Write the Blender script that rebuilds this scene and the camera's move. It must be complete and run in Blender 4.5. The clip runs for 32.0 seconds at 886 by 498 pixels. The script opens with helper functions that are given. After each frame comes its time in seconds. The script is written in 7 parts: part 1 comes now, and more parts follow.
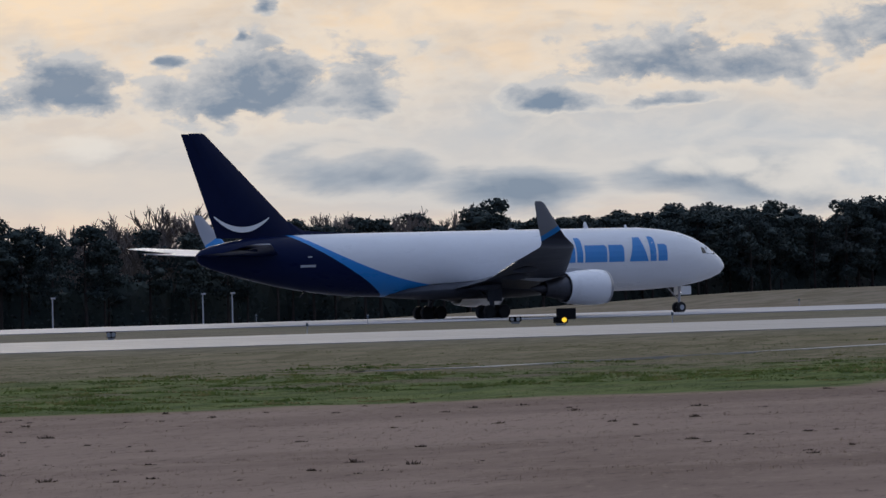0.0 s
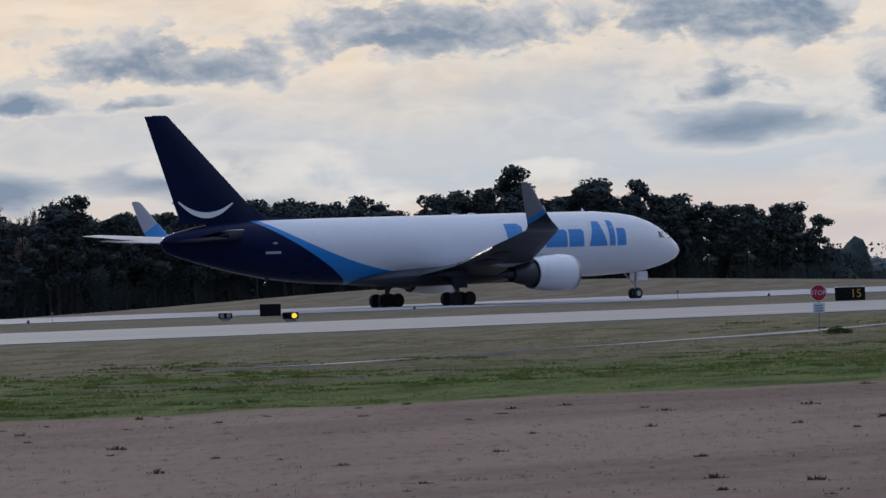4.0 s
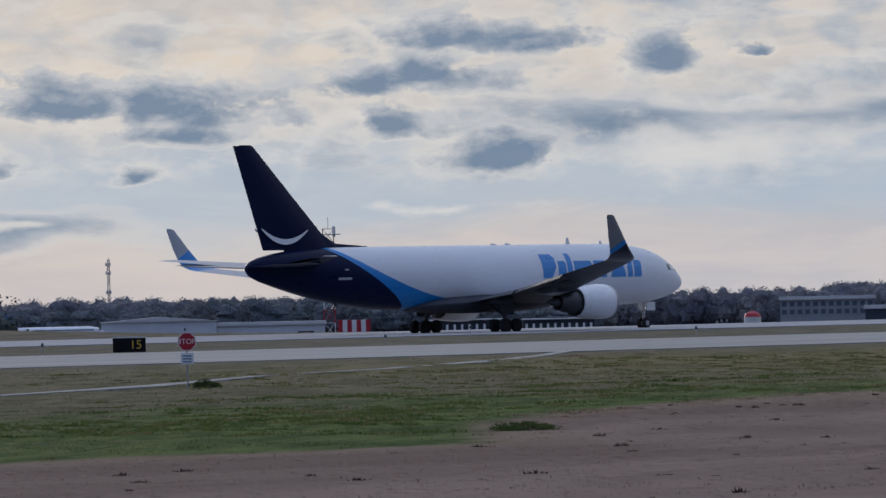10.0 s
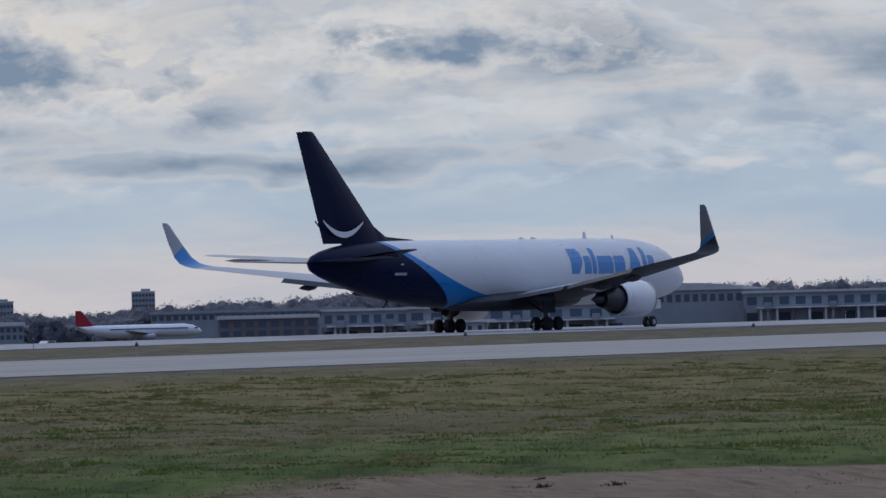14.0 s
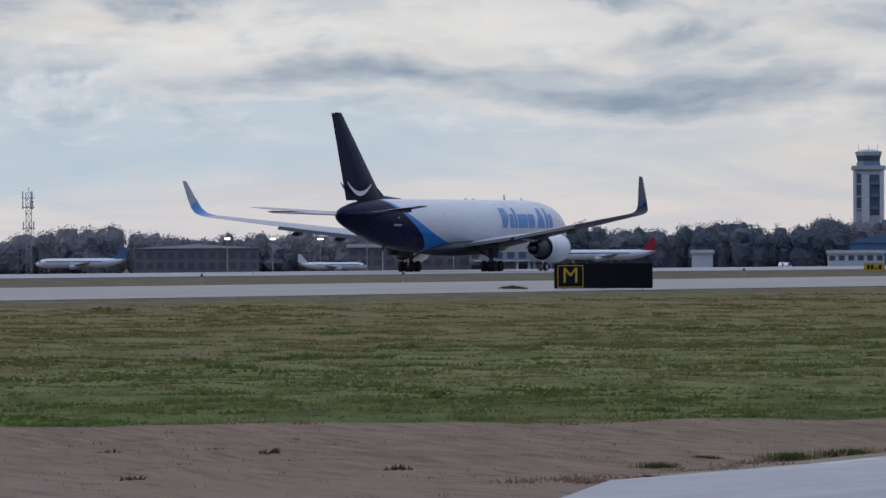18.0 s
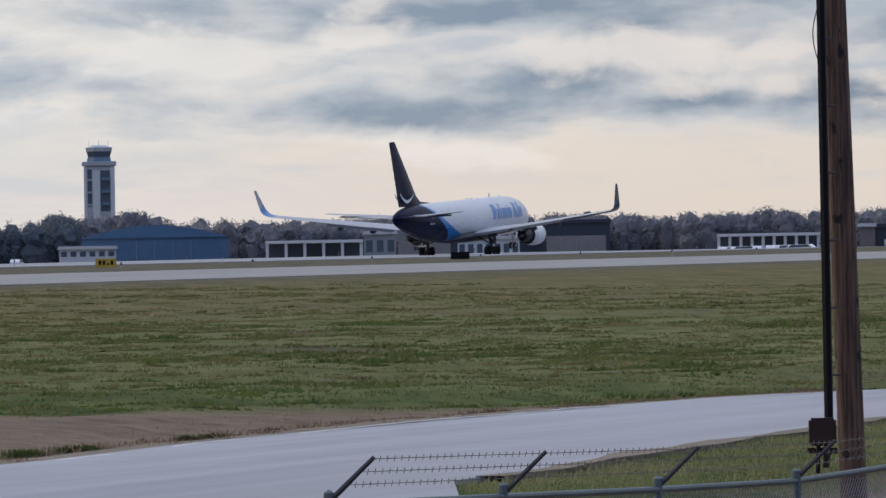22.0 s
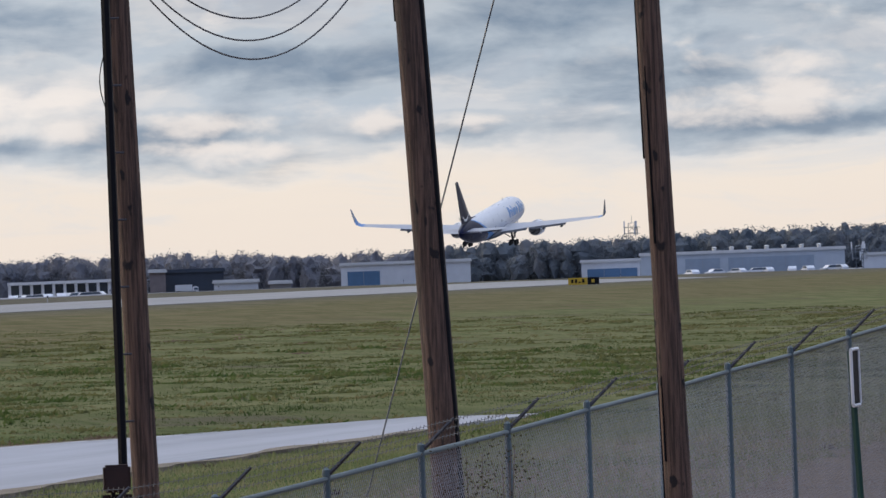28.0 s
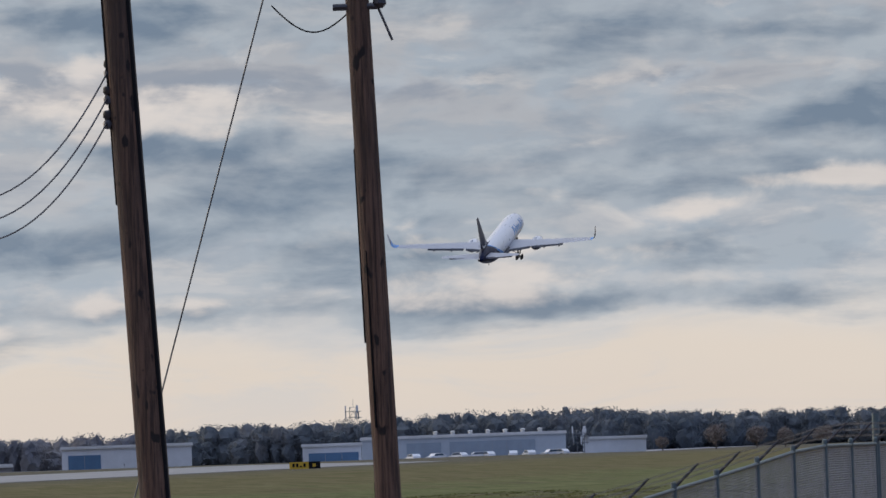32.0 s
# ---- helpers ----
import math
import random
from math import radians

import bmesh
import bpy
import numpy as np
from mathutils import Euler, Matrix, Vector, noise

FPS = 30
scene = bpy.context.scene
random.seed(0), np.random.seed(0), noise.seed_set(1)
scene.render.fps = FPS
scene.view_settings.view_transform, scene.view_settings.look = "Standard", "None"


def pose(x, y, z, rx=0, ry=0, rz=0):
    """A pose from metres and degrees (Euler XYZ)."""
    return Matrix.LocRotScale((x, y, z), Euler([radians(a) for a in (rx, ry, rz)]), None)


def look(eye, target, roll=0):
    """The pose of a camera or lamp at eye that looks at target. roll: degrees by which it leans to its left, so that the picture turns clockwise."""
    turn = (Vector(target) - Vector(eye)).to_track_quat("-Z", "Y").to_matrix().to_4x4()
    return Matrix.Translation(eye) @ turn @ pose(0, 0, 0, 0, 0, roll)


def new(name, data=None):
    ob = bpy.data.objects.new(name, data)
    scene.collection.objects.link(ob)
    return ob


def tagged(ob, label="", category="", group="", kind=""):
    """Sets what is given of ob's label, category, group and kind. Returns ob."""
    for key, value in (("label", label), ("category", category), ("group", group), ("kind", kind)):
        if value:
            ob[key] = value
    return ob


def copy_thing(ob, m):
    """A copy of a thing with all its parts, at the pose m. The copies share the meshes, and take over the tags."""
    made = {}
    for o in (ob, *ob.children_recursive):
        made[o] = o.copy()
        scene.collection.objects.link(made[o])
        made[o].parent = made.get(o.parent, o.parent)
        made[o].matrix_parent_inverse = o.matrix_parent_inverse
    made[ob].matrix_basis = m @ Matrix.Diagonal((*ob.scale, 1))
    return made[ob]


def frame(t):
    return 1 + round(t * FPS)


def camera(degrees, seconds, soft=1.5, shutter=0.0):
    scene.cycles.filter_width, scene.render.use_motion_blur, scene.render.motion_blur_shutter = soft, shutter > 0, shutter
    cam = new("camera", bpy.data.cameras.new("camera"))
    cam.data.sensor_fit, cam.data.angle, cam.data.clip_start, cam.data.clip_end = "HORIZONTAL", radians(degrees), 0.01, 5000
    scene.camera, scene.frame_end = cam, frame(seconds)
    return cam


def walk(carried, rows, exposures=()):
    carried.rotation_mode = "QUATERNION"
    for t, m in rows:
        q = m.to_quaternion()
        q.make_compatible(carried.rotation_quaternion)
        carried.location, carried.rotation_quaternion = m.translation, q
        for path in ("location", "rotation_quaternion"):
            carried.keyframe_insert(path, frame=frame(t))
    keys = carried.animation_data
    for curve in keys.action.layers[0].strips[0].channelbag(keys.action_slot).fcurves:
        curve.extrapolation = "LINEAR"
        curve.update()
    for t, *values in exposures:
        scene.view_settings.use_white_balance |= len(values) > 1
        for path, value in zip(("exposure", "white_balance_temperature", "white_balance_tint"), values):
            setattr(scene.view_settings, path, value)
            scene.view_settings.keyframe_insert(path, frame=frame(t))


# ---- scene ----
# ---- camera ----
cam = camera(7.25, 32.0)
PATH = [
    (0, -124.90, -179.90, 3.190, 55.391, 0.268, -1.485),
    (0.5, -124.90, -179.90, 3.190, 55.121, 0.227, -1.600),
    (1, -121.66, -173.41, 3.144, 54.701, 0.196, -1.660),
    (1.5, -114.70, -159.46, 3.044, 54.100, 0.210, -1.732),
    (2, -108.16, -146.33, 2.951, 53.414, 0.204, -1.861),
    (2.5, -106.07, -141.99, 2.920, 52.971, 0.224, -1.876),
    (3.5, -112.17, -140.84, 2.920, 51.780, 0.200, -1.886),
    (4.5, -120.45, -139.29, 2.920, 50.411, 0.150, -1.892),
    (5, -122.00, -139.00, 2.920, 49.931, 0.133, -1.867),
    (5.5, -122.00, -139.00, 2.920, 49.530, 0.137, -1.732),
    (6, -122.00, -139.00, 2.920, 49.061, 0.176, -1.593),
    (6.5, -122.00, -139.00, 2.920, 48.537, 0.241, -1.463),
    (7, -122.00, -139.00, 2.920, 47.984, 0.304, -1.385),
    (7.5, -122.00, -139.00, 2.920, 47.413, 0.330, -1.404),
    (8, -122.00, -139.00, 2.920, 46.857, 0.333, -1.517),
    (8.5, -122.01, -138.40, 2.922, 46.285, 0.324, -1.387),
    (9, -117.06, -129.55, 2.873, 45.481, 0.343, -1.320),
    (9.5, -110.07, -116.40, 2.801, 44.414, 0.398, -1.224),
    (10, -101.18, -100.48, 2.713, 43.124, 0.429, -1.226),
    (10.5, -90.84, -84.41, 2.620, 41.737, 0.433, -0.915),
    (11, -79.27, -69.16, 2.526, 40.384, 0.388, -0.885),
    (11.5, -66.51, -54.83, 2.431, 39.142, 0.305, -1.102),
    (12, -52.81, -41.56, 2.336, 38.047, 0.260, -1.120),
    (12.5, -38.49, -29.01, 2.241, 37.018, 0.312, -1.010),
    (13, -23.95, -17.40, 2.148, 35.929, 0.398, -1.226),
    (13.5, -11.93, -8.42, 2.073, 34.864, 0.463, -1.383),
    (14, -4.70, -3.23, 2.029, 33.720, 0.485, -1.478),
    (14.5, -1.16, -0.78, 2.007, 32.700, 0.470, -1.516),
    (15, 0.00, 0.00, 1.999, 32.126, 0.422, -1.492),
    (15.5, 0.00, 0.00, 1.999, 30.949, 0.341, -1.401),
    (16, 0.00, 0.00, 1.999, 29.644, 0.229, -1.255),
    (16.5, 0.00, 0.00, 1.999, 28.361, 0.105, -0.861),
    (17, 0.00, 0.00, 1.999, 27.133, -0.010, -0.539),
    (17.5, 0.00, 0.00, 1.999, 26.103, -0.045, -0.322),
    (18, 0.00, 0.00, 1.999, 25.216, 0.029, -0.260),
    (18.5, 0.00, 0.00, 1.999, 24.388, 0.184, -0.326),
    (19, 0.00, 0.00, 1.999, 23.551, 0.308, -0.462),
    (19.5, 0.00, 0.00, 1.999, 22.707, 0.317, -0.456),
    (20, 0.00, 0.00, 1.999, 21.854, 0.247, -0.594),
    (20.5, 0.00, 0.00, 1.999, 20.997, 0.098, -0.620),
    (21, 0.00, 0.00, 1.999, 20.176, -0.006, -0.892),
    (21.5, 0.00, 0.00, 1.999, 19.491, -0.081, -0.956),
    (22, 0.00, 0.00, 1.999, 18.927, -0.069, -0.987),
    (22.5, 0.00, 0.00, 1.999, 18.463, -0.024, -1.033),
    (23, 0.00, 0.00, 1.999, 17.986, 0.015, -1.150),
    (23.5, 0.00, 0.00, 1.999, 17.423, -0.029, -1.252),
    (24, 0.00, 0.00, 1.999, 16.769, 0.088, -1.386),
    (24.5, 0.00, 0.00, 1.999, 16.050, 0.199, -1.503),
    (25, 0.00, 0.00, 1.999, 15.393, 0.308, -1.662),
    (25.5, 0.00, 0.00, 1.999, 14.829, 0.351, -1.719),
    (26, 0.00, 0.00, 1.999, 14.381, 0.309, -1.776),
    (26.5, 0.00, 0.00, 1.999, 14.025, 0.237, -1.822),
    (27.5, 0.00, 0.00, 1.999, 13.408, 0.165, -1.981),
    (28.5, 0.00, 0.00, 1.999, 12.802, 0.174, -2.220),
    (29, 0.00, 0.00, 1.999, 12.459, 0.204, -2.366),
    (29.5, 0.00, 0.00, 1.999, 12.048, 0.312, -2.440),
    (30, 0.00, 0.00, 1.999, 11.627, 0.515, -2.338),
    (30.5, 0.00, 0.00, 1.999, 11.248, 0.762, -2.225),
    (31, 0.00, 0.00, 1.999, 10.992, 1.021, -2.096),
    (31.5, 0.00, 0.00, 1.999, 10.874, 1.321, -1.979),
    (32, 0.00, 0.00, 1.999, 10.775, 1.589, -2.045),
]


def aim(x, y, z, turn, tilt, lean):
    a, b = radians(turn), radians(tilt)
    to = (x + math.cos(a) * math.cos(b), y + math.sin(a) * math.cos(b), z + math.sin(b))
    return look((x, y, z), to, lean)


LIGHT = [(0, -0.52, 6080, 10), (2, -0.48, 5980, 10), (6, -0.46, 5940, 10), (8, -0.60, 5900, 10), (10, -0.60, 5850, 10), (11, -0.67, 5820, 10), (13, -0.63, 5760, 10), (16, -0.36, 6100, 10), (18, -0.27, 6200, 10), (20, -0.44, 6300, 10), (21, -0.24, 6300, 10), (22, -0.13, 6350, 10),
         (26, 0.0, 6350, 10), (29, 0.1, 6400, 10), (31, -0.05, 6420, 10), (32, -0.2, 6400, 10)]
walk(cam, [(t, aim(*r)) for t, *r in PATH], exposures=LIGHT)

# ---- sky and sun ----
SUN_TURN, SUN_RISE = 66.0, 14.0
sun = new("sun", bpy.data.lights.new("sun", "SUN"))
sun.data.energy, sun.data.angle, sun.data.color = 1.2, radians(14), (1.0, 0.86, 0.68)
sun.matrix_world = look((0, 0, 0), (-math.cos(radians(SUN_TURN)) * math.cos(radians(SUN_RISE)),
                                    -math.sin(radians(SUN_TURN)) * math.cos(radians(SUN_RISE)), -math.sin(radians(SUN_RISE))))


class Nodes:
    """Helpers for building a node tree."""

    def __init__(self, tree):
        self.tree = tree
        tree.nodes.clear()

    def add(self, kind, **values):
        n = self.tree.nodes.new(kind)
        for key, value in values.items():
            if key == "operation":
                n.operation = value
        return n

    def put(self, socket, value):
        if hasattr(value, "is_output"):
            self.tree.links.new(value, socket)
        elif value is not None:
            socket.default_value = value

    def math(self, op, a, b=None, c=None, clamp=False):
        n = self.add("ShaderNodeMath", operation=op)
        n.use_clamp = clamp
        for i, v in enumerate((a, b, c)):
            self.put(n.inputs[i], v)
        return n.outputs[0]

    def ramp(self, value, lo, hi, a=0.0, b=1.0, smooth=True):
        n = self.add("ShaderNodeMapRange")
        n.interpolation_type = "SMOOTHSTEP" if smooth else "LINEAR"
        for i, v in enumerate((value, lo, hi, a, b)):
            self.put(n.inputs[i], v)
        return n.outputs[0]

    def mix(self, fac, a, b, mode="MIX"):
        n = self.add("ShaderNodeMix")
        n.data_type, n.blend_type, n.clamp_factor = "RGBA", mode, True
        self.put(n.inputs[0], fac)
        self.put(n.inputs[6], rgb(a))
        self.put(n.inputs[7], rgb(b))
        return n.outputs[2]

    def vec(self, x, y, z=0.0):
        n = self.add("ShaderNodeCombineXYZ")
        for i, v in enumerate((x, y, z)):
            self.put(n.inputs[i], v)
        return n.outputs[0]

    def split(self, v):
        n = self.add("ShaderNodeSeparateXYZ")
        self.put(n.inputs[0], v)
        return n.outputs

    def noise(self, vector, scale, detail=4.0, rough=0.55, warp=0.0):
        n = self.add("ShaderNodeTexNoise")
        self.put(n.inputs["Vector"], vector)
        n.inputs["Scale"].default_value, n.inputs["Detail"].default_value = scale, detail
        n.inputs["Roughness"].default_value, n.inputs["Distortion"].default_value = rough, warp
        return n.outputs[0]


def rgb(c):
    return (*c, 1.0) if isinstance(c, tuple) and len(c) == 3 else c


PUFFS, SHEETS, GLEAMS = [], [], []


def puff(turn, rise, wide, high):
    PUFFS.append((turn, rise, wide * 1.15, high * 1.25))


def sheet(turn, rise, wide, high):
    SHEETS.append((turn, rise, wide, high))


def gleam(turn, rise, wide, high):
    GLEAMS.append((turn, rise, wide, high))


puff(58.38, 1.55, 0.67, 0.27)
puff(56.81, 1.58, 0.93, 0.35)
puff(53.06, 1.74, 1.17, 0.24)
puff(53.44, 1.40, 0.37, 0.08)
puff(54.45, 1.43, 0.29, 0.10)
puff(57.66, 1.87, 0.19, 0.06)
puff(57.01, 2.04, 0.11, 0.06)
puff(56.82, 2.28, 0.13, 0.10)
puff(50.98, 1.92, 1.17, 0.29)
puff(49.21, 2.04, 0.69, 0.29)
puff(48.29, 1.92, 0.90, 0.32)
puff(46.17, 1.63, 0.64, 0.21)
puff(48.72, 1.38, 0.53, 0.16)
puff(47.34, 1.29, 0.43, 0.21)
puff(45.43, 1.60, 0.32, 0.21)
puff(46.88, 1.16, 0.27, 0.11)
puff(45.12, 1.55, 0.64, 0.24)
puff(45.17, 1.35, 0.59, 0.11)
puff(43.36, 1.79, 0.90, 0.16)
puff(43.51, 1.44, 0.40, 0.15)
puff(42.66, 2.16, 0.80, 0.15)
puff(42.59, 1.15, 0.64, 0.20)
puff(45.64, 1.08, 0.29, 0.07)
puff(37.28, 1.95, 1.34, 0.29)
puff(38.48, 1.98, 0.28, 0.19)
puff(41.33, 1.93, 0.44, 0.19)
puff(40.45, 1.97, 0.19, 0.05)
sheet(38.71, 1.51, 2.18, 0.16)
sheet(35.66, 1.61, 0.51, 0.21)
gleam(40.84, 1.19, 1.11, 0.25)
gleam(39.08, 1.11, 0.74, 0.10)
gleam(38.25, 1.14, 0.28, 0.06)
gleam(36.77, 1.06, 0.28, 0.06)
gleam(36.17, 1.65, 0.42, 0.19)
puff(33.49, 2.09, 0.97, 0.21)
sheet(34.93, 1.19, 2.31, 0.12)
gleam(34.14, 2.37, 0.37, 0.13)
gleam(34.56, 1.49, 1.76, 0.13)
gleam(32.71, 1.56, 0.56, 0.14)
sheet(56.04, 0.89, 0.64, 0.19)
sheet(54.84, 0.77, 0.64, 0.19)
sheet(52.85, 0.76, 0.90, 0.21)
sheet(46.89, 0.63, 1.06, 0.16)
sheet(48.50, 1.09, 0.85, 0.16)
sheet(41.78, 1.43, 1.44, 0.24)
sheet(32.67, 2.10, 0.69, 0.29)
sheet(29.72, 1.99, 1.17, 0.24)
sheet(27.68, 2.06, 0.53, 0.16)
sheet(23.93, 2.07, 0.96, 0.21)
sheet(23.46, 1.84, 0.80, 0.27)
sheet(20.92, 1.96, 1.17, 0.37)
sheet(25.32, 1.44, 1.60, 0.16)
sheet(23.01, 1.26, 1.60, 0.19)
sheet(19.61, 1.89, 2.66, 0.21)
sheet(17.30, 1.80, 1.33, 0.21)
sheet(18.23, 1.26, 1.33, 0.32)
sheet(22.62, 1.38, 1.33, 0.21)
sheet(17.87, 1.91, 3.73, 0.24)
sheet(15.11, 1.12, 1.60, 0.32)
sheet(18.82, 1.05, 2.66, 0.21)
sheet(16.80, 2.05, 1.60, 0.37)
sheet(13.80, 1.73, 2.13, 0.37)
sheet(16.60, 1.03, 1.33, 0.21)
sheet(11.94, 2.00, 1.06, 0.21)
sheet(12.95, 3.52, 2.66, 0.32)
sheet(9.25, 3.30, 2.40, 0.32)
sheet(12.07, 2.15, 2.66, 0.59)
sheet(8.82, 2.26, 2.13, 0.53)
sheet(8.85, 1.57, 1.86, 0.32)
sheet(13.26, 1.13, 1.60, 0.21)
sheet(9.79, 1.10, 2.24, 0.19)
sheet(11.17, 1.52, 2.66, 0.24)
sheet(8.50, 3.80, 4.50, 0.36)
sheet(7.20, 2.55, 2.00, 0.30)
gleam(53.03, 0.93, 0.37, 0.10)
gleam(52.44, 0.73, 0.32, 0.07)
gleam(58.30, 1.23, 0.32, 0.09)
gleam(51.98, 0.77, 0.80, 0.21)
gleam(50.08, 0.81, 0.32, 0.06)
gleam(46.49, 0.68, 0.32, 0.05)
gleam(43.34, 0.79, 0.80, 0.06)
gleam(30.25, 1.10, 0.32, 0.06)
gleam(29.88, 0.93, 0.48, 0.06)
gleam(27.89, 0.89, 0.37, 0.06)
gleam(31.31, 1.13, 0.43, 0.04)
gleam(16.79, 1.52, 1.06, 0.21)
gleam(18.84, 0.72, 1.06, 0.13)
gleam(17.59, 1.55, 1.33, 0.16)
gleam(10.25, 1.37, 0.80, 0.19)
gleam(15.03, 1.24, 0.59, 0.11)
gleam(8.84, 1.89, 0.80, 0.10)
gleam(17.05, 1.55, 1.20, 0.19)
gleam(16.22, 1.25, 0.83, 0.14)
gleam(14.75, 1.02, 0.93, 0.10)
gleam(7.64, 2.06, 0.56, 0.10)
gleam(10.06, 1.55, 1.02, 0.14)
gleam(13.23, 1.20, 1.11, 0.10)
gleam(21.00, 1.61, 1.02, 0.23)
gleam(19.68, 1.66, 0.56, 0.23)
gleam(24.67, 1.88, 1.85, 0.23)
gleam(27.45, 1.80, 1.20, 0.19)
gleam(13.63, 2.88, 1.20, 0.23)


def nearness(k, where, blobs, flat=False):
    """1 in the heart of a cloud, 0 at its rim, less outside; flat: with a level underside."""
    best = None
    for t, r, w, h in blobs:
        n = k.add("ShaderNodeVectorMath", operation="MULTIPLY_ADD")
        k.put(n.inputs[0], where)
        n.inputs[1].default_value, n.inputs[2].default_value = (1 / w, 1 / h, 0), (-t / w, -r / h, 0)
        off = n.outputs[0]
        if flat:
            a, b, _ = k.split(off)[:]
            off = k.vec(a, k.math("MAXIMUM", k.math("MULTIPLY", b, 0.85), k.math("MULTIPLY", b, -1.7)))
        d = k.add("ShaderNodeVectorMath", operation="LENGTH")
        k.put(d.inputs[0], off)
        best = d.outputs["Value"] if best is None else k.math("SMOOTH_MIN", best, d.outputs["Value"], 0.3)
    return k.math("SUBTRACT", 1.0, best)


def make_world():
    world = bpy.data.worlds.new("sky")
    scene.world = world
    world.use_nodes = True
    k = Nodes(world.node_tree)
    place = k.add("ShaderNodeTexCoord").outputs["Generated"]
    x, y, z = k.split(place)[:]
    turn = k.math("MULTIPLY", k.math("ARCTAN2", y, x), 57.2958)
    rise = k.math("MULTIPLY", k.math("ARCSINE", z), 57.2958)
    sky = k.add("ShaderNodeTexSky")
    sky.sky_type, sky.sun_disc = "NISHITA", False
    sky.sun_elevation, sky.sun_rotation = radians(SUN_RISE), radians(90 - SUN_TURN)
    clear = k.mix(1.0, sky.outputs[0], (0.05, 0.05, 0.05), "MULTIPLY")
    centred = lambda v, s: k.math("MULTIPLY", k.math("SUBTRACT", v, 0.5), s)
    at = lambda a, b, c=0.0: k.vec(k.math("MULTIPLY", turn, a), k.math("MULTIPLY", rise, b), c)
    # thin high veil: cream towards the sun, grey-blue away from it
    sunward = k.ramp(turn, 32.0, 47.0)
    veil = k.mix(sunward, (0.82, 0.82, 0.82), (1.16, 0.95, 0.74))
    veil = k.mix(k.ramp(turn, 46.0, 53.0), veil, (1.27, 0.94, 0.63))
    streak = k.noise(at(0.45, 2.2, 4.0), 1.0, 7.0, 0.6, 0.6)
    veil = k.mix(k.ramp(streak, 0.34, 0.62), k.mix(0.38, veil, (0.50, 0.59, 0.70)), k.mix(0.3, veil, (1.2, 1.03, 0.84)))
    veil = k.mix(k.ramp(rise, 6.0, 40.0), veil, (0.86, 0.93, 1.12))
    col = k.mix(0.10, veil, clear)
    # pale blue gap low in the middle, peach haze low at the far end
    lift = k.math("ADD", rise, centred(k.noise(at(0.3, 0.8, 1.0), 1.0, 4.0), 1.0))
    middle = k.math("MULTIPLY", k.ramp(turn, 21.0, 27.0), k.ramp(turn, 62.0, 50.0, 0.55, 1.0))
    gap = k.math("MULTIPLY", k.math("MULTIPLY", k.ramp(lift, 0.3, 0.8), k.ramp(lift, 2.0, 1.1)), middle)
    col = k.mix(k.math("MULTIPLY", gap, 0.72), col, k.mix(sunward, (0.56, 0.68, 0.78), (0.66, 0.76, 0.84)))
    away = k.ramp(turn, 25.0, 16.0)
    peach = k.math("MULTIPLY", k.ramp(lift, 1.3, 0.75), away)
    col = k.mix(k.math("MULTIPLY", peach, k.ramp(streak, 0.34, 0.5, 0.55, 0.92)), col, (0.84, 0.735, 0.63))
    deck = k.math("MULTIPLY", k.ramp(lift, 0.8, 1.5), k.ramp(turn, 24.0, 13.0))
    deck = k.math("MULTIPLY", deck, k.ramp(rise, 20.0, 6.0))
    col = k.mix(k.math("MULTIPLY", deck, k.ramp(turn, 24.0, 12.0, 0.65, 0.9)), col, k.mix(k.ramp(rise, 1.2, 3.0), (0.45, 0.50, 0.57), (0.30, 0.34, 0.41)))
    rose = k.math("MULTIPLY", k.ramp(lift, 0.75, 0.2), 0.5)
    col = k.mix(rose, col, k.mix(away, (0.82, 0.74, 0.74), (0.82, 0.71, 0.62)))
    # broken cloud: soft sheets, then heaped puffs, lit from above
    f1 = k.noise(at(1.3, 2.4, 0.0), 1.0, 6.0, 0.53, 0.25)
    f1_up = k.noise(k.vec(k.math("MULTIPLY_ADD", turn, 1.3, 0.12), k.math("MULTIPLY_ADD", rise, 2.4, 0.32)), 1.0, 6.0, 0.53, 0.25)
    f2 = k.noise(at(1.1, 2.4, 7.0), 0.55, 5.0, 0.55, 0.2)
    relief = centred(k.math("SUBTRACT", k.math("ADD", f1, 0.5), f1_up), 1.0)
    where = k.vec(k.math("ADD", turn, centred(f2, 1.6)), k.math("ADD", rise, centred(f2, 0.5)))
    upper = k.ramp(rise, 0.7, 1.5)
    some = k.math("MULTIPLY", k.ramp(f1, 0.46, 0.66), upper)
    dim = k.mix(sunward, (0.42, 0.51, 0.61), (0.62, 0.69, 0.75))
    col = k.mix(k.math("MULTIPLY", some, k.ramp(turn, 40.0, 52.0, 0.6, 0.3)), col, dim)
    # heaped broken cloud between the larger ones, bright on top and grey below
    f5 = k.noise(at(0.85, 2.1, 11.0), 1.0, 8.0, 0.56, 0.35)
    f5_up = k.noise(k.vec(k.math("MULTIPLY_ADD", turn, 0.85, 0.05), k.math("MULTIPLY_ADD", rise, 2.1, 0.26), 11.0), 1.0, 8.0, 0.56, 0.35)
    heap = k.math("MULTIPLY", k.ramp(f5, 0.49, 0.60), k.math("MULTIPLY", k.ramp(rise, 0.75, 1.25), k.ramp(turn, 19.0, 29.0, 0.62, 1.0)))
    shade = k.math("ADD", k.ramp(f5, 0.50, 0.70), k.math("MULTIPLY", k.math("SUBTRACT", f5, f5_up), -3.2))
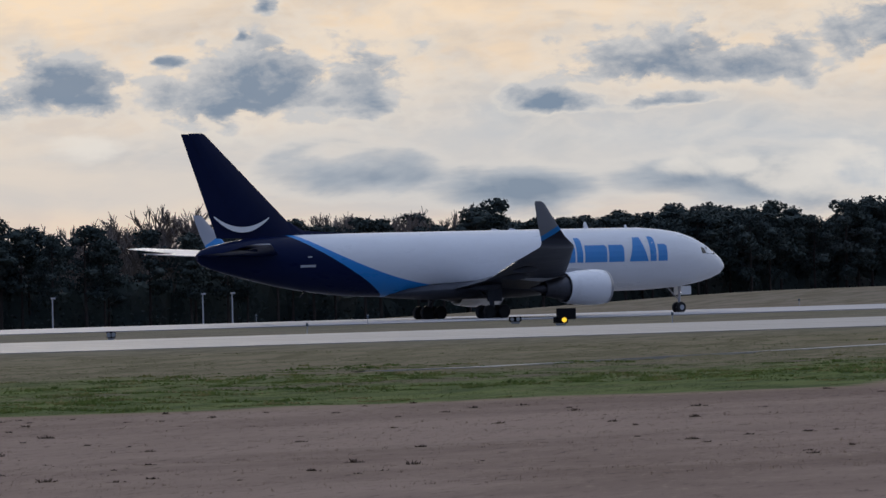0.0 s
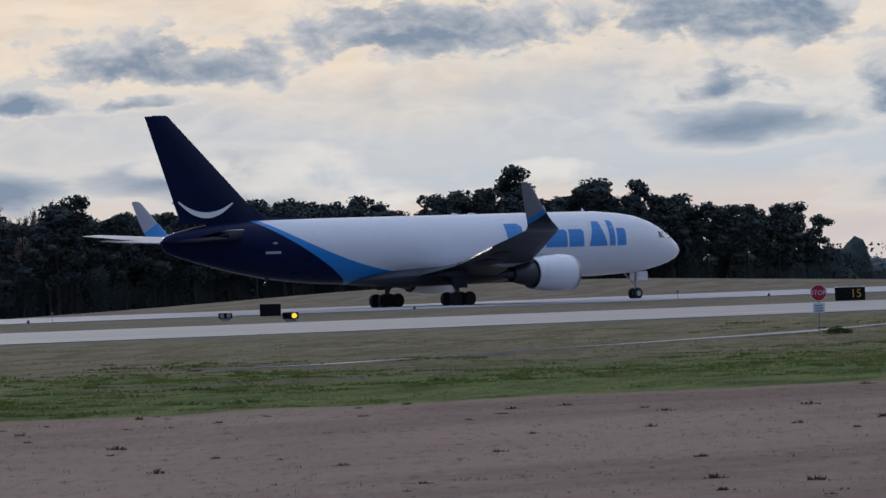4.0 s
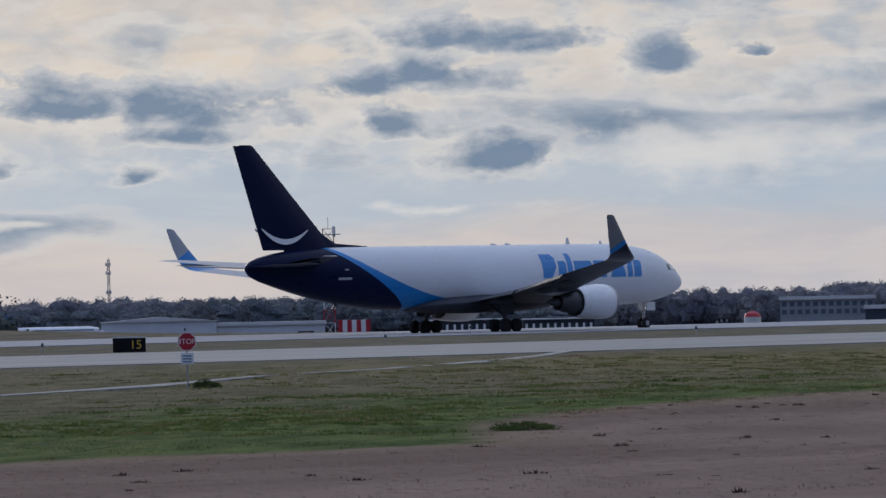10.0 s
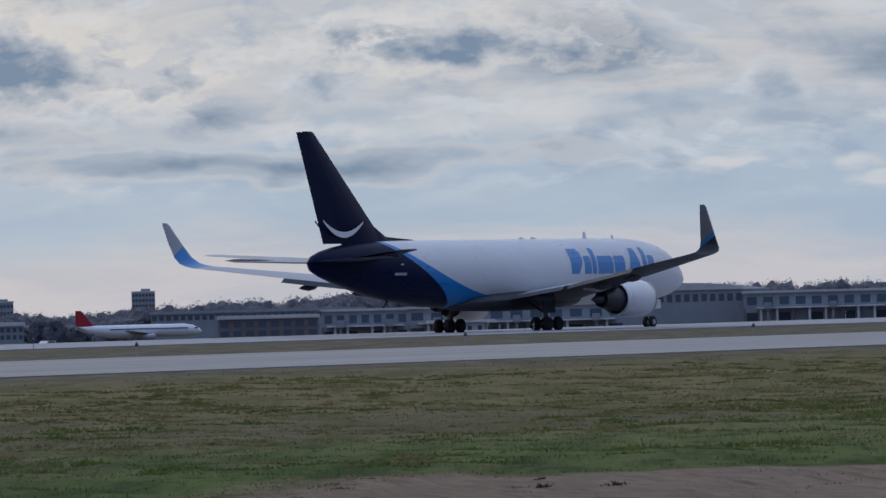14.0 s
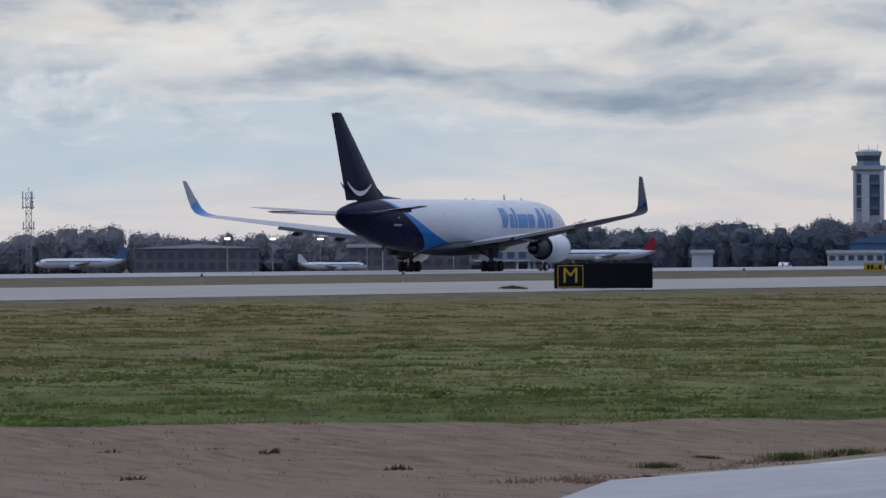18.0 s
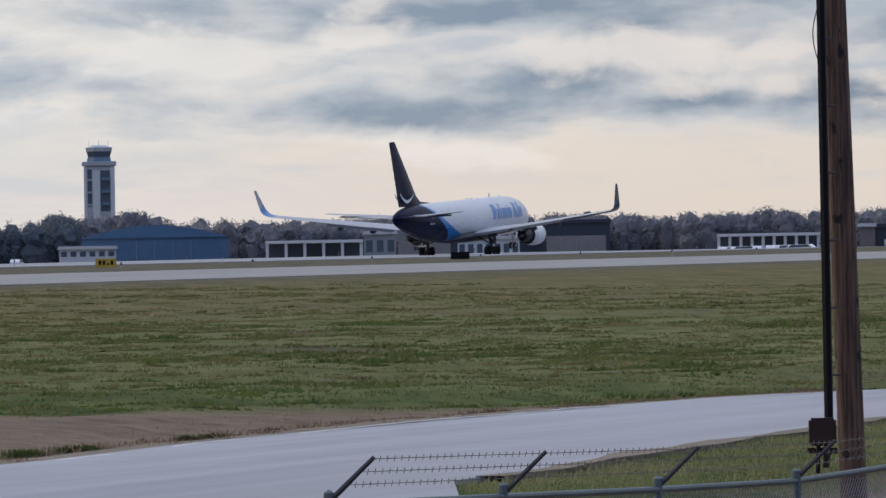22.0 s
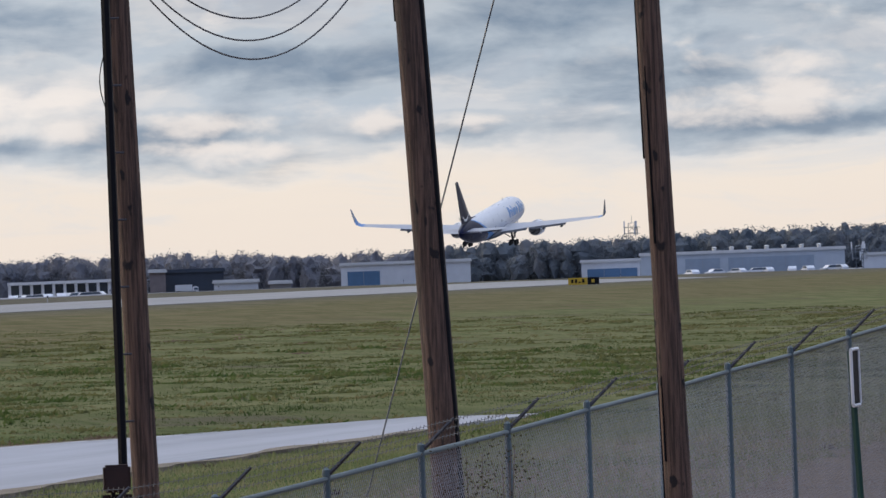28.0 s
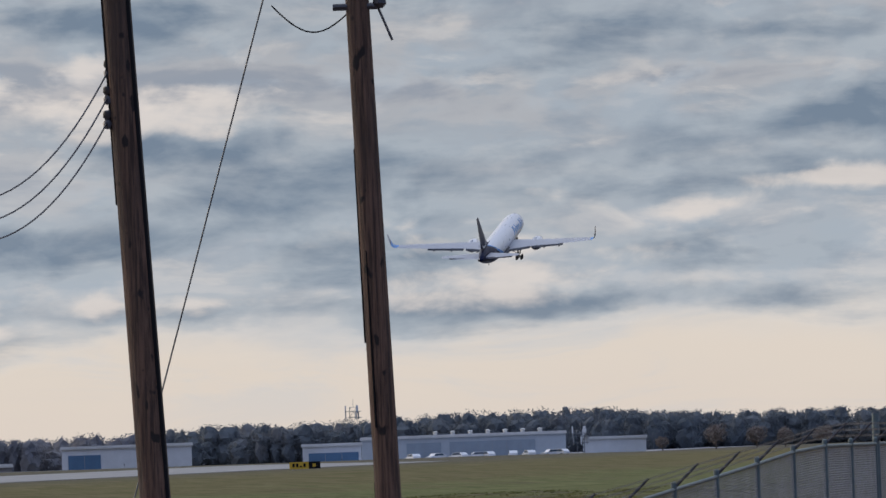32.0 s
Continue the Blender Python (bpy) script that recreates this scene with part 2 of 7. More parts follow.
    lump_col = k.mix(shade, k.mix(k.ramp(turn, 16.0, 24.0), (0.98, 0.88, 0.79), k.mix(sunward, (0.93, 0.92, 0.90), (1.12, 1.02, 0.88))), k.mix(k.ramp(turn, 14.0, 22.0), (0.34, 0.39, 0.46), (0.35, 0.44, 0.54)))
    col = k.mix(k.math("MULTIPLY", heap, k.ramp(turn, 43.0, 51.0, 0.72, 0.25)), col, lump_col)
    thin = k.math("MULTIPLY", k.math("MULTIPLY", k.ramp(f1, 0.40, 0.46), k.ramp(f1, 0.52, 0.46)), upper)
    col = k.mix(k.math("MULTIPLY", k.math("MULTIPLY", thin, sunward), 0.22), col, (1.12, 1.0, 0.86))
    f4 = k.noise(at(0.5, 2.1, 3.0), 1.0, 7.0, 0.55, 0.3)
    s = k.math("ADD", nearness(k, where, SHEETS), k.math("ADD", centred(f4, 3.2), centred(f1, 1.0)))
    edge = k.math("MULTIPLY", k.ramp(s, -0.6, -0.12), k.ramp(s, 0.2, -0.12))
    col = k.mix(k.math("MULTIPLY", edge, k.ramp(turn, 12.0, 26.0, 0.22, 0.45)), col, k.mix(sunward, (0.96, 0.87, 0.78), (1.15, 1.03, 0.88)))
    cover = k.ramp(s, -0.5, 0.6, 0.0, 0.88)
    tone = k.math("ADD", k.ramp(s, 0.0, 1.3), k.math("MULTIPLY", relief, -2.2))
    heart = k.mix(tone, k.mix(k.ramp(turn, 12.0, 22.0), (0.46, 0.51, 0.56), (0.60, 0.63, 0.66)), k.mix(k.ramp(turn, 13.0, 23.0), (0.185, 0.25, 0.335), (0.265, 0.345, 0.445)))
    col = k.mix(cover, col, heart)
    g = k.math("ADD", nearness(k, where, GLEAMS), k.math("ADD", centred(f1, 4.2), centred(f4, 3.4)))
    col = k.mix(k.ramp(g, -0.3, 1.0, 0.0, 0.7), col, k.mix(sunward, k.mix(k.ramp(turn, 14.0, 24.0), (0.92, 0.82, 0.74), (0.98, 0.93, 0.86)), (1.2, 1.08, 0.92)))
    f3 = k.noise(at(3.6, 6.4, 2.0), 1.0, 6.0, 0.6, 0.3)
    f3_up = k.noise(k.vec(k.math("MULTIPLY_ADD", turn, 3.6, 0.15), k.math("MULTIPLY_ADD", rise, 6.4, 0.42), 2.0), 1.0, 6.0, 0.6, 0.3)
    p = k.math("ADD", nearness(k, where, PUFFS, True), k.math("ADD", centred(f1, 2.0), centred(f3, 1.7)))
    rim = k.math("MULTIPLY", k.ramp(p, -0.5, -0.05), k.ramp(p, 0.25, -0.05))
    col = k.mix(k.math("MULTIPLY", rim, 0.38), col, (1.16, 1.03, 0.86))
    tone = k.math("ADD", k.ramp(p, 0.0, 0.85), k.math("MULTIPLY", relief, -2.6))
    tone = k.math("ADD", tone, k.math("MULTIPLY", k.math("SUBTRACT", f3, f3_up), -1.4))
    body = k.mix(tone, (0.86, 0.82, 0.77), (0.27, 0.355, 0.46))
    col = k.mix(k.ramp(p, -0.05, 0.28, 0.0, 0.92), col, body)
    # low sky turned away from the sun is darker and bluer, the zenith a little brighter
    behind = k.math("MULTIPLY", k.ramp(k.math("COSINE", k.math("MULTIPLY", k.math("SUBTRACT", turn, SUN_TURN - 30.0), 0.0174533)), 0.55, -0.5), k.ramp(rise, 66.0, 35.0))
    col = k.mix(behind, col, k.mix(1.0, col, (0.37, 0.47, 0.74), "MULTIPLY"))
    col = k.mix(k.ramp(rise, 40.0, 70.0), col, k.mix(1.0, col, (1.30, 1.40, 1.58), "MULTIPLY"))
    # the ground under the horizon
    col = k.mix(k.ramp(rise, -0.2, -0.6), col, (0.10, 0.09, 0.08))
    back = k.add("ShaderNodeBackground")
    k.put(back.inputs[0], col)
    back.inputs[1].default_value = 1.0
    out = k.add("ShaderNodeOutputWorld")
    k.put(out.inputs[0], back.outputs[0])


make_world()

# ---- materials ----
def material(name, colour, rough=0.6, metal=0.0, grain=0.0, scale=3.0, second=None, bump=0.0, glow=0.0, coat=0.0, shine=0.5):
    m = bpy.data.materials.new(name)
    m.use_nodes = True
    k = Nodes(m.node_tree)
    b = k.add("ShaderNodeBsdfPrincipled")
    out = k.add("ShaderNodeOutputMaterial")
    k.put(out.inputs[0], b.outputs[0])
    b.inputs["Roughness"].default_value, b.inputs["Metallic"].default_value = rough, metal
    b.inputs["Coat Weight"].default_value, b.inputs["Specular IOR Level"].default_value = coat, shine
    if grain or second:
        place = k.add("ShaderNodeTexCoord").outputs["Object"]
        small = k.noise(place, scale, 6.0, 0.6)
        large = k.noise(place, scale * 0.13, 4.0, 0.6, 0.4)
        dark = second or tuple(c * (1.0 - grain) for c in colour)
        f = k.math("ADD", k.math("MULTIPLY", small, 0.5), k.math("MULTIPLY", large, 0.5))
        col = k.mix(k.ramp(f, 0.35, 0.65), dark, colour)
        k.put(b.inputs["Base Color"], col)
        k.put(b.inputs["Roughness"], k.ramp(small, 0.2, 0.8, rough * 0.85, min(1.0, rough * 1.15)))
        if bump:
            n = k.add("ShaderNodeBump")
            n.inputs["Strength"].default_value, n.inputs["Distance"].default_value = 0.7, bump
            k.put(n.inputs["Height"], small)
            k.put(b.inputs["Normal"], n.outputs[0])
    else:
        b.inputs["Base Color"].default_value = rgb(colour)
    if glow:
        b.inputs["Emission Color"].default_value, b.inputs["Emission Strength"].default_value = rgb(colour), glow
    return m


WHITE_PAINT = material("white_paint", (0.80, 0.80, 0.80), 0.28, 0, 0.05, 0.6, coat=0.3)
NAVY_PAINT = material("navy_paint", (0.003, 0.008, 0.040), 0.35, 0, 0.15, 0.8, shine=0.12)
# grey paint darkened by the shade under the airplane, put into the colour
SHADED_GREY = material("shaded_underside_grey", (0.075, 0.08, 0.095), 0.5, 0, 0.25, 0.8, shine=0.15)
BLUE_PAINT = material("blue_paint", (0.02, 0.22, 0.56), 0.3, 0, 0.06, 0.8, coat=0.3)
GREY_PAINT = material("grey_paint", (0.42, 0.43, 0.45), 0.4, 0, 0.15, 0.8)
LIGHT_GREY = material("light_grey", (0.44, 0.45, 0.48), 0.4, 0, 0.12, 0.8)
METAL = material("bare_metal", (0.42, 0.42, 0.44), 0.32, 0.9, 0.25, 3.0)
DARK_METAL = material("dark_metal", (0.08, 0.08, 0.09), 0.45, 0.6, 0.3, 3.0)
RUBBER = material("rubber", (0.015, 0.015, 0.016), 0.75, 0, 0.3, 5.0)
GLASS_DARK = material("dark_glass", (0.02, 0.025, 0.03), 0.08)
LAMP_WHITE = material("lamp_white", (1.0, 0.9, 0.75), 0.4, glow=4.0)
LAMP_AMBER = material("lamp_amber", (1.0, 0.62, 0.04), 0.4, glow=1.6)
BLACK = material("black_panel", (0.008, 0.008, 0.010), 0.5, 0, 0.2, 4.0, shine=0.15)
SIGN_YELLOW = material("sign_yellow", (0.62, 0.40, 0.03), 0.45, 0, 0.1, 4.0)
SIGN_RED = material("sign_red", (0.42, 0.015, 0.03), 0.45, 0, 0.1, 4.0)
SIGN_WHITE = material("sign_white", (0.78, 0.78, 0.76), 0.45, 0, 0.06, 4.0)
GALV = material("galvanised", (0.36, 0.38, 0.40), 0.45, 0.6, 0.25, 12.0)
BARK = material("bark", (0.055, 0.042, 0.033), 0.9, 0, 0.5, 3.0)
TWIG = material("twigs", (0.22, 0.18, 0.15), 0.9, 0, 0.35, 1.0)


def livery():
    """White body with a navy tail and a blue sweep between the two."""
    m = bpy.data.materials.new("livery")
    m.use_nodes = True
    k = Nodes(m.node_tree)
    b = k.add("ShaderNodeBsdfPrincipled")
    out = k.add("ShaderNodeOutputMaterial")
    k.put(out.inputs[0], b.outputs[0])
    place = k.add("ShaderNodeTexCoord").outputs["Object"]
    x, y, z = k.split(place)[:]
    up = k.math("POWER", k.math("MAXIMUM", k.math("SUBTRACT", -1.5, x), 0.0), 1.88)
    edge_up = k.math("ADD", k.math("MULTIPLY", up, 0.0264), 2.8)
    edge_down = k.math("ADD", k.math("MULTIPLY", k.math("SUBTRACT", -8.6, x), 0.57), 2.15)
    blue = k.ramp(k.math("SUBTRACT", edge_up, z), -0.02, 0.02)
    blue = k.math("MULTIPLY", blue, k.ramp(x, 1.0, 0.0))
    navy = k.ramp(k.math("SUBTRACT", edge_down, z), -0.02, 0.02)
    dirt = k.noise(k.vec(k.math("MULTIPLY", x, 0.25), y, z), 1.1, 6.0, 0.65)
    ring = k.ramp(k.math("ABSOLUTE", k.math("SUBTRACT", k.math("FRACT", k.math("MULTIPLY", x, 0.41)), 0.5)), 0.488, 0.5, 0.0, 0.10)
    white = k.mix(k.ramp(dirt, 0.35, 0.75, 0.0, 0.35), (0.74, 0.745, 0.75), (0.61, 0.605, 0.61))
    white = k.mix(ring, white, (0.45, 0.45, 0.46))
    col = k.mix(blue, white, (0.012, 0.21, 0.55))
    col = k.mix(navy, col, (0.003, 0.008, 0.038))
    k.put(b.inputs["Base Color"], col)
    k.put(b.inputs["Roughness"], k.ramp(dirt, 0.3, 0.7, 0.25, 0.4))
    k.put(b.inputs["Specular IOR Level"], k.ramp(navy, 0.0, 1.0, 0.5, 0.09))
    return m


LIVERY = livery()


def winglet_paint(outer):
    m = bpy.data.materials.new("winglet_paint")
    m.use_nodes = True
    k = Nodes(m.node_tree)
    b = k.add("ShaderNodeBsdfPrincipled")
    out = k.add("ShaderNodeOutputMaterial")
    k.put(out.inputs[0], b.outputs[0])
    x, y, z = k.split(k.add("ShaderNodeTexCoord").outputs["Object"])[:]
    line = k.math("ADD", k.math("SUBTRACT", z, 6.0), k.math("MULTIPLY", k.math("ADD", x, 8.0), -0.55))
    # outer grey set below the inner one: backlit shade put into the colour
    col = k.mix(k.ramp(line, 1.3 if outer else 1.55, 1.35 if outer else 1.60), (0.014, 0.20, 0.52), (0.20, 0.205, 0.225) if outer else (0.32, 0.33, 0.36))
    if outer:
        col = k.mix(k.ramp(line, 0.85, 0.80), col, (0.005, 0.009, 0.03))
    k.put(b.inputs["Base Color"], col)
    b.inputs["Roughness"].default_value = 0.3
    return m


WINGLET = [winglet_paint(False), winglet_paint(True)]


# ---- building blocks ----
def mesh_of(bm, name, mat, smooth=False):
    me = bpy.data.meshes.new(name)
    bmesh.ops.recalc_face_normals(bm, faces=bm.faces[:])
    bm.to_mesh(me)
    bm.free()
    for m in (mat if isinstance(mat, (list, tuple)) else (mat,)):
        me.materials.append(m)
    if smooth:
        me.polygons.foreach_set("use_smooth", [True] * len(me.polygons))
        me.set_sharp_from_angle(angle=radians(40))
    return me


def part(name, bm, mat, parent=None, label="", smooth=False, at=None):
    ob = new(name, mesh_of(bm, name, mat, smooth))
    if parent is not None:
        ob.parent = parent
    if at is not None:
        ob.matrix_basis = at
    if label:
        ob["label"] = label
    return ob


def empty(name, m, label, category, group="", kind=""):
    ob = new(name)
    ob.matrix_basis = m
    return tagged(ob, label, category, group, kind)


def box(sx, sy, sz, at=(0, 0, 0), bevel=0.0, bm=None):
    """A box standing on at, its base in the middle of it."""
    fresh = bmesh.new()
    r = bmesh.ops.create_cube(fresh, size=1.0)
    bmesh.ops.scale(fresh, vec=(sx, sy, sz), verts=fresh.verts[:])
    bmesh.ops.translate(fresh, vec=(at[0], at[1], at[2] + sz / 2), verts=fresh.verts[:])
    if bevel:
        bmesh.ops.bevel(fresh, geom=fresh.edges[:], offset=bevel, segments=2, affect="EDGES")
    return fresh if bm is None else join(bm, fresh)


def join(bm, other):
    me = bpy.data.meshes.new("tmp")
    other.to_mesh(me)
    other.free()
    bm.from_mesh(me)
    bpy.data.meshes.remove(me)
    return bm


def tube(p, q, r1, r2=None, sides=8, bm=None, caps=True):
    """A round bar from p to q."""
    bm = bm or bmesh.new()
    p, q = Vector(p), Vector(q)
    r2 = r1 if r2 is None else r2
    turn = (q - p).to_track_quat("Z", "Y").to_matrix()
    rings = []
    for c, r in ((p, r1), (q, r2)):
        rings.append([bm.verts.new(c + turn @ Vector((r * math.cos(a), r * math.sin(a), 0))) for a in [2 * math.pi * i / sides for i in range(sides)]])
    for i in range(sides):
        j = (i + 1) % sides
        bm.faces.new((rings[0][i], rings[0][j], rings[1][j], rings[1][i]))
    if caps:
        bm.faces.new(rings[0][::-1])
        bm.faces.new(rings[1])
    return bm


def loft(rings, bm=None, closed=True, caps=True):
    """Skin over rings of points, all with the same count."""
    bm = bm or bmesh.new()
    made = [[bm.verts.new(p) for p in ring] for ring in rings]
    n = len(made[0])
    for a, b in zip(made, made[1:]):
        for i in range(n if closed else n - 1):
            j = (i + 1) % n
            bm.faces.new((a[i], a[j], b[j], b[i]))
    if caps:
        bm.faces.new(made[0][::-1])
        bm.faces.new(made[-1])
    return bm


def turned(profile, axis="x", sides=28, bm=None, caps=True):
    """A turned shape: rows of (place on the axis, radius)."""
    rings = []
    for s, r in profile:
        ring = []
        for i in range(sides):
            a = 2 * math.pi * i / sides
            c, d = r * math.cos(a), r * math.sin(a)
            ring.append((s, c, d) if axis == "x" else (c, d, s) if axis == "z" else (c, s, d))
        rings.append(ring)
    return loft(rings, bm, True, caps)


def prism(outline, y0, y1, bm=None):
    """An outline in x and z, drawn out along y."""
    return loft([[(x, y0, z) for x, z in outline], [(x, y1, z) for x, z in outline]], bm)


# ---- the ground ----
def step(v, lo, hi):
    u = min(1.0, max(0.0, (v - lo) / (hi - lo)))
    return u * u * (3 - 2 * u)


def rows_at(v, table):
    for (a, p), (b, q) in zip(table, table[1:]):
        if v <= b:
            return p + (q - p) * step(v, a, b)
    return table[-1][1]


ACROSS = ((-400, 1.2), (-175, 1.0), (-100, -0.3), (-40, -0.9), (28, -1.1), (40, -1.0), (100, -1.05), (165, -0.42), (200, -0.05), (276, 0.0), (330, 0.0), (420, -1.0))


def level(x, y):
    """Height of the ground."""
    z = rows_at(y, ACROSS)
    turn = math.degrees(math.atan2(y, x))
    z -= 0.95 * step(x, 52, 60) * (1 - step(x, 62, 84)) * math.exp(-((y - 15) / 8) ** 2)
    z += 0.5 * step(x, 84, 108) * (1 - step(y, 14, 32))
    z -= 1.8 * step(x, 950, 1600)
    if y > 330:
        z += step(y, 420, 800) * (-0.6 - 2.4 * step(turn, 28, 40))
        z += 2.4 * math.exp(-(((x - 325) / 46) ** 2) - (((y - 395) / 34) ** 2))
    # a drain with a culvert
    z -= 0.3 * math.exp(-(((x - 49) / 2.2) ** 2) - (((y - 37) / 1.5) ** 2))
    if 40 < y < 160:
        z += 0.10 * noise.noise(Vector((x * 0.11, y * 0.16, 3.0))) + 0.11 * noise.noise(Vector((x * 0.6, y * 0.42, 9.0)))
    elif y <= 40:
        z += 0.05 * noise.noise(Vector((x * 0.2, y * 0.2, 5.0)))
    return z


def steps_between(stops):
    out = [stops[0][0]]
    for (a, _), (b, d) in zip(stops, stops[1:]):
        n = max(1, round((b - a) / d))
        out += [a + (b - a) * (i + 1) / n for i in range(n)]
    return out


EDGE = ((36, 54, 17), (54, 66, 8), (66, 100, 18), (100, 116, -25))


def ground_paint():
    m = bpy.data.materials.new("turf")
    m.use_nodes = True
    k = Nodes(m.node_tree)
    b = k.add("ShaderNodeBsdfPrincipled")
    out = k.add("ShaderNodeOutputMaterial")
    k.put(out.inputs[0], b.outputs[0])
    b.inputs["Roughness"].default_value = 1.0
    b.inputs["Specular IOR Level"].default_value = 0.03
    place = k.add("ShaderNodeTexCoord").outputs["Object"]
    x, y, z = k.split(place)[:]
    # growth runs in long swathes, slantwise over the field
    along = k.math("ADD", k.math("MULTIPLY", x, 0.85), k.math("MULTIPLY", y, 0.53))
    cross = k.math("SUBTRACT", k.math("MULTIPLY", y, 0.85), k.math("MULTIPLY", x, 0.53))
    lay = lambda a, b, c: k.vec(k.math("MULTIPLY", along, a), k.math("MULTIPLY", cross, b), c)
    big = k.noise(place, 0.035, 4.0, 0.6, 0.6)
    mid = k.noise(lay(0.09, 0.42, 0.0), 1.0, 7.0, 0.68, 0.5)
    fine = k.noise(lay(0.35, 2.4, 3.0), 1.0, 7.0, 0.72, 0.3)
    patchy = k.noise(lay(0.022, 0.06, 6.0), 1.0, 5.0, 0.62, 0.8)
    # green turf with dark clumps and straw, dull towards the pavements
    green = k.mix(k.ramp(mid, 0.36, 0.62), (0.042, 0.068, 0.020), (0.100, 0.130, 0.038))
    green = k.mix(k.ramp(x, 95.0, 165.0, 0.0, 0.75), green, k.mix(k.ramp(mid, 0.35, 0.65), (0.132, 0.135, 0.054), (0.205, 0.190, 0.090)))
    green = k.mix(k.ramp(k.math("ADD", fine, k.math("MULTIPLY", patchy, 0.8)), 0.93, 1.12, 0.0, 0.8), green, (0.150, 0.132, 0.066))
    green = k.mix(k.ramp(fine, 0.44, 0.30, 0.0, 0.75), green, (0.022, 0.036, 0.013))
    dull = k.mix(k.ramp(mid, 0.38, 0.62), (0.118, 0.108, 0.046), (0.185, 0.152, 0.076))
    dull = k.mix(k.ramp(x, 190.0, 110.0, 0.0, 0.75), dull, k.mix(k.ramp(mid, 0.38, 0.62), (0.098, 0.088, 0.054), (0.155, 0.132, 0.088)))
    dull = k.mix(k.ramp(fine, 0.42, 0.30, 0.0, 0.5), dull, (0.045, 0.045, 0.022))
    dull = k.mix(k.ramp(y, 138.0, 178.0, 0.0, 0.85), dull, k.mix(k.ramp(mid, 0.38, 0.62), (0.098, 0.090, 0.066), (0.150, 0.134, 0.102)))
    far = k.math("ADD", k.math("MULTIPLY", k.math("SUBTRACT", patchy, 0.5), 90.0), y)
    col = k.mix(k.ramp(k.math("ADD", far, k.ramp(x, 190.0, 110.0, 0.0, 14.0)), 85.0, 118.0), green, dull)
    dirt = k.math("MULTIPLY", k.ramp(k.math("ADD", patchy, k.math("MULTIPLY", mid, 0.5)), 0.84, 0.94), k.ramp(far, 140.0, 100.0))
    col = k.mix(k.math("MULTIPLY", dirt, 0.6), col, (0.092, 0.076, 0.058))
    # dry brown field on the camera's side
    edge = 27.0
    for lo, hi, up in EDGE:
        edge = k.math("ADD", k.ramp(x, float(lo), float(hi), 0.0, float(up), False), edge)
    inside = k.math("ADD", k.math("SUBTRACT", edge, y), k.math("MULTIPLY", k.math("SUBTRACT", mid, 0.5), 5.0))
    grit = k.noise(k.vec(k.math("ADD", k.math("MULTIPLY", x, 0.26), k.math("MULTIPLY", y, 0.31)), k.math("SUBTRACT", k.math("MULTIPLY", y, 1.9), k.math("MULTIPLY", x, 2.3)), 8.0), 1.0, 8.0, 0.74, 0.3)
    brown = k.mix(k.ramp(patchy, 0.35, 0.65), (0.155, 0.109, 0.087), (0.236, 0.172, 0.138))
    brown = k.mix(k.ramp(grit, 0.46, 0.30, 0.0, 0.85), brown, (0.062, 0.044, 0.033))
    brown = k.mix(k.ramp(grit, 0.54, 0.72, 0.0, 0.7), brown, (0.29, 0.22, 0.165))
    brown = k.mix(k.ramp(k.math("ADD", inside, k.math("MULTIPLY", mid, 6.0)), 9.0, 3.0, 0.0, 0.45), brown, (0.22, 0.165, 0.105))
    brown = k.mix(k.ramp(x, 68.0, 98.0, 0.0, 0.6), brown, k.mix(k.ramp(grit, 0.36, 0.62), (0.150, 0.115, 0.078), (0.270, 0.210, 0.140)))
    band = k.ramp(inside, -1.0, 1.5)
    verge = k.math("MULTIPLY", k.ramp(x, 60.0, 80.0), k.math("MULTIPLY", k.ramp(y, 30.5, 29.0), k.ramp(y, 22.0, 24.0)))
    band = k.math("MULTIPLY", band, k.math("SUBTRACT", 1.0, verge))
    band = k.math("MULTIPLY", band, k.math("SUBTRACT", 1.0, k.math("MULTIPLY", k.ramp(x, 112.0, 124.0), k.ramp(y, 21.0, 24.0))))
    col = k.mix(band, col, brown)
    # mown dry grass beyond the runway
    beyond = k.ramp(y, 325.0, 345.0)
    col = k.mix(beyond, col, k.mix(k.ramp(mid, 0.4, 0.6), (0.115, 0.098, 0.066), (0.165, 0.140, 0.105)))
    k.put(b.inputs["Base Color"], col)
    n = k.add("ShaderNodeBump")
    n.inputs["Strength"].default_value, n.inputs["Distance"].default_value = 0.8, 0.12
    k.put(n.inputs["Height"], fine)
    k.put(b.inputs["Normal"], n.outputs[0])
    return m


def build_ground():
    xs = steps_between([(-3500, 0), (-600, 300), (-150, 30), (-60, 6), (0, 2.2), (160, 0.7), (210, 1.6), (420, 6), (1000, 20), (2200, 60), (7000, 400)])
    ys = steps_between([(-2500, 0), (-300, 250), (-80, 20), (0, 4), (24, 1.6), (126, 0.7), (170, 2.6), (210, 4), (340, 9), (520, 12), (1000, 40), (2200, 120), (7000, 500)])
    verts = [(x, y, level(x, y)) for y in ys for x in xs]
    w = len(xs)
    faces = [(j * w + i, j * w + i + 1, (j + 1) * w + i + 1, (j + 1) * w + i) for j in range(len(ys) - 1) for i in range(w - 1)]
    me = bpy.data.meshes.new("ground")
    me.from_pydata(verts, [], faces)
    me.materials.append(ground_paint())
    me.polygons.foreach_set("use_smooth", [True] * len(me.polygons))
    tagged(new("ground", me), "rough airfield turf, green, dull and dry brown", "ground", kind="structure")


build_ground()


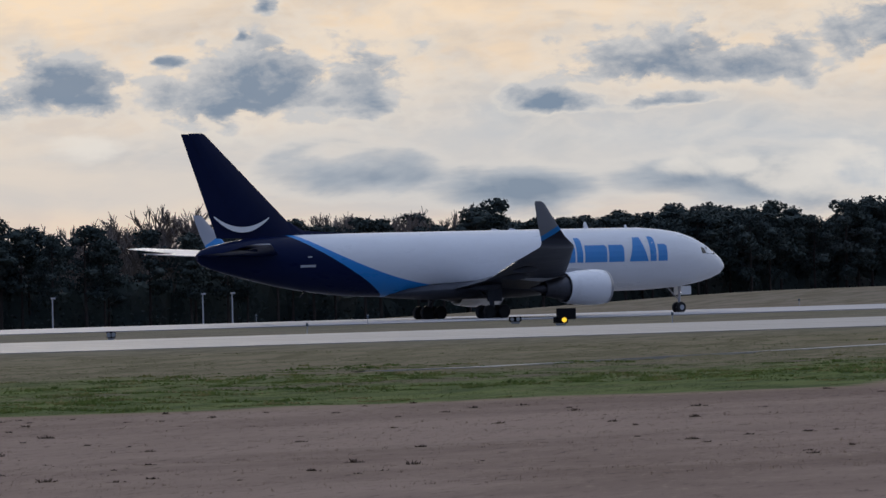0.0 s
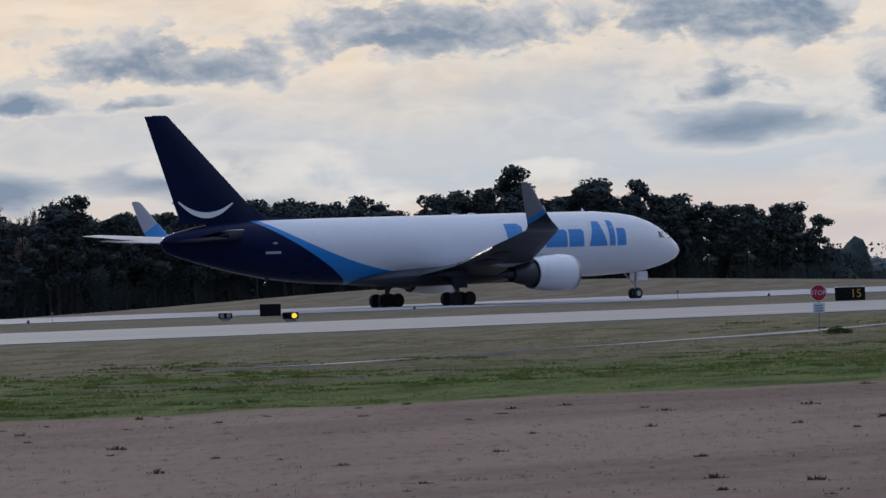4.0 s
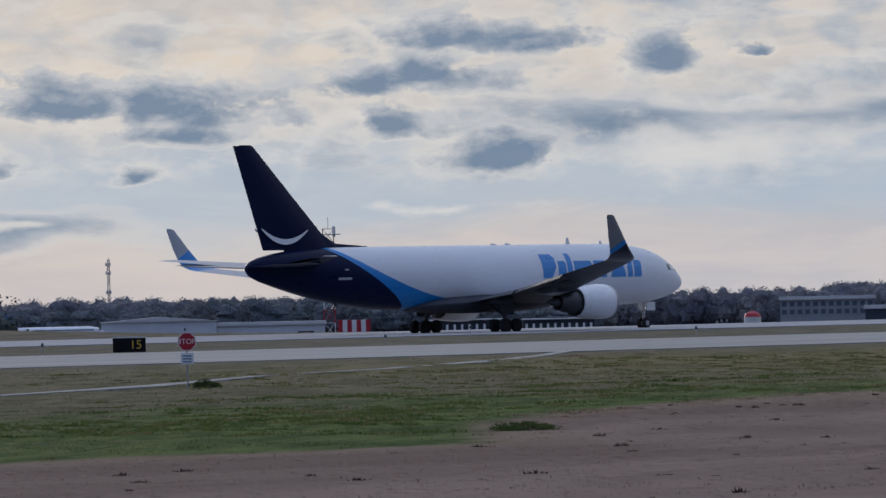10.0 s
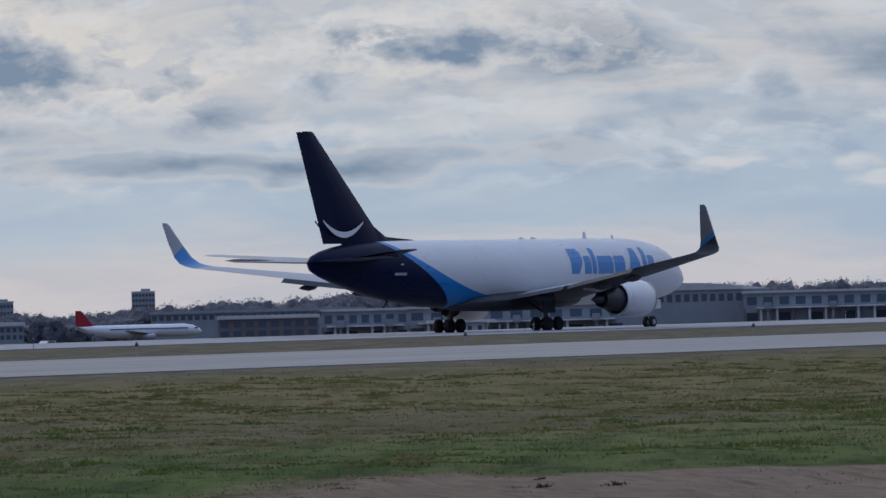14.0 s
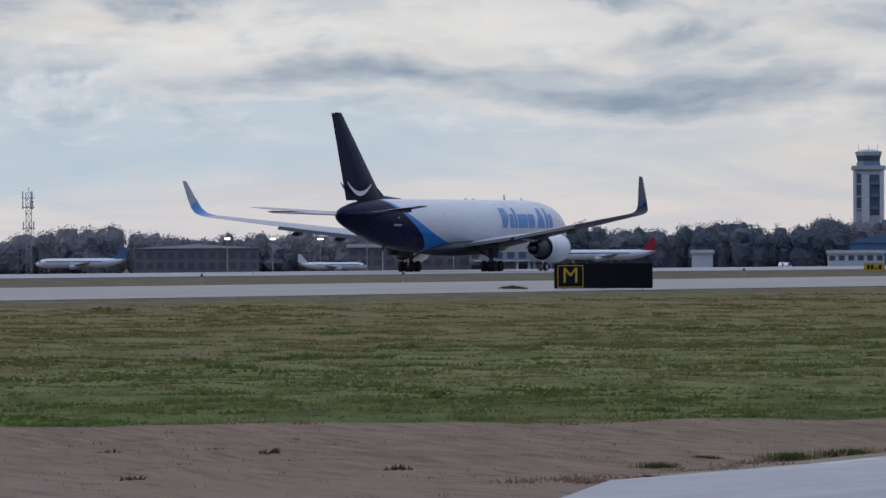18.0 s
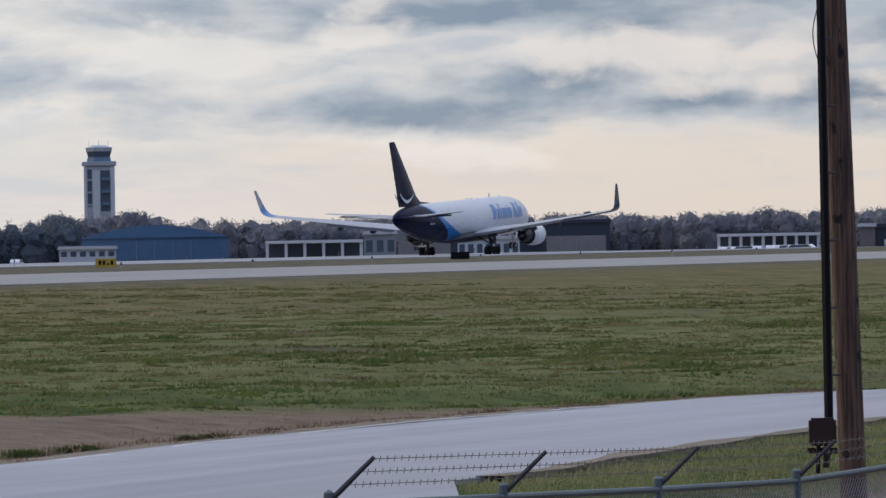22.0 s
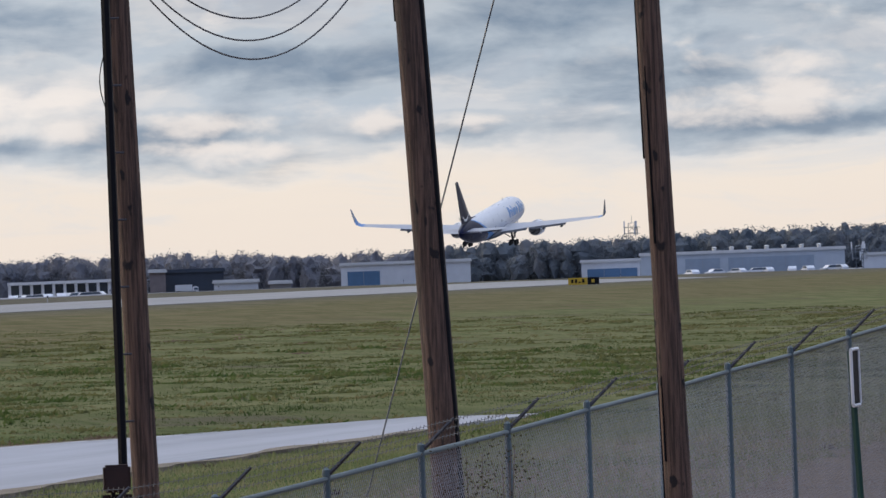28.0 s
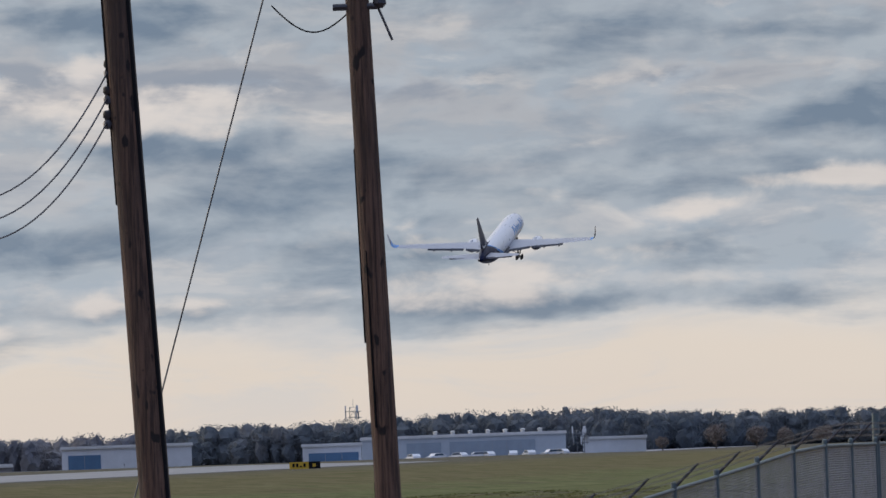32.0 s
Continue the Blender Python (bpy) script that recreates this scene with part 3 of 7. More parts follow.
def pavement_paint(name, light, dark, joint):
    m = bpy.data.materials.new(name)
    m.use_nodes = True
    k = Nodes(m.node_tree)
    b = k.add("ShaderNodeBsdfPrincipled")
    out = k.add("ShaderNodeOutputMaterial")
    k.put(out.inputs[0], b.outputs[0])
    place = k.add("ShaderNodeTexCoord").outputs["Object"]
    x, y, z = k.split(place)[:]
    b.inputs["Specular IOR Level"].default_value = 0.22
    streak = k.noise(k.vec(k.math("MULTIPLY", x, 0.02), k.math("MULTIPLY", y, 0.5), 0.0), 1.0, 5.0, 0.6)
    mott = k.noise(place, 0.7, 6.0, 0.65)
    col = k.mix(k.ramp(k.math("ADD", k.math("MULTIPLY", streak, 0.6), k.math("MULTIPLY", mott, 0.4)), 0.36, 0.64), dark, light)
    if joint:
        gx = k.math("ABSOLUTE", k.math("SUBTRACT", k.math("FRACT", k.math("DIVIDE", x, joint)), 0.5))
        gy = k.math("ABSOLUTE", k.math("SUBTRACT", k.math("FRACT", k.math("DIVIDE", y, joint)), 0.5))
        col = k.mix(k.ramp(k.math("MAXIMUM", gx, gy), 0.485, 0.5, 0.0, 0.5), col, (0.08, 0.08, 0.08))
    k.put(b.inputs["Base Color"], col)
    k.put(b.inputs["Roughness"], k.ramp(mott, 0.3, 0.7, 0.55, 0.8))
    n = k.add("ShaderNodeBump")
    n.inputs["Strength"].default_value, n.inputs["Distance"].default_value = 0.4, 0.02
    k.put(n.inputs["Height"], mott)
    k.put(b.inputs["Normal"], n.outputs[0])
    return m


CONCRETE = pavement_paint("concrete", (0.33, 0.315, 0.295), (0.235, 0.225, 0.21), 7.6)
ASPHALT = pavement_paint("worn_asphalt", (0.34, 0.34, 0.355), (0.245, 0.245, 0.26), 0)
ROAD_GREY = pavement_paint("road_asphalt", (0.41, 0.41, 0.425), (0.29, 0.29, 0.30), 0)


def ribbon(name, line, width, mat, label, category, lift=0.05, rows=5, drop=0.35):
    """A paved strip laid on the ground along a line of (x, y)."""
    verts, faces = [], []
    n = len(line)
    for i, (x, y, *own) in enumerate(line):
        wide = own[0] if own else width
        a, b = line[max(0, i - 1)], line[min(n - 1, i + 1)]
        d = Vector((b[0] - a[0], b[1] - a[1])).normalized()
        side = Vector((-d.y, d.x))
        for j in range(rows + 2):
            u = min(1.0, max(0.0, (j - 1) / (rows - 1) if rows > 1 else 0.5))
            p = Vector((x, y)) + side * (u - 0.5) * wide
            verts.append((p.x, p.y, level(p.x, p.y) + lift - (drop if j in (0, rows + 1) else 0)))
    w = rows + 2
    for i in range(n - 1):
        for j in range(w - 1):
            faces.append((i * w + j, i * w + j + 1, (i + 1) * w + j + 1, (i + 1) * w + j))
    me = bpy.data.meshes.new(name)
    me.from_pydata(verts, [], faces)
    me.materials.append(mat)
    return tagged(new(name, me), label, category, kind="structure")


def straight(x0, x1, y0, y1, d):
    n = max(1, round(abs(x1 - x0) / d))
    return [(x0 + (x1 - x0) * i / n, y0 + (y1 - y0) * i / n) for i in range(n + 1)]


RUNWAY_Y = 303.1
ribbon("runway", straight(-700, 2600, RUNWAY_Y, RUNWAY_Y, 12), 58, ASPHALT, "pale worn asphalt runway with long streaks", "runway", 0.06, 9)
ribbon("taxiway", straight(-700, 900, 187, 187, 12), 31, CONCRETE, "pale concrete taxiway beside the runway", "taxiway", 0.05, 7)
ROAD_WAY = ((83, 32.5, 7.9), (90, 32.8, 7.7), (97, 33.3, 7.8), (104, 33.7, 7.7), (110, 33.95, 7.2), (116, 33.7, 7.0), (122, 33.4, 6.4), (128, 33.0, 4.9), (133, 32.5, 3.8), (140, 31.9, 2.6))
ROAD = [(66, -160, 8.6), (66, -60, 8.6), (66, -10, 8.6), (66.4, 8, 8.6), (67.6, 18, 8.6), (70.5, 25.2, 8.5), (76, 30.2, 8.3)] + list(ROAD_WAY)
ribbon("perimeter_road", ROAD, 8.6, ROAD_GREY, "grey asphalt perimeter road behind the fence", "road", 0.06, 6, 0.2)


def road_side(x, side):
    """The far (1) or near (-1) edge of the perimeter road."""
    for (a, ya, wa), (b, yb, wb) in zip(ROAD_WAY, ROAD_WAY[1:]):
        if x <= b:
            u = (x - a) / (b - a)
            return ya + (yb - ya) * u + side * 0.5 * (wa + (wb - wa) * u)
    return ROAD_WAY[-1][1]


EARTH = material("bare_earth", (0.235, 0.185, 0.130), 0.95, 0, 0.35, 1.2, (0.150, 0.125, 0.082), 0.6)
EDGE_PAINT = material("worn_edge_line", (0.62, 0.61, 0.58), 0.7, 0, 0.4, 1.5, (0.42, 0.41, 0.40))
ribbon("dirt_verge", [(x, road_side(x, 1) + 0.30, 0.6 + 0.25 * math.sin(x * 1.7) + 0.1 * math.sin(x * 4.1)) for x in [85 + 1.5 * i for i in range(30)]], 0.7, EARTH, "bare brown earth verge along the road", "verge", 0.05, 3, 0.1)
ribbon("gravel_verge", [(x, road_side(x, -1) - 0.10, 0.45 + 0.2 * math.sin(x * 1.3) + 0.1 * math.sin(x * 3.7)) for x in [85 + 1.5 * i for i in range(30)]], 0.7, EARTH, "bare brown earth verge along the road", "verge", 0.075, 3, 0.1)
ribbon("edge_line", [(x, road_side(x, 1) - 0.16) for x in [85 + 3 * i for i in range(16)]], 0.11, EDGE_PAINT, "worn white line along the road edge", "road marking", 0.066, 2, 0.003)
ribbon("service_road", [(61, 97), (71, 100.5), (88, 109), (98, 115), (120, 124.5), (136, 134), (152, 141), (170, 150), (186, 161), (200, 172), (208, 182)], 0.8, CONCRETE, "narrow pale concrete track to the taxiway", "track", 0.05, 3, 0.2)


ribbon("entry_taxiway", [(60, 190), (84, 214), (100, 240), (112, 270), (118, 300)], 30, CONCRETE, "concrete entry taxiway curving onto the runway", "taxiway", 0.075, 5)


# ---- the freighter ----
def ellipse_ring(x, zc, hw, hh, n=36):
    return [(x, hw * math.sin(2 * math.pi * i / n), zc + hh * math.cos(2 * math.pi * i / n)) for i in range(n)]


def foil(x_lead, chord, thick, n=9):
    """Outline of a wing section in x and height: over the top from the nose and back under it."""
    top, low = [], []
    for i in range(n + 1):
        u = (1 - math.cos(math.pi * i / n)) / 2
        t = 5 * thick * chord * (0.2969 * math.sqrt(u) - 0.126 * u - 0.3516 * u * u + 0.2843 * u ** 3 - 0.1036 * u ** 4)
        top.append((x_lead - u * chord, t * 1.1))
        low.append((x_lead - u * chord, -t * 0.8))
    return top + low[-2:0:-1]


def wing_skin(stations, n=9):
    """Stations of (y, z, leading x, chord, thickness, lean in degrees)."""
    rings = []
    for y, z, lead, chord, thick, lean in stations:
        a = radians(lean)
        rings.append([(x, y - t * math.sin(a), z + t * math.cos(a)) for x, t in foil(lead, chord, thick, n)])
    return loft(rings)


BODY = [(27.60, 3.94, 0.03, 0.03), (27.45, 3.95, 0.36, 0.34), (27.0, 4.00, 0.78, 0.75), (26.2, 4.14, 1.20, 1.20), (25.2, 4.31, 1.60, 1.64),
        (24.0, 4.48, 1.95, 2.04), (22.5, 4.60, 2.24, 2.37), (20.8, 4.68, 2.42, 2.54), (18.5, 4.72, 2.51, 2.68), (15, 4.72, 2.515, 2.70),
        (8, 4.72, 2.515, 2.70), (2, 4.72, 2.515, 2.70), (-4, 4.72, 2.515, 2.70), (-8, 4.73, 2.50, 2.69), (-11, 4.78, 2.44, 2.63), (-13.5, 4.88, 2.30, 2.52),
        (-16, 5.03, 2.08, 2.36), (-18.5, 5.23, 1.78, 2.12), (-21, 5.43, 1.40, 1.77), (-23, 5.55, 1.06, 1.40), (-24.8, 5.63, 0.72, 0.98), (-25.8, 5.66, 0.46, 0.62), (-26.2, 5.67, 0.20, 0.26)]


def surface_y(x, z):
    """Half width of the fuselage at that place."""
    for (x1, c1, w1, h1), (x2, c2, w2, h2) in zip(BODY, BODY[1:]):
        if x2 <= x <= x1:
            u = (x1 - x) / (x1 - x2)
            c, w, h = c1 + (c2 - c1) * u, w1 + (w2 - w1) * u, h1 + (h2 - h1) * u
            return w * math.sqrt(max(0.0, 1 - ((z - c) / h) ** 2))
    return 0.0


def decal(polys, side, lift=0.02, cell=0.45):
    """Flat shapes in x and z laid onto the fuselage's side (-1: right)."""
    bm = bmesh.new()
    for poly in polys:
        verts = [bm.verts.new((x, 0, z)) for x, z in poly]
        bm.faces.new(verts)
    lo = min(v.co.z for v in bm.verts)
    hi = max(v.co.z for v in bm.verts)
    cut = lo + cell
    while cut < hi - 0.02:
        bmesh.ops.bisect_plane(bm, geom=bm.verts[:] + bm.edges[:] + bm.faces[:], plane_co=(0, 0, cut), plane_no=(0, 0, 1))
        cut += cell
    for v in bm.verts:
        v.co.y = side * (surface_y(v.co.x, v.co.z) + lift)
    return bm


def strip(x0, x1, z0, z1, lean=0.0):
    return [(x0, z0), (x1, z0), (x1 + lean, z1), (x0 + lean, z1)]


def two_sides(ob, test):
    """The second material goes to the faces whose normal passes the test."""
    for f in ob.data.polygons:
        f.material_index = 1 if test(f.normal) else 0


def build_airplane():
    plane = empty("cargo_airplane", pose(210, RUNWAY_Y, 0), "twin-engine white cargo airliner with navy tail and blue sweep", "airplane")
    body = part("fuselage", loft([ellipse_ring(*s) for s in BODY]), LIVERY, plane, "white fuselage, navy rear, blue sweep", True)
    # belly fairing, the shade under the body put into its grey
    rings = []
    for x, hw, lo, hi in ((10.5, 1.0, 2.3, 2.6), (9, 2.2, 1.9, 3.2), (6, 2.75, 1.7, 3.5), (0, 2.85, 1.66, 3.5), (-4, 2.6, 1.74, 3.3), (-6.5, 2.0, 1.88, 2.9), (-8, 0.9, 2.05, 2.4)):
        rings.append([(x, hw * math.sin(2 * math.pi * i / 24), (lo + hi) / 2 + (hi - lo) / 2 * math.cos(2 * math.pi * i / 24)) for i in range(24)])
    part("belly_fairing", loft(rings), SHADED_GREY, plane, "belly fairing in shade-darkened grey", True)
    # cockpit windows
    for side in (-1, 1):
        for x0, x1, z0, z1 in ((25.55, 26.1, 4.95, 5.42), (24.75, 25.45, 5.0, 5.62), (24.05, 24.65, 5.05, 5.62)):
            part("cockpit_window", decal([[(x0, z0), (x1, z0), (x1 - 0.12, z1 - 0.12), (x0 + 0.02, z1)]], side, 0.015), GLASS_DARK, body, "dark cockpit window")
        # eight plain shapes stand for the blue name on the side
        x, run = (7.2, 1) if side < 0 else (20.6, -1)
        for w, h, gap, shape in ((1.75, 2.05, 0.2, 0), (1.0, 1.45, 0.18, 3), (0.65, 2.1, 0.2, 3), (2.3, 1.45, 0.2, 3), (1.6, 1.45, 0.55, 3), (2.0, 2.05, 0.2, 4), (0.65, 2.1, 0.2, 3), (1.0, 1.45, 0.2, 3)):
            zb = 4.5
            a, b = (x, x + w) if run > 0 else (x - w, x)
            zt = zb + h
            if shape == 4:
                polys = [[(a, zb), (b, zb), ((a + b) / 2 + 0.45, zt), ((a + b) / 2 - 0.25, zt)]]
            elif shape == 0:
                polys = [[(a, zb), (b - 0.6, zb), (b, zb + 1.0), (b, zt - 0.3), (b - 0.35, zt), (a, zt)]]
            else:
                polys = [[(a, zb), (b, zb), (b + 0.08, zt - 0.2), (b - 0.1, zt), (a + 0.1, zt)]]
            part("name_shape", decal(polys, side), BLUE_PAINT, body, "plain blue name block")
            x += run * (w + gap)
        part("registration_bar", decal([strip(-17.3, -15.9, 4.66, 4.86)], side), GREY_PAINT, body, "small grey registration bar")
    # roof antennas, tail skid
    for x, h, w in ((13.4, 0.55, 0.5), (6.0, 0.12, 0.9), (4.2, 0.12, 0.9), (17.5, 0.25, 0.3)):
        part("antenna", prism([(x, 7.40), (x - w, 7.40), (x - w * 0.9, 7.42 + h), (x - w * 0.55, 7.42 + h)], -0.04, 0.04), WHITE_PAINT, plane)
    part("tail_skid", tube((-15.6, 0, 2.75), (-16.2, 0, 2.2), 0.09), DARK_METAL, plane)
    for side in (-1, 1):
        part("outflow_vent", box(0.4, 0.03, 0.12, (-16.4, side * 2.02, 5.45)), GREY_PAINT, body)
    # fin and rudder
    def fin_ring(z, lead, trail, t):
        return [(x, y, z) for x, y in [(lead - u * (lead - trail), 0.5 * t * (lead - trail) * math.sin(math.pi * min(1, u * 1.25 if u < .4 else .5 + (u - .4) * .83))) for u in (0, .05, .15, .4, .7, 1)]] + \
               [(x, -y, z) for x, y in [(lead - u * (lead - trail), 0.5 * t * (lead - trail) * math.sin(math.pi * min(1, u * 1.25 if u < .4 else .5 + (u - .4) * .83))) for u in (.7, .4, .15, .05)]]
    fin = part("tail_fin", loft([fin_ring(7.0, -15.0, -21.7, .08), fin_ring(7.55, -15.9, -22.0, .09), fin_ring(8.2, -16.9, -22.3, .1), fin_ring(15.75, -25.15, -26.7, .1), fin_ring(15.86, -25.4, -26.7, .05)]), NAVY_PAINT, plane, "navy tail fin", True)
    part("dorsal_fillet", loft([[(-11.8, .03, 7.38), (-11.8, -.03, 7.38), (-11.8, 0, 7.45)], [(-15.6, .2, 7.2), (-15.6, -.2, 7.2), (-15.6, 0, 7.7)], [(-17.2, .24, 7.2), (-17.2, -.24, 7.2), (-17.2, 0, 8.5)]]), NAVY_PAINT, fin)
    part("rudder", loft([[(-21.76, .2, 7.2), (-24.2, .03, 7.2), (-24.2, -.03, 7.2), (-21.76, -.2, 7.2)], [(-26.76, .06, 15.8), (-27.45, .02, 15.8), (-27.45, -.02, 15.8), (-26.76, -.06, 15.8)]]), NAVY_PAINT, fin)
    # plain pale crescent on the fin
    for side in (-1, 1):
        bm = bmesh.new()
        up, low = [], []
        for i in range(17):
            u = i / 16
            x = -24.7 + 5.4 * u
            sag = 1 - (2 * u - 1) ** 2
            base = 8.98 - 0.15 * u
            thick = 0.46 * math.sin(math.pi * min(1, u * 0.86 + 0.07)) ** 0.8
            low.append((x, base - 1.02 * sag - thick * 0.5))
            up.append((x, base - 1.02 * sag + thick * 0.5))
        vs = [[bm.verts.new((x, side * 0.40, z)) for x, z in row] for row in (low, up)]
        for i in range(16):
            bm.faces.new((vs[0][i], vs[0][i + 1], vs[1][i + 1], vs[1][i]))
        part("crescent", bm, SIGN_WHITE, fin, "plain white crescent on the fin")
    # tailplanes
    for side in (-1, 1):
        tp = part("tailplane", wing_skin([(side * 0.6, 5.75, -18.6, 6.3, .072, 0), (side * 9.2, 6.55, -24.9, 2.2, .07, 0), (side * 9.4, 6.57, -25.4, 1.6, .05, 0)]), [LIGHT_GREY, NAVY_PAINT], plane, "grey tailplane, navy underneath", True)
        two_sides(tp, lambda n: n.z < 0)
        part("elevator", prism([(-24.95, -.13), (-24.95, .13), (-26.5, .02)], 0, 7.4), LIGHT_GREY if side > 0 else NAVY_PAINT, tp, "",
             at=Matrix.Translation((0.0, side * 1.3, 5.82)) @ Matrix(((1, -0.09, 0, 0), (0, side, 0, 0), (0, 0.085, 1, 0), (0, 0, 0, 1))))
    # wings
    for side in (-1, 1):
        W = [(1.6, 2.75, 9.6, 11.2, .12, 0), (2.5, 2.85, 8.9, 10.4, .12, 0), (8.2, 3.60, 5.0, 6.9, .11, 0), (16.0, 4.68, -0.05, 5.5, .10, 0), (23.6, 5.75, -5.1, 3.4, .09, 0)]
        wing = part("wing", wing_skin([(side * y, z, lead, ch, th, lean) for y, z, lead, ch, th, lean in W], 11), [LIGHT_GREY, SHADED_GREY], plane, "grey swept wing, shade painted underneath", True)
        # faces turned down take the grey with the shade painted in
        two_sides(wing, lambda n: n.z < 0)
        L = [(23.6, 5.75, -5.1, 3.4, .09, 8), (24.2, 5.9, -5.55, 3.25, .085, 25), (24.65, 6.15, -6.2, 2.85, .08, 50), (24.92, 6.65, -6.95, 2.4, .08, 70), (25.15, 7.7, -7.9, 1.85, .08, 79), (25.43, 9.3, -9.25, 0.95, .07, 79), (25.46, 9.46, -9.6, 0.55, .04, 79)]
        let = part("winglet", wing_skin([(side * y, z, lead, ch, th, side * lean) for y, z, lead, ch, th, lean in L], 9), WINGLET, wing, "winglet in grey, blue and navy", True)
        two_sides(let, lambda n: n.y * side > 0)
        # take-off flaps, a little out and down, in the grey with painted shade
        for y0, y1, x0, x1, c0, c1, z0, z1 in ((2.7, 7.9, -1.35, -1.75, 1.15, 1.1, 2.78, 3.45), (8.5, 16.6, -1.95, -5.5, 1.05, 0.85, 3.52, 4.66)):
            rings = []
            for y, x, c, z in ((y0, x0, c0, z0), (y1, x1, c1, z1)):
                rings.append([(x, side * y, z + .14), (x - c * .5, side * y, z + .08), (x - c, side * y, z - .24), (x - c * .5, side * y, z - .13), (x, side * y, z - .10)])
            part("flap", loft(rings), SHADED_GREY, wing, "lowered trailing-edge flap")
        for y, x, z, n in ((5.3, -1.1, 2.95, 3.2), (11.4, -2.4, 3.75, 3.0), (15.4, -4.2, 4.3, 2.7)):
            part("flap_fairing", loft([[(x + n / 2 - n * u, side * y + .22 * s * math.sin(a), z - .25 - .12 * u + .3 * s * math.cos(a)) for a in [k * math.pi / 4 for k in range(8)]] for u, s in ((0, .1), (.2, .8), (.5, 1), (.8, .6), (1, .06))]), SHADED_GREY, wing, "", True)
        part("landing_light", turned([(9.35, .05), (9.3, .13), (9.2, .13)], sides=10), LAMP_WHITE, wing, "bright landing light", at=Matrix.Translation((-0.5, side * 2.75, 2.9)))
        # engine and pylon
        ey, ez = side * 7.92, 2.42
        at = Matrix.Translation((-2.35, ey, ez))
        eng = part("engine", turned([(10.6, 1.16), (11.2, 1.20), (11.45, 1.28), (11.5, 1.34), (11.4, 1.41), (11.0, 1.47), (10.0, 1.50), (8.6, 1.44), (7.4, 1.28), (7.38, 1.20), (8.2, 1.18), (9.0, 1.16)], caps=False, sides=32), WHITE_PAINT, plane, "white engine cowling", True, at)
        part("intake_lip", turned([(11.25, 1.19), (11.5, 1.27), (11.56, 1.345), (11.5, 1.415), (11.25, 1.455)], caps=False, sides=32), METAL, eng, "bare metal intake lip", True)
        part("fan", turned([(10.4, 1.17), (10.45, 0.4), (10.9, 0.30), (11.15, 0.05)], sides=24), DARK_METAL, eng, "dark fan and spinner")
        part("core_nozzle", turned([(8.3, 1.17), (7.4, 1.02), (6.4, 0.88), (5.3, 0.66), (5.25, 0.58), (6.0, 0.6)], caps=False, sides=24), DARK_METAL, eng, "dark metal core nozzle", True)
        part("exhaust_cone", turned([(5.9, 0.5), (4.9, 0.38), (3.9, 0.06)], sides=18), DARK_METAL, eng, "dark exhaust cone", True)
        part("bypass_wall", turned([(8.4, 1.19), (8.38, 0.9)], caps=False, sides=24), DARK_METAL, eng)
        part("pylon", loft([[(8.0, ey + .08, 3.80), (8.0, ey - .08, 3.80), (8.0, ey - .08, 3.88), (8.0, ey + .08, 3.88)], [(5.6, ey + .22, 3.2), (5.6, ey - .22, 3.2), (5.6, ey - .22, 4.05), (5.6, ey + .22, 4.05)],
                             [(2.6, ey + .18, 3.0), (2.6, ey - .18, 3.0), (2.6, ey - .18, 3.6), (2.6, ey + .18, 3.6)], [(0.4, ey + .05, 3.2), (0.4, ey - .05, 3.2), (0.4, ey - .05, 3.45), (0.4, ey + .05, 3.45)]]), GREY_PAINT, wing, "", True)
        # main gear
        gear = part("main_gear", tube((0.0, side * 4.65, 0.75), (0.0, side * 4.2, 3.1), 0.2, 0.24, 12), DARK_METAL, plane, "main landing gear leg")
        part("bogie_beam", tube((0.75, side * 4.65, 0.58), (-0.75, side * 4.65, 0.58), 0.13), DARK_METAL, gear)
        part("side_brace", tube((0.0, side * 4.5, 1.4), (0.1, side * 2.6, 2.5), 0.09), DARK_METAL, gear)
        part("gear_door", box(1.5, 0.06, 1.5, (0.0, side * 4.95, 1.45), 0.02), SHADED_GREY, gear)
        for dx in (-0.72, 0.72):
            for dy in (-0.57, 0.57):
                wheel = part("wheel", turned([(-.2, .34), (-.2, .5), (-.13, .575), (.13, .575), (.2, .5), (.2, .34)], "y", 20), RUBBER, gear, "black tyre", True, Matrix.Translation((dx, side * 4.65 + dy, 0.575)))
    # nose gear
    gear = part("nose_gear", tube((22.78, 0, 0.5), (22.9, 0, 2.6), 0.12, 0.14, 12), METAL, plane, "nose landing gear leg")
    part("drag_brace", tube((22.8, 0, 1.1), (21.4, 0, 2.4), 0.06), METAL, gear)
    for dy in (-0.3, 0.3):
        part("wheel", turned([(-.15, .26), (-.15, .4), (-.09, .47), (.09, .47), (.15, .4), (.15, .26)], "y", 20), RUBBER, gear, "black tyre", True, Matrix.Translation((22.78, dy, 0.47)))
        part("hub", turned([(-.17, .22), (.17, .22)], "y", 14), LIGHT_GREY, gear, "", True, Matrix.Translation((22.78, dy, 0.47)))
        part("gear_door", box(1.1, 0.05, 0.75, (23.2, dy * 1.7, 1.55), 0.02), SIGN_WHITE, gear, "white nose gear door")
    part("taxi_light", turned([(0, .02), (-.03, .11), (-.12, .11)], sides=10), LAMP_WHITE, gear, "taxi light", at=Matrix.Translation((22.98, 0, 1.75)))
    return plane


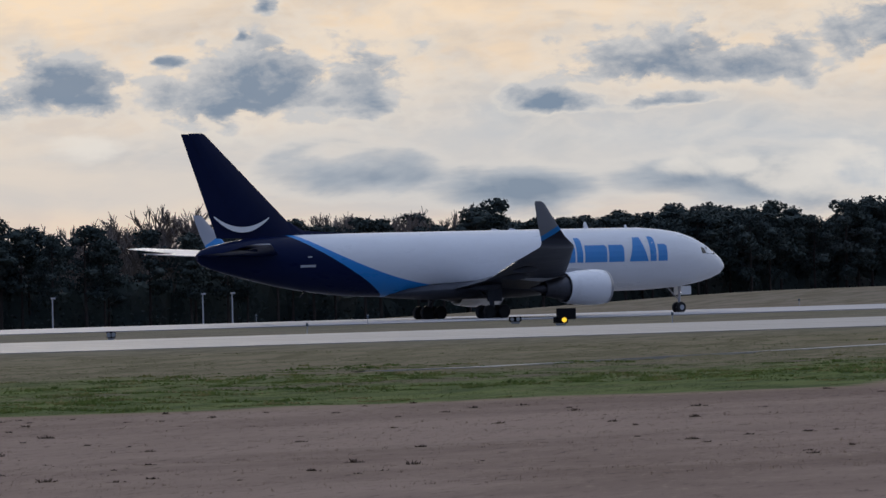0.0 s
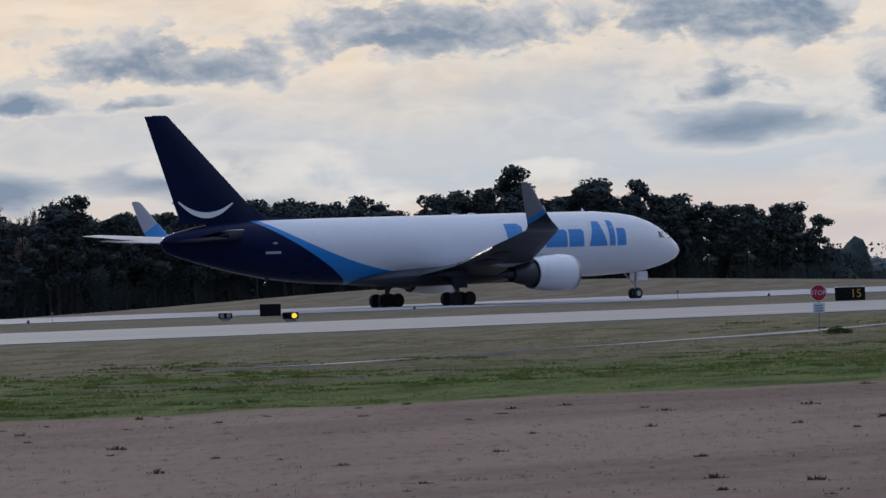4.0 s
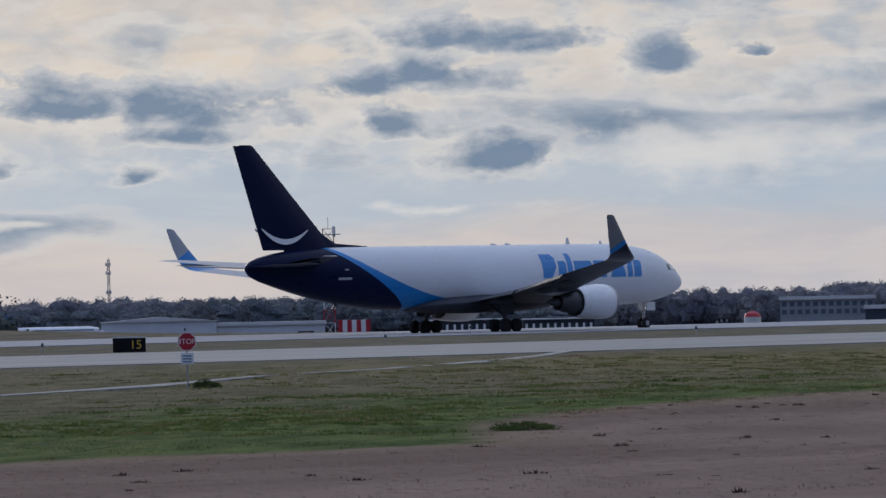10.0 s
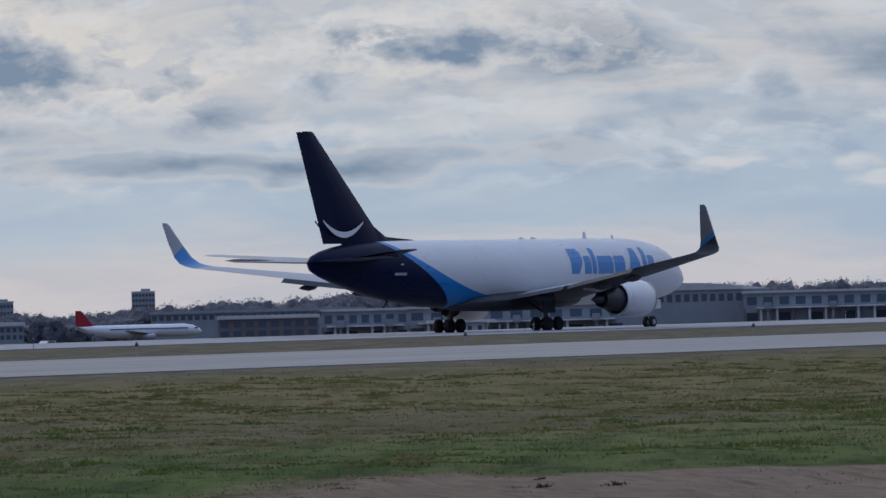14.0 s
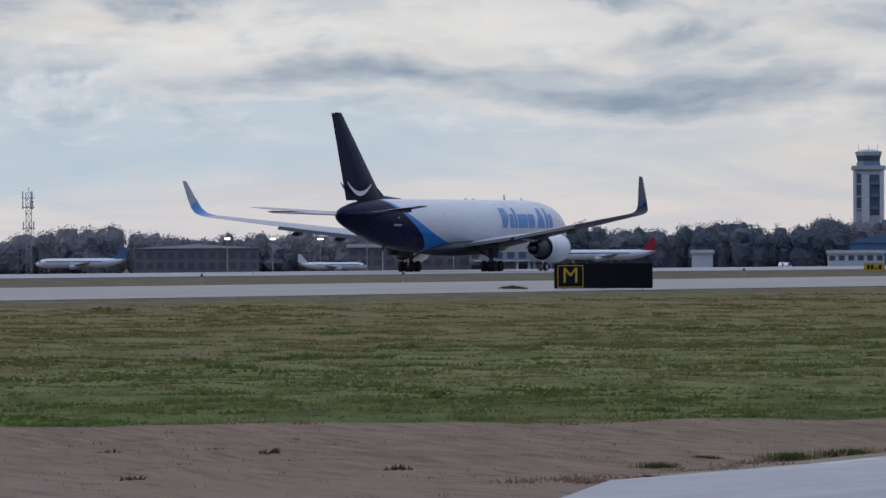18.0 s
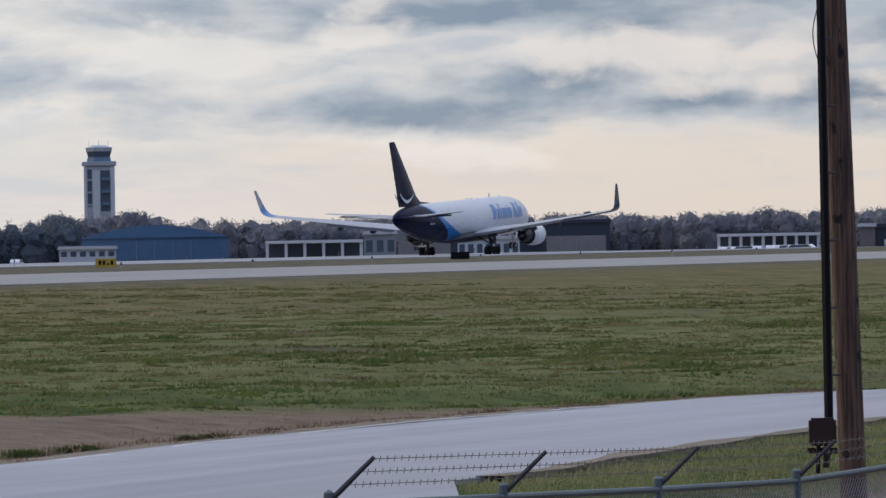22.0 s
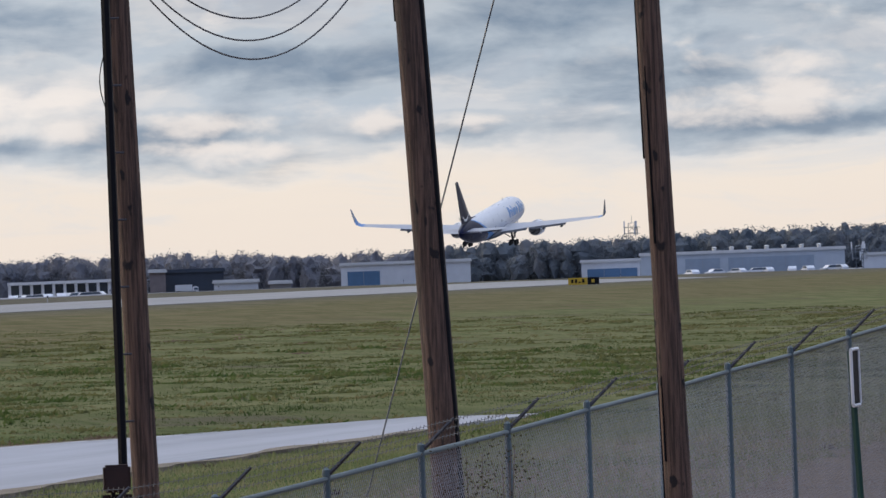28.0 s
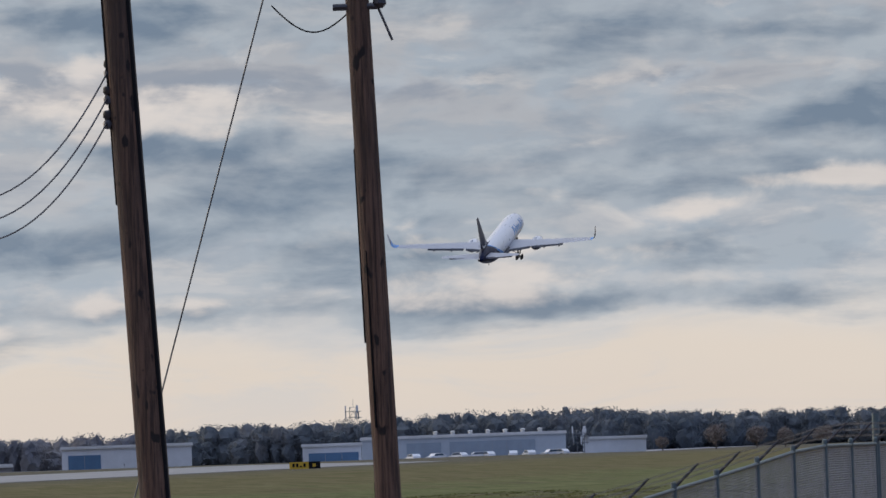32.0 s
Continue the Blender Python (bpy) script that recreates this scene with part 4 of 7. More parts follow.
AIRPLANE = build_airplane()
FLIGHT = [
    (0, 210.10, 0.00, 0.00),
    (0.5, 213.30, 0.00, 0.00),
    (1, 216.60, 0.00, 0.00),
    (1.5, 220.00, 0.00, 0.00),
    (2, 223.40, 0.00, 0.00),
    (2.5, 226.80, 0.00, 0.00),
    (3.5, 234.40, 0.00, 0.00),
    (4.5, 244.00, 0.00, 0.00),
    (5, 249.20, 0.00, 0.00),
    (5.5, 255.00, 0.00, 0.00),
    (6, 261.10, 0.00, 0.00),
    (6.5, 267.80, 0.00, 0.00),
    (7, 275.00, 0.00, 0.00),
    (7.5, 282.90, 0.00, 0.00),
    (8, 291.40, 0.00, 0.00),
    (8.5, 300.60, 0.00, 0.00),
    (9, 310.40, 0.00, 0.00),
    (9.5, 320.90, 0.00, 0.00),
    (10, 332.30, 0.00, 0.00),
    (10.5, 344.90, 0.00, 0.00),
    (11, 358.60, 0.00, 0.00),
    (11.5, 373.40, 0.00, 0.00),
    (12, 389.20, 0.00, 0.00),
    (12.5, 406.10, 0.00, 0.00),
    (13, 424.00, 0.00, 0.00),
    (13.5, 442.70, 0.00, 0.00),
    (14.5, 481.00, 0.00, 0.00),
    (15.5, 520.40, 0.00, 0.00),
    (16, 544.20, 0.00, 0.00),
    (17, 593.19, 0.00, 0.00),
    (18, 645.50, 0.00, 0.00),
    (19, 701.15, 0.00, 0.00),
    (20, 761.30, 0.00, 0.00),
    (21, 824.92, 0.00, 0.70),
    (22, 890.80, 0.00, 1.80),
    (23, 959.90, 0.00, 3.00),
    (24, 1032.60, 0.00, 4.30),
    (25, 1108.00, 0.08, 4.70),
    (26, 1184.30, 0.45, 5.00),
    (27, 1262.80, 2.20, 5.90),
    (28, 1343.00, 6.20, 7.20),
    (29, 1423.30, 12.20, 8.60),
    (30, 1502.50, 21.20, 9.90),
    (31, 1584.60, 32.00, 11.30),
    (32, 1667.00, 45.80, 13.10),
]


def motions():
    walk(AIRPLANE, [(t, Matrix.Translation((x, RUNWAY_Y, z)) @ pose(0, 0, 0, 0, -up, 0)) for t, x, z, up in FLIGHT])


# ---- woods and trees ----
def leaf_paint(name, cols, rough=0.9, patches=(0.05, 0.05), single=0.5, thin=0.0):
    m = bpy.data.materials.new(name)
    m.use_nodes = True
    k = Nodes(m.node_tree)
    b = k.add("ShaderNodeBsdfPrincipled")
    out = k.add("ShaderNodeOutputMaterial")
    k.put(out.inputs[0], b.outputs[0])
    b.inputs["Roughness"].default_value = rough
    b.inputs["Specular IOR Level"].default_value = 0.15
    r = k.add("ShaderNodeNewGeometry").outputs["Random Per Island"]
    o = k.add("ShaderNodeObjectInfo").outputs["Random"]
    place = k.add("ShaderNodeTexCoord").outputs["Object"]
    px, py, pz = k.split(place)[:]
    big = k.noise(k.vec(k.math("MULTIPLY", px, patches[0]), k.math("MULTIPLY", py, patches[1]), k.math("MULTIPLY", pz, patches[0])), 1.0, 4.0, 0.6)
    f = k.math("ADD", k.math("MULTIPLY", r, single), k.math("ADD", k.math("MULTIPLY", o, 0.25), k.math("MULTIPLY", k.ramp(big, 0.35, 0.65), 0.9 - single)))
    col = k.mix(k.ramp(f, 0.1, 0.6), cols[0], cols[1])
    col = k.mix(k.ramp(f, 0.6, 1.05), col, cols[2])
    k.put(b.inputs["Base Color"], col)
    if thin:
        # light passes through the blades
        t = k.add("ShaderNodeBsdfTranslucent")
        k.put(t.inputs[0], col)
        mix = k.add("ShaderNodeMixShader")
        mix.inputs[0].default_value = thin
        k.put(mix.inputs[1], b.outputs[0])
        k.put(mix.inputs[2], t.outputs[0])
        k.put(out.inputs[0], mix.outputs[0])
    return m


PINE = leaf_paint("pine_crowns", ((0.030, 0.042, 0.042), (0.054, 0.069, 0.062), (0.088, 0.094, 0.080)))
# far crowns: aerial haze put into the base colours, paler and bluer
HAZED_LEAF = leaf_paint("hazed_mixed_crowns", ((0.165, 0.175, 0.205), (0.235, 0.235, 0.250), (0.300, 0.285, 0.280)), single=0.3, thin=0.2)
HAZED_PINE = leaf_paint("hazed_pine_crowns", ((0.105, 0.128, 0.150), (0.155, 0.175, 0.190), (0.205, 0.208, 0.212)), single=0.3, thin=0.2)
GRASS_GREEN = leaf_paint("green_blades", ((0.042, 0.066, 0.020), (0.074, 0.100, 0.032), (0.130, 0.125, 0.055)), patches=(0.4, 0.10), single=0.3, thin=0.5)
GRASS_FAR = leaf_paint("straw_green_blades", ((0.100, 0.112, 0.043), (0.148, 0.150, 0.062), (0.212, 0.190, 0.096)), patches=(0.12, 0.05), single=0.25, thin=0.5)
WEED = leaf_paint("dark_weeds", ((0.042, 0.068, 0.020), (0.068, 0.100, 0.032), (0.100, 0.120, 0.044)), patches=(0.5, 0.2), single=0.3, thin=0.5)
MOUND_GREEN = leaf_paint("mound_blades", ((0.070, 0.105, 0.030), (0.105, 0.140, 0.045), (0.150, 0.160, 0.066)), patches=(0.3, 0.15), single=0.3, thin=0.5)
VERGE_BLADES = leaf_paint("verge_blades", ((0.150, 0.175, 0.068), (0.220, 0.235, 0.105), (0.30, 0.27, 0.145)), patches=(0.3, 0.2), single=0.3, thin=0.5)
DEAD_BLADES = leaf_paint("dead_blades", ((0.045, 0.033, 0.025), (0.080, 0.058, 0.043), (0.13, 0.10, 0.07)), single=0.4, thin=0.3)
GRASS_BROWN = leaf_paint("dry_blades", ((0.095, 0.068, 0.050), (0.185, 0.135, 0.102), (0.30, 0.23, 0.165)), patches=(0.4, 0.10), single=0.35, thin=0.5)


def leaf_cloud(verts, faces, centre, radii, count, size, rnd):
    """Small bent leaf clumps spread over and in an uneven ball."""
    cx, cy, cz = centre
    for _ in range(count):
        while True:
            d = Vector((rnd.uniform(-1, 1), rnd.uniform(-1, 1), rnd.uniform(-1, 1)))
            if 0.05 < d.length < 1:
                break
        d = d.normalized() * (0.45 + 0.55 * rnd.random() ** 0.6)
        p = Vector((cx + d.x * radii[0], cy + d.y * radii[1], cz + d.z * radii[2]))
        a = Vector((rnd.uniform(-1, 1), rnd.uniform(-1, 1), rnd.uniform(-0.6, 0.6))).normalized()
        b = a.cross(Vector((rnd.uniform(-1, 1), rnd.uniform(-1, 1), rnd.uniform(-1, 1)))).normalized()
        s = size * rnd.uniform(0.5, 1.2)
        i = len(verts)
        c = a.cross(b) * s * 0.35
        verts += [p - a * s, p + b * s * 0.7 + c, p + a * s, p - b * s * 0.7 + c]
        faces += [(i, i + 1, i + 3), (i + 1, i + 2, i + 3)]


def leaf_shell(verts, faces, centre, radii, count, size, rnd):
    """Leaf clumps round the outside of a crown, its outline uneven."""
    cx, cy, cz = centre
    seed = Vector((rnd.uniform(-40, 40), rnd.uniform(-40, 40), 0))
    for _ in range(count):
        d = Vector((rnd.gauss(0, 1), rnd.gauss(0, 1), rnd.gauss(0, 1))).normalized()
        s = rnd.uniform(0.82, 1.06) * (1 + 0.3 * noise.noise(d * 2.2 + seed))
        p = Vector((cx + d.x * radii[0] * s, cy + d.y * radii[1] * s, cz + d.z * radii[2] * s))
        a = Vector((rnd.uniform(-1, 1), rnd.uniform(-1, 1), rnd.uniform(-1, 1))).normalized()
        b = a.cross(Vector((rnd.uniform(-1, 1), rnd.uniform(-1, 1), rnd.uniform(-1, 1)))).normalized()
        z = size * rnd.uniform(0.5, 1.3)
        i = len(verts)
        verts += [p - a * z, p + b * z * 0.5, p + a * z]
        faces += [(i, i + 1, i + 2)]


def data_mesh(name, verts, faces, mat):
    me = bpy.data.meshes.new(name)
    me.from_pydata(verts, [], faces)
    me.materials.append(mat)
    return me


def ball_mesh():
    bm = bmesh.new()
    bmesh.ops.create_icosphere(bm, subdivisions=2, radius=1.0)
    bm.verts.index_update()
    out = [v.co.copy() for v in bm.verts], [tuple(v.index for v in f.verts) for f in bm.faces]
    bm.free()
    return out


BALL = ball_mesh()


def lump(verts, faces, centre, radii, rnd, rough=0.16):
    """An uneven solid heart of a crown."""
    i = len(verts)
    seed = Vector((rnd.uniform(-50, 50), rnd.uniform(-50, 50), 0))
    for d in BALL[0]:
        s = 1 + rough * 2 * noise.noise(d * 1.7 + seed) + rnd.uniform(-rough, rough) * 0.6
        verts.append(Vector((centre[0] + d.x * radii[0] * s, centre[1] + d.y * radii[1] * s, centre[2] + d.z * radii[2] * s)))
    faces += [tuple(i + v for v in f) for f in BALL[1]]


def wood(label, skyline, depth, seed, gap, mat):
    """A far wood: crowns in rows under a skyline of (x, y, height of the tops)."""
    rnd = random.Random(seed)
    verts, faces = [], []
    for (x0, y0, t0), (x1, y1, t1) in zip(skyline, skyline[1:]):
        n = max(1, round(math.hypot(x1 - x0, y1 - y0) / gap))
        for i in range(n):
            for row in range(3):
                u = (i + rnd.random()) / n
                x, y = x0 + (x1 - x0) * u, y0 + (y1 - y0) * u
                back = 1 + (row - 0.6 + rnd.uniform(-0.3, 0.3)) * depth / 3 / math.hypot(x, y)
                x, y = x * back, y * back
                floor = level(x, y)
                top = (t0 + (t1 - t0) * u) * (0.97 if row else 1.0) + rnd.uniform(-1.4, 0.7) - (3.0 * rnd.random() if row == 0 else 0)
                high = max(5.0, top - floor)
                w = rnd.uniform(2.2, 4.2)
                lump(verts, faces, (x, y, floor + high * 0.34), (w * 1.1, w * 0.8, high * 0.4), rnd, 0.22)
                lump(verts, faces, (x, y, floor + high * 0.66), (w * 0.78, w * 0.7, high * 0.25), rnd, 0.22)
                leaf_shell(verts, faces, (x, y, floor + high * 0.70), (w * 0.9, w, high * 0.27), 330 if row == 0 else 180, 0.46, rnd)
                leaf_shell(verts, faces, (x, y - 0.3, floor + high * 0.38), (w * 1.25, w * 1.1, high * 0.42), 380 if row == 0 else 20, 0.56, rnd)
    me = data_mesh("distant_wood", verts, faces, mat)
    tagged(new("distant_wood", me), label, "wood", kind="stuff")


def pine_tree(seed, high, spread, start):
    """A tapered trunk with limbs, and a crown of many needle clumps."""
    rnd = random.Random(seed)
    bm = bmesh.new()
    bend = rnd.uniform(-0.3, 0.3)
    pts = [Vector((bend * math.sin(3 * u), 0.4 * bend * math.cos(2 * u), high * u)) for u in (0, 0.25, 0.5, 0.75, 0.97)]
    for a, b, r in zip(pts, pts[1:], (0.27, 0.22, 0.16, 0.10)):
        tube(a, b, r, r * 0.8, 6, bm, False)
    verts, faces = [], []
    n = 22
    for i in range(n):
        u = start + (1 - start) * (i + rnd.random()) / n
        a = rnd.uniform(0, 2 * math.pi)
        reach = spread * (0.35 + 0.75 * math.sin(math.pi * min(1, (u - start) / (1 - start) * 0.8 + 0.2))) * rnd.uniform(0.5, 1.1)
        p = Vector((0, 0, high * u))
        q = p + Vector((math.cos(a) * reach, math.sin(a) * reach, reach * rnd.uniform(0.05, 0.5)))
        tube(p, q, 0.07, 0.02, 4, bm, False)
        leaf_cloud(verts, faces, q, (spread * 0.46, spread * 0.46, spread * 0.28), 80, 0.30, rnd)
        if i % 2:
            lump(verts, faces, q, (spread * 0.3, spread * 0.3, spread * 0.17), rnd)
    leaf_cloud(verts, faces, (0, 0, high * 0.97), (spread * 0.5, spread * 0.5, high * 0.06), 90, 0.3, rnd)
    trunk = part("pine_tree", bm, BARK)
    crown = new("crown", data_mesh("crown", verts, faces, PINE))
    crown.parent = trunk
    return tagged(trunk, "tall dark pine with a bare lower trunk", "tree", "pines behind the runway")


def bare_tree(seed, high):
    """A leafless tree, forked again and again."""
    rnd = random.Random(seed)
    bm, twigs = bmesh.new(), bmesh.new()

    def grow(p, d, length, r, depth):
        q = p + d * length
        tube(p, q, r, r * 0.7, 5 if depth > 2 else 3, bm if depth > 2 else twigs, False)
        if depth == 0:
            return
        for _ in range(3 if depth > 1 else 4):
            e = (d + Vector((rnd.uniform(-.6, .6), rnd.uniform(-.6, .6), rnd.uniform(-.1, .45)))).normalized()
            grow(p + d * length * rnd.uniform(0.6, 1.0), e, length * rnd.uniform(0.55, 0.8), max(0.045, r * 0.6), depth - 1)
    grow(Vector((0, 0, -0.5)), Vector((0, 0, 1)), high * 0.34, 0.2, 5)
    trunk = part("bare_tree", bm, TWIG)
    tagged(part("bare_crown", twigs, TWIG, trunk), kind="stuff")
    return tagged(trunk, "leafless grey-brown tree with fine twigs", "tree", "bare trees behind the runway")


PALE_TWIG = leaf_paint("pale_twigs", ((0.20, 0.17, 0.15), (0.27, 0.23, 0.20), (0.34, 0.29, 0.25)))


def round_tree(x, y, w, h, seed):
    """A bare round-headed tree: trunk, limbs and a haze of twigs."""
    rnd = random.Random(seed)
    bm = tube((0, 0, -0.3), (0, 0, h * 0.4), w * 0.05, w * 0.035, 7)
    verts, faces = [], []
    for i in range(9):
        a, r = 6.28 * i / 9 + rnd.uniform(-0.3, 0.3), w * rnd.uniform(0.15, 0.36)
        q = Vector((math.cos(a) * r, math.sin(a) * r, h * rnd.uniform(0.5, 0.8)))
        tube((0, 0, h * rnd.uniform(0.2, 0.36)), q, w * 0.025, w * 0.008, 5, bm, False)
        leaf_shell(verts, faces, q, (w * 0.22, w * 0.22, h * 0.22), 130, 0.34, rnd)
    leaf_shell(verts, faces, (0, 0, h * 0.6), (w * 0.42, w * 0.42, h * 0.38), 260, 0.4, rnd)
    ob = empty("bare_tree", Matrix.Translation((x, y, level(x, y))), "pale round-headed bare tree before the wood", "tree", "pale bare trees")
    part("trunk", bm, TWIG, ob)
    new("crown", data_mesh("crown", verts, faces, PALE_TWIG)).parent = ob


def forest():
    rnd = random.Random(5)
    pines = [pine_tree(s, 16.0, 2.6 + 0.25 * (s % 4), 0.34 + 0.05 * (s % 3)) for s in range(8)]
    bares = [bare_tree(s, 15.0) for s in range(3)]
    used = set()

    def stand(pool, x, y, size):
        ob = rnd.choice(pool)
        m = Matrix.Translation((x, y, level(x, y) - 0.3)) @ pose(0, 0, 0, 0, 0, rnd.uniform(0, 360)) @ Matrix.Diagonal((size * rnd.uniform(0.9, 1.2), size, size, 1))
        if ob in used:
            c = copy_thing(ob, m)
            c.matrix_basis = m
        else:
            ob.matrix_basis = m
            used.add(ob)
    x = 348.0
    while x < 655:
        for row, y in enumerate((694, 702, 712, 724)):
            if x > 634 + (y - 694) * 0.9 or (x > 612 and rnd.random() > 0.7):
                continue
            px, py = x + rnd.uniform(-1.8, 1.8), y + rnd.uniform(-3, 3)
            bare = 415 < px < 492 and row > 0
            size = rnd.uniform(0.86, 1.04) + 0.10 * noise.noise(Vector((px * 0.03, 0, 0)))
            if rnd.random() < 0.06:
                size *= 1.12
            if px > 585:
                size *= 1.14 if px < 600 else 1.04 if px < 616 else 0.9
            if px < 425:
                size *= 0.95
            if bare:
                stand(bares, px, py, size * 1.42)
            else:
                stand(pines, px, py, size * (1.0 if 415 < px < 492 else 1.04))
        x += 4.3
    # undergrowth that closes the wood
    verts, faces = [], []
    x = 345.0
    while x < 655:
        for y in (698, 708, 720, 732):
            high = rnd.uniform(3.0, 5.5)
            lump(verts, faces, (x + rnd.uniform(-2, 2), y + 4, level(x, y) + high * 0.7), (3.2, 2.5, high), rnd)
            leaf_cloud(verts, faces, (x + rnd.uniform(-2, 2), y, level(x, y) + high * 0.8), (3.4, 2.8, high * 1.1), 60, 0.38, rnd)
        x += 3.0
    for x in range(330, 640, 4):
        for zz in (3.5, 8.0):
            lump(verts, faces, (x, 744 + rnd.uniform(-3, 3), level(x, 742) + zz), (3.6, 3, 4.4), rnd, 0.22)
        leaf_cloud(verts, faces, (x, 742, level(x, 742) + 8.5), (4.0, 3, 5.4), 120, 0.5, rnd)
    tagged(new("undergrowth", data_mesh("undergrowth", verts, faces, PINE)), "dark undergrowth filling the pine wood", "undergrowth", kind="stuff")


forest()

# ---- airport buildings ----
CLAD_WHITE = material("white_cladding", (0.70, 0.72, 0.73), 0.5, 0, 0.12, 0.5)
CLAD_GREY = material("grey_cladding", (0.34, 0.36, 0.38), 0.55, 0, 0.2, 0.5)
CLAD_PALE = material("pale_cladding", (0.46, 0.51, 0.55), 0.5, 0, 0.12, 0.5)
CLAD_MIST = material("mist_blue_cladding", (0.30, 0.36, 0.42), 0.5, 0, 0.15, 0.5)
CLAD_BLUE = material("blue_cladding", (0.10, 0.20, 0.33), 0.5, 0, 0.2, 0.4)
CLAD_NAVY = material("navy_cladding", (0.045, 0.06, 0.085), 0.5, 0, 0.25, 0.4)
CLAD_TAN = material("tan_cladding", (0.30, 0.285, 0.275), 0.6, 0, 0.2, 0.5)
BRICK = material("far_brick", (0.24, 0.205, 0.20), 0.8, 0, 0.3, 0.8)
ROOF_PALE = material("pale_roof", (0.62, 0.62, 0.60), 0.6, 0, 0.15, 0.5)
TEAL = material("tank_paint", (0.42, 0.60, 0.60), 0.45, 0, 0.12, 0.4)
PANE_BLUE = material("blue_pane", (0.13, 0.21, 0.29), 0.2)
TOWER_STONE = material("tower_stone", (0.52, 0.54, 0.56), 0.7, 0, 0.15, 0.4)
PANEL_WHITE = material("tower_panel", (0.70, 0.71, 0.70), 0.6, 0, 0.12, 0.4)
PANE = material("window_pane", (0.09, 0.12, 0.15), 0.2)


def hangar(x, y, z, turn, w, h, d, wall, roof, shape, label, doors=(), windows=(), rise=0.6, vents=0, door_mat=None):
    """A hall on its own ground; doors as shares of its width and height, windows as (rows, count)."""
    ground_z = min(z, level(x, y)) - 0.4
    low = z - ground_z
    ob = empty("hangar" if doors or shape != "flat" else "airport_building", pose(x, y, ground_z, 0, 0, turn), label, "building")
    part("wall", box(w, d, h + low, (0, d / 2, 0)), wall, ob)
    n = 12
    if shape == "flat":
        r = part("roof", box(w + 0.5, d + 0.5, 0.45 + 0.1 * rise, (0, d / 2, h + low + 0.004)), roof, ob)
        part("parapet", box(w + 0.7, 0.25, 0.35, (0, -0.3, h + low - 0.2)), roof, r)
    else:
        line = []
        for i in range(n + 1):
            u = i / n
            v = 1 - abs(2 * u - 1) if shape == "gable" else math.sin(math.pi * u)
            line.append((-w / 2 - 0.4 + (w + 0.8) * u, h + low + rise * v))
        part("roof", prism(line + [(px, h + low - 0.02) for px, _ in line[::-1]][0:1] + [(line[0][0], h + low - 0.02)], -0.4, d + 0.4), roof, ob)
    for a, b, c, e in doors:
        dr = part("door", box(w * (b - a), 0.12, h * (e - c), (w * ((a + b) / 2 - 0.5), -0.06, low + h * c)), door_mat or CLAD_NAVY, ob, "large sliding door")
        leaves = max(2, round(w * (b - a) / 3.5))
        for i in range(1, leaves):
            part("door_seam", box(0.09, 0.05, h * (e - c), (w * (a + (b - a) * i / leaves - 0.5), -0.145, low + h * c)), CLAD_GREY, dr)
    if windows:
        rows, count = windows
        for r_ in range(rows):
            for i in range(count):
                wx = w * ((i + 0.5) / count - 0.5)
                zz = low + h * (0.22 + 0.75 * (r_ + 0.1) / rows)
                part("window", box(w / count * 0.62, 0.08, h * 0.45 / rows, (wx, -0.03, zz)), PANE, ob)
    for i in range(vents):
        part("roof_vent", turned([(0, .5), (.5, .5), (.7, .7), (.9, .2)], "z", 8), ROOF_PALE, ob, at=Matrix.Translation((w * ((i + 0.5) / vents - 0.3) * 0.6, 4, h + low + 0.5)))


def terminal(x, y, z, turn, w, h, bays, label):
    ground_z = min(z, level(x, y)) - 0.4
    low = z - ground_z
    ob = empty("terminal", pose(x, y, ground_z, 0, 0, turn), label, "building")
    part("wall", box(w, 12, h + low, (0, 6, 0)), CLAD_GREY, ob)
    part("roof", box(w + 0.8, 13, 0.5, (0, 5.9, h + low + 0.004)), ROOF_PALE, ob)
    part("canopy", box(w * 0.9, 2.2, 0.3, (0, -1.1, low + h * 0.45)), SIGN_WHITE, ob, "white canopy")
    for i in range(bays):
        bx = w * ((i + 0.5) / bays - 0.5)
        part("window", box(w / bays * 0.6, 0.08, h * 0.28, (bx, -0.03, low + h * 0.58)), PANE, ob)
        part("pier", box(0.5, 0.5, low + h * 0.45, (bx - w / bays * 0.45, -1.4, 0)), SIGN_WHITE if i % 3 else BRICK, ob)
        if i % 2 == 0:
            part("bay_door", box(w / bays * 0.7, 0.1, h * 0.3, (bx, -0.05, low)), CLAD_NAVY, ob)
        if i % 4 == 1:
            jet_way = part("jetway", box(1.6, 7.0, 1.5, (bx, -3.6, low + h * 0.42), 0.1), CLAD_GREY, ob)
            part("jetway_leg", box(0.5, 0.5, low + h * 0.42, (bx, -6.2, 0)), CLAD_GREY, jet_way)


def pavilion(x, y, z, turn, w, h, bays, label):
    ground_z = min(z, level(x, y)) - 0.4
    low = z - ground_z
    ob = empty("pavilion", pose(x, y, ground_z, 0, 0, turn), label, "building")
    part("back_wall", box(w, 0.4, h + low, (0, 5, 0)), PANE, ob)
    part("roof", box(w + 0.8, 7, 0.6, (0, 2.2, h + low - 0.6)), SIGN_WHITE, ob, "white flat roof")
    for i in range(bays + 1):
        part("post", box(0.6, 0.6, h + low - 0.62, (w * (i / bays - 0.5), -0.6, 0)), SIGN_WHITE, ob)


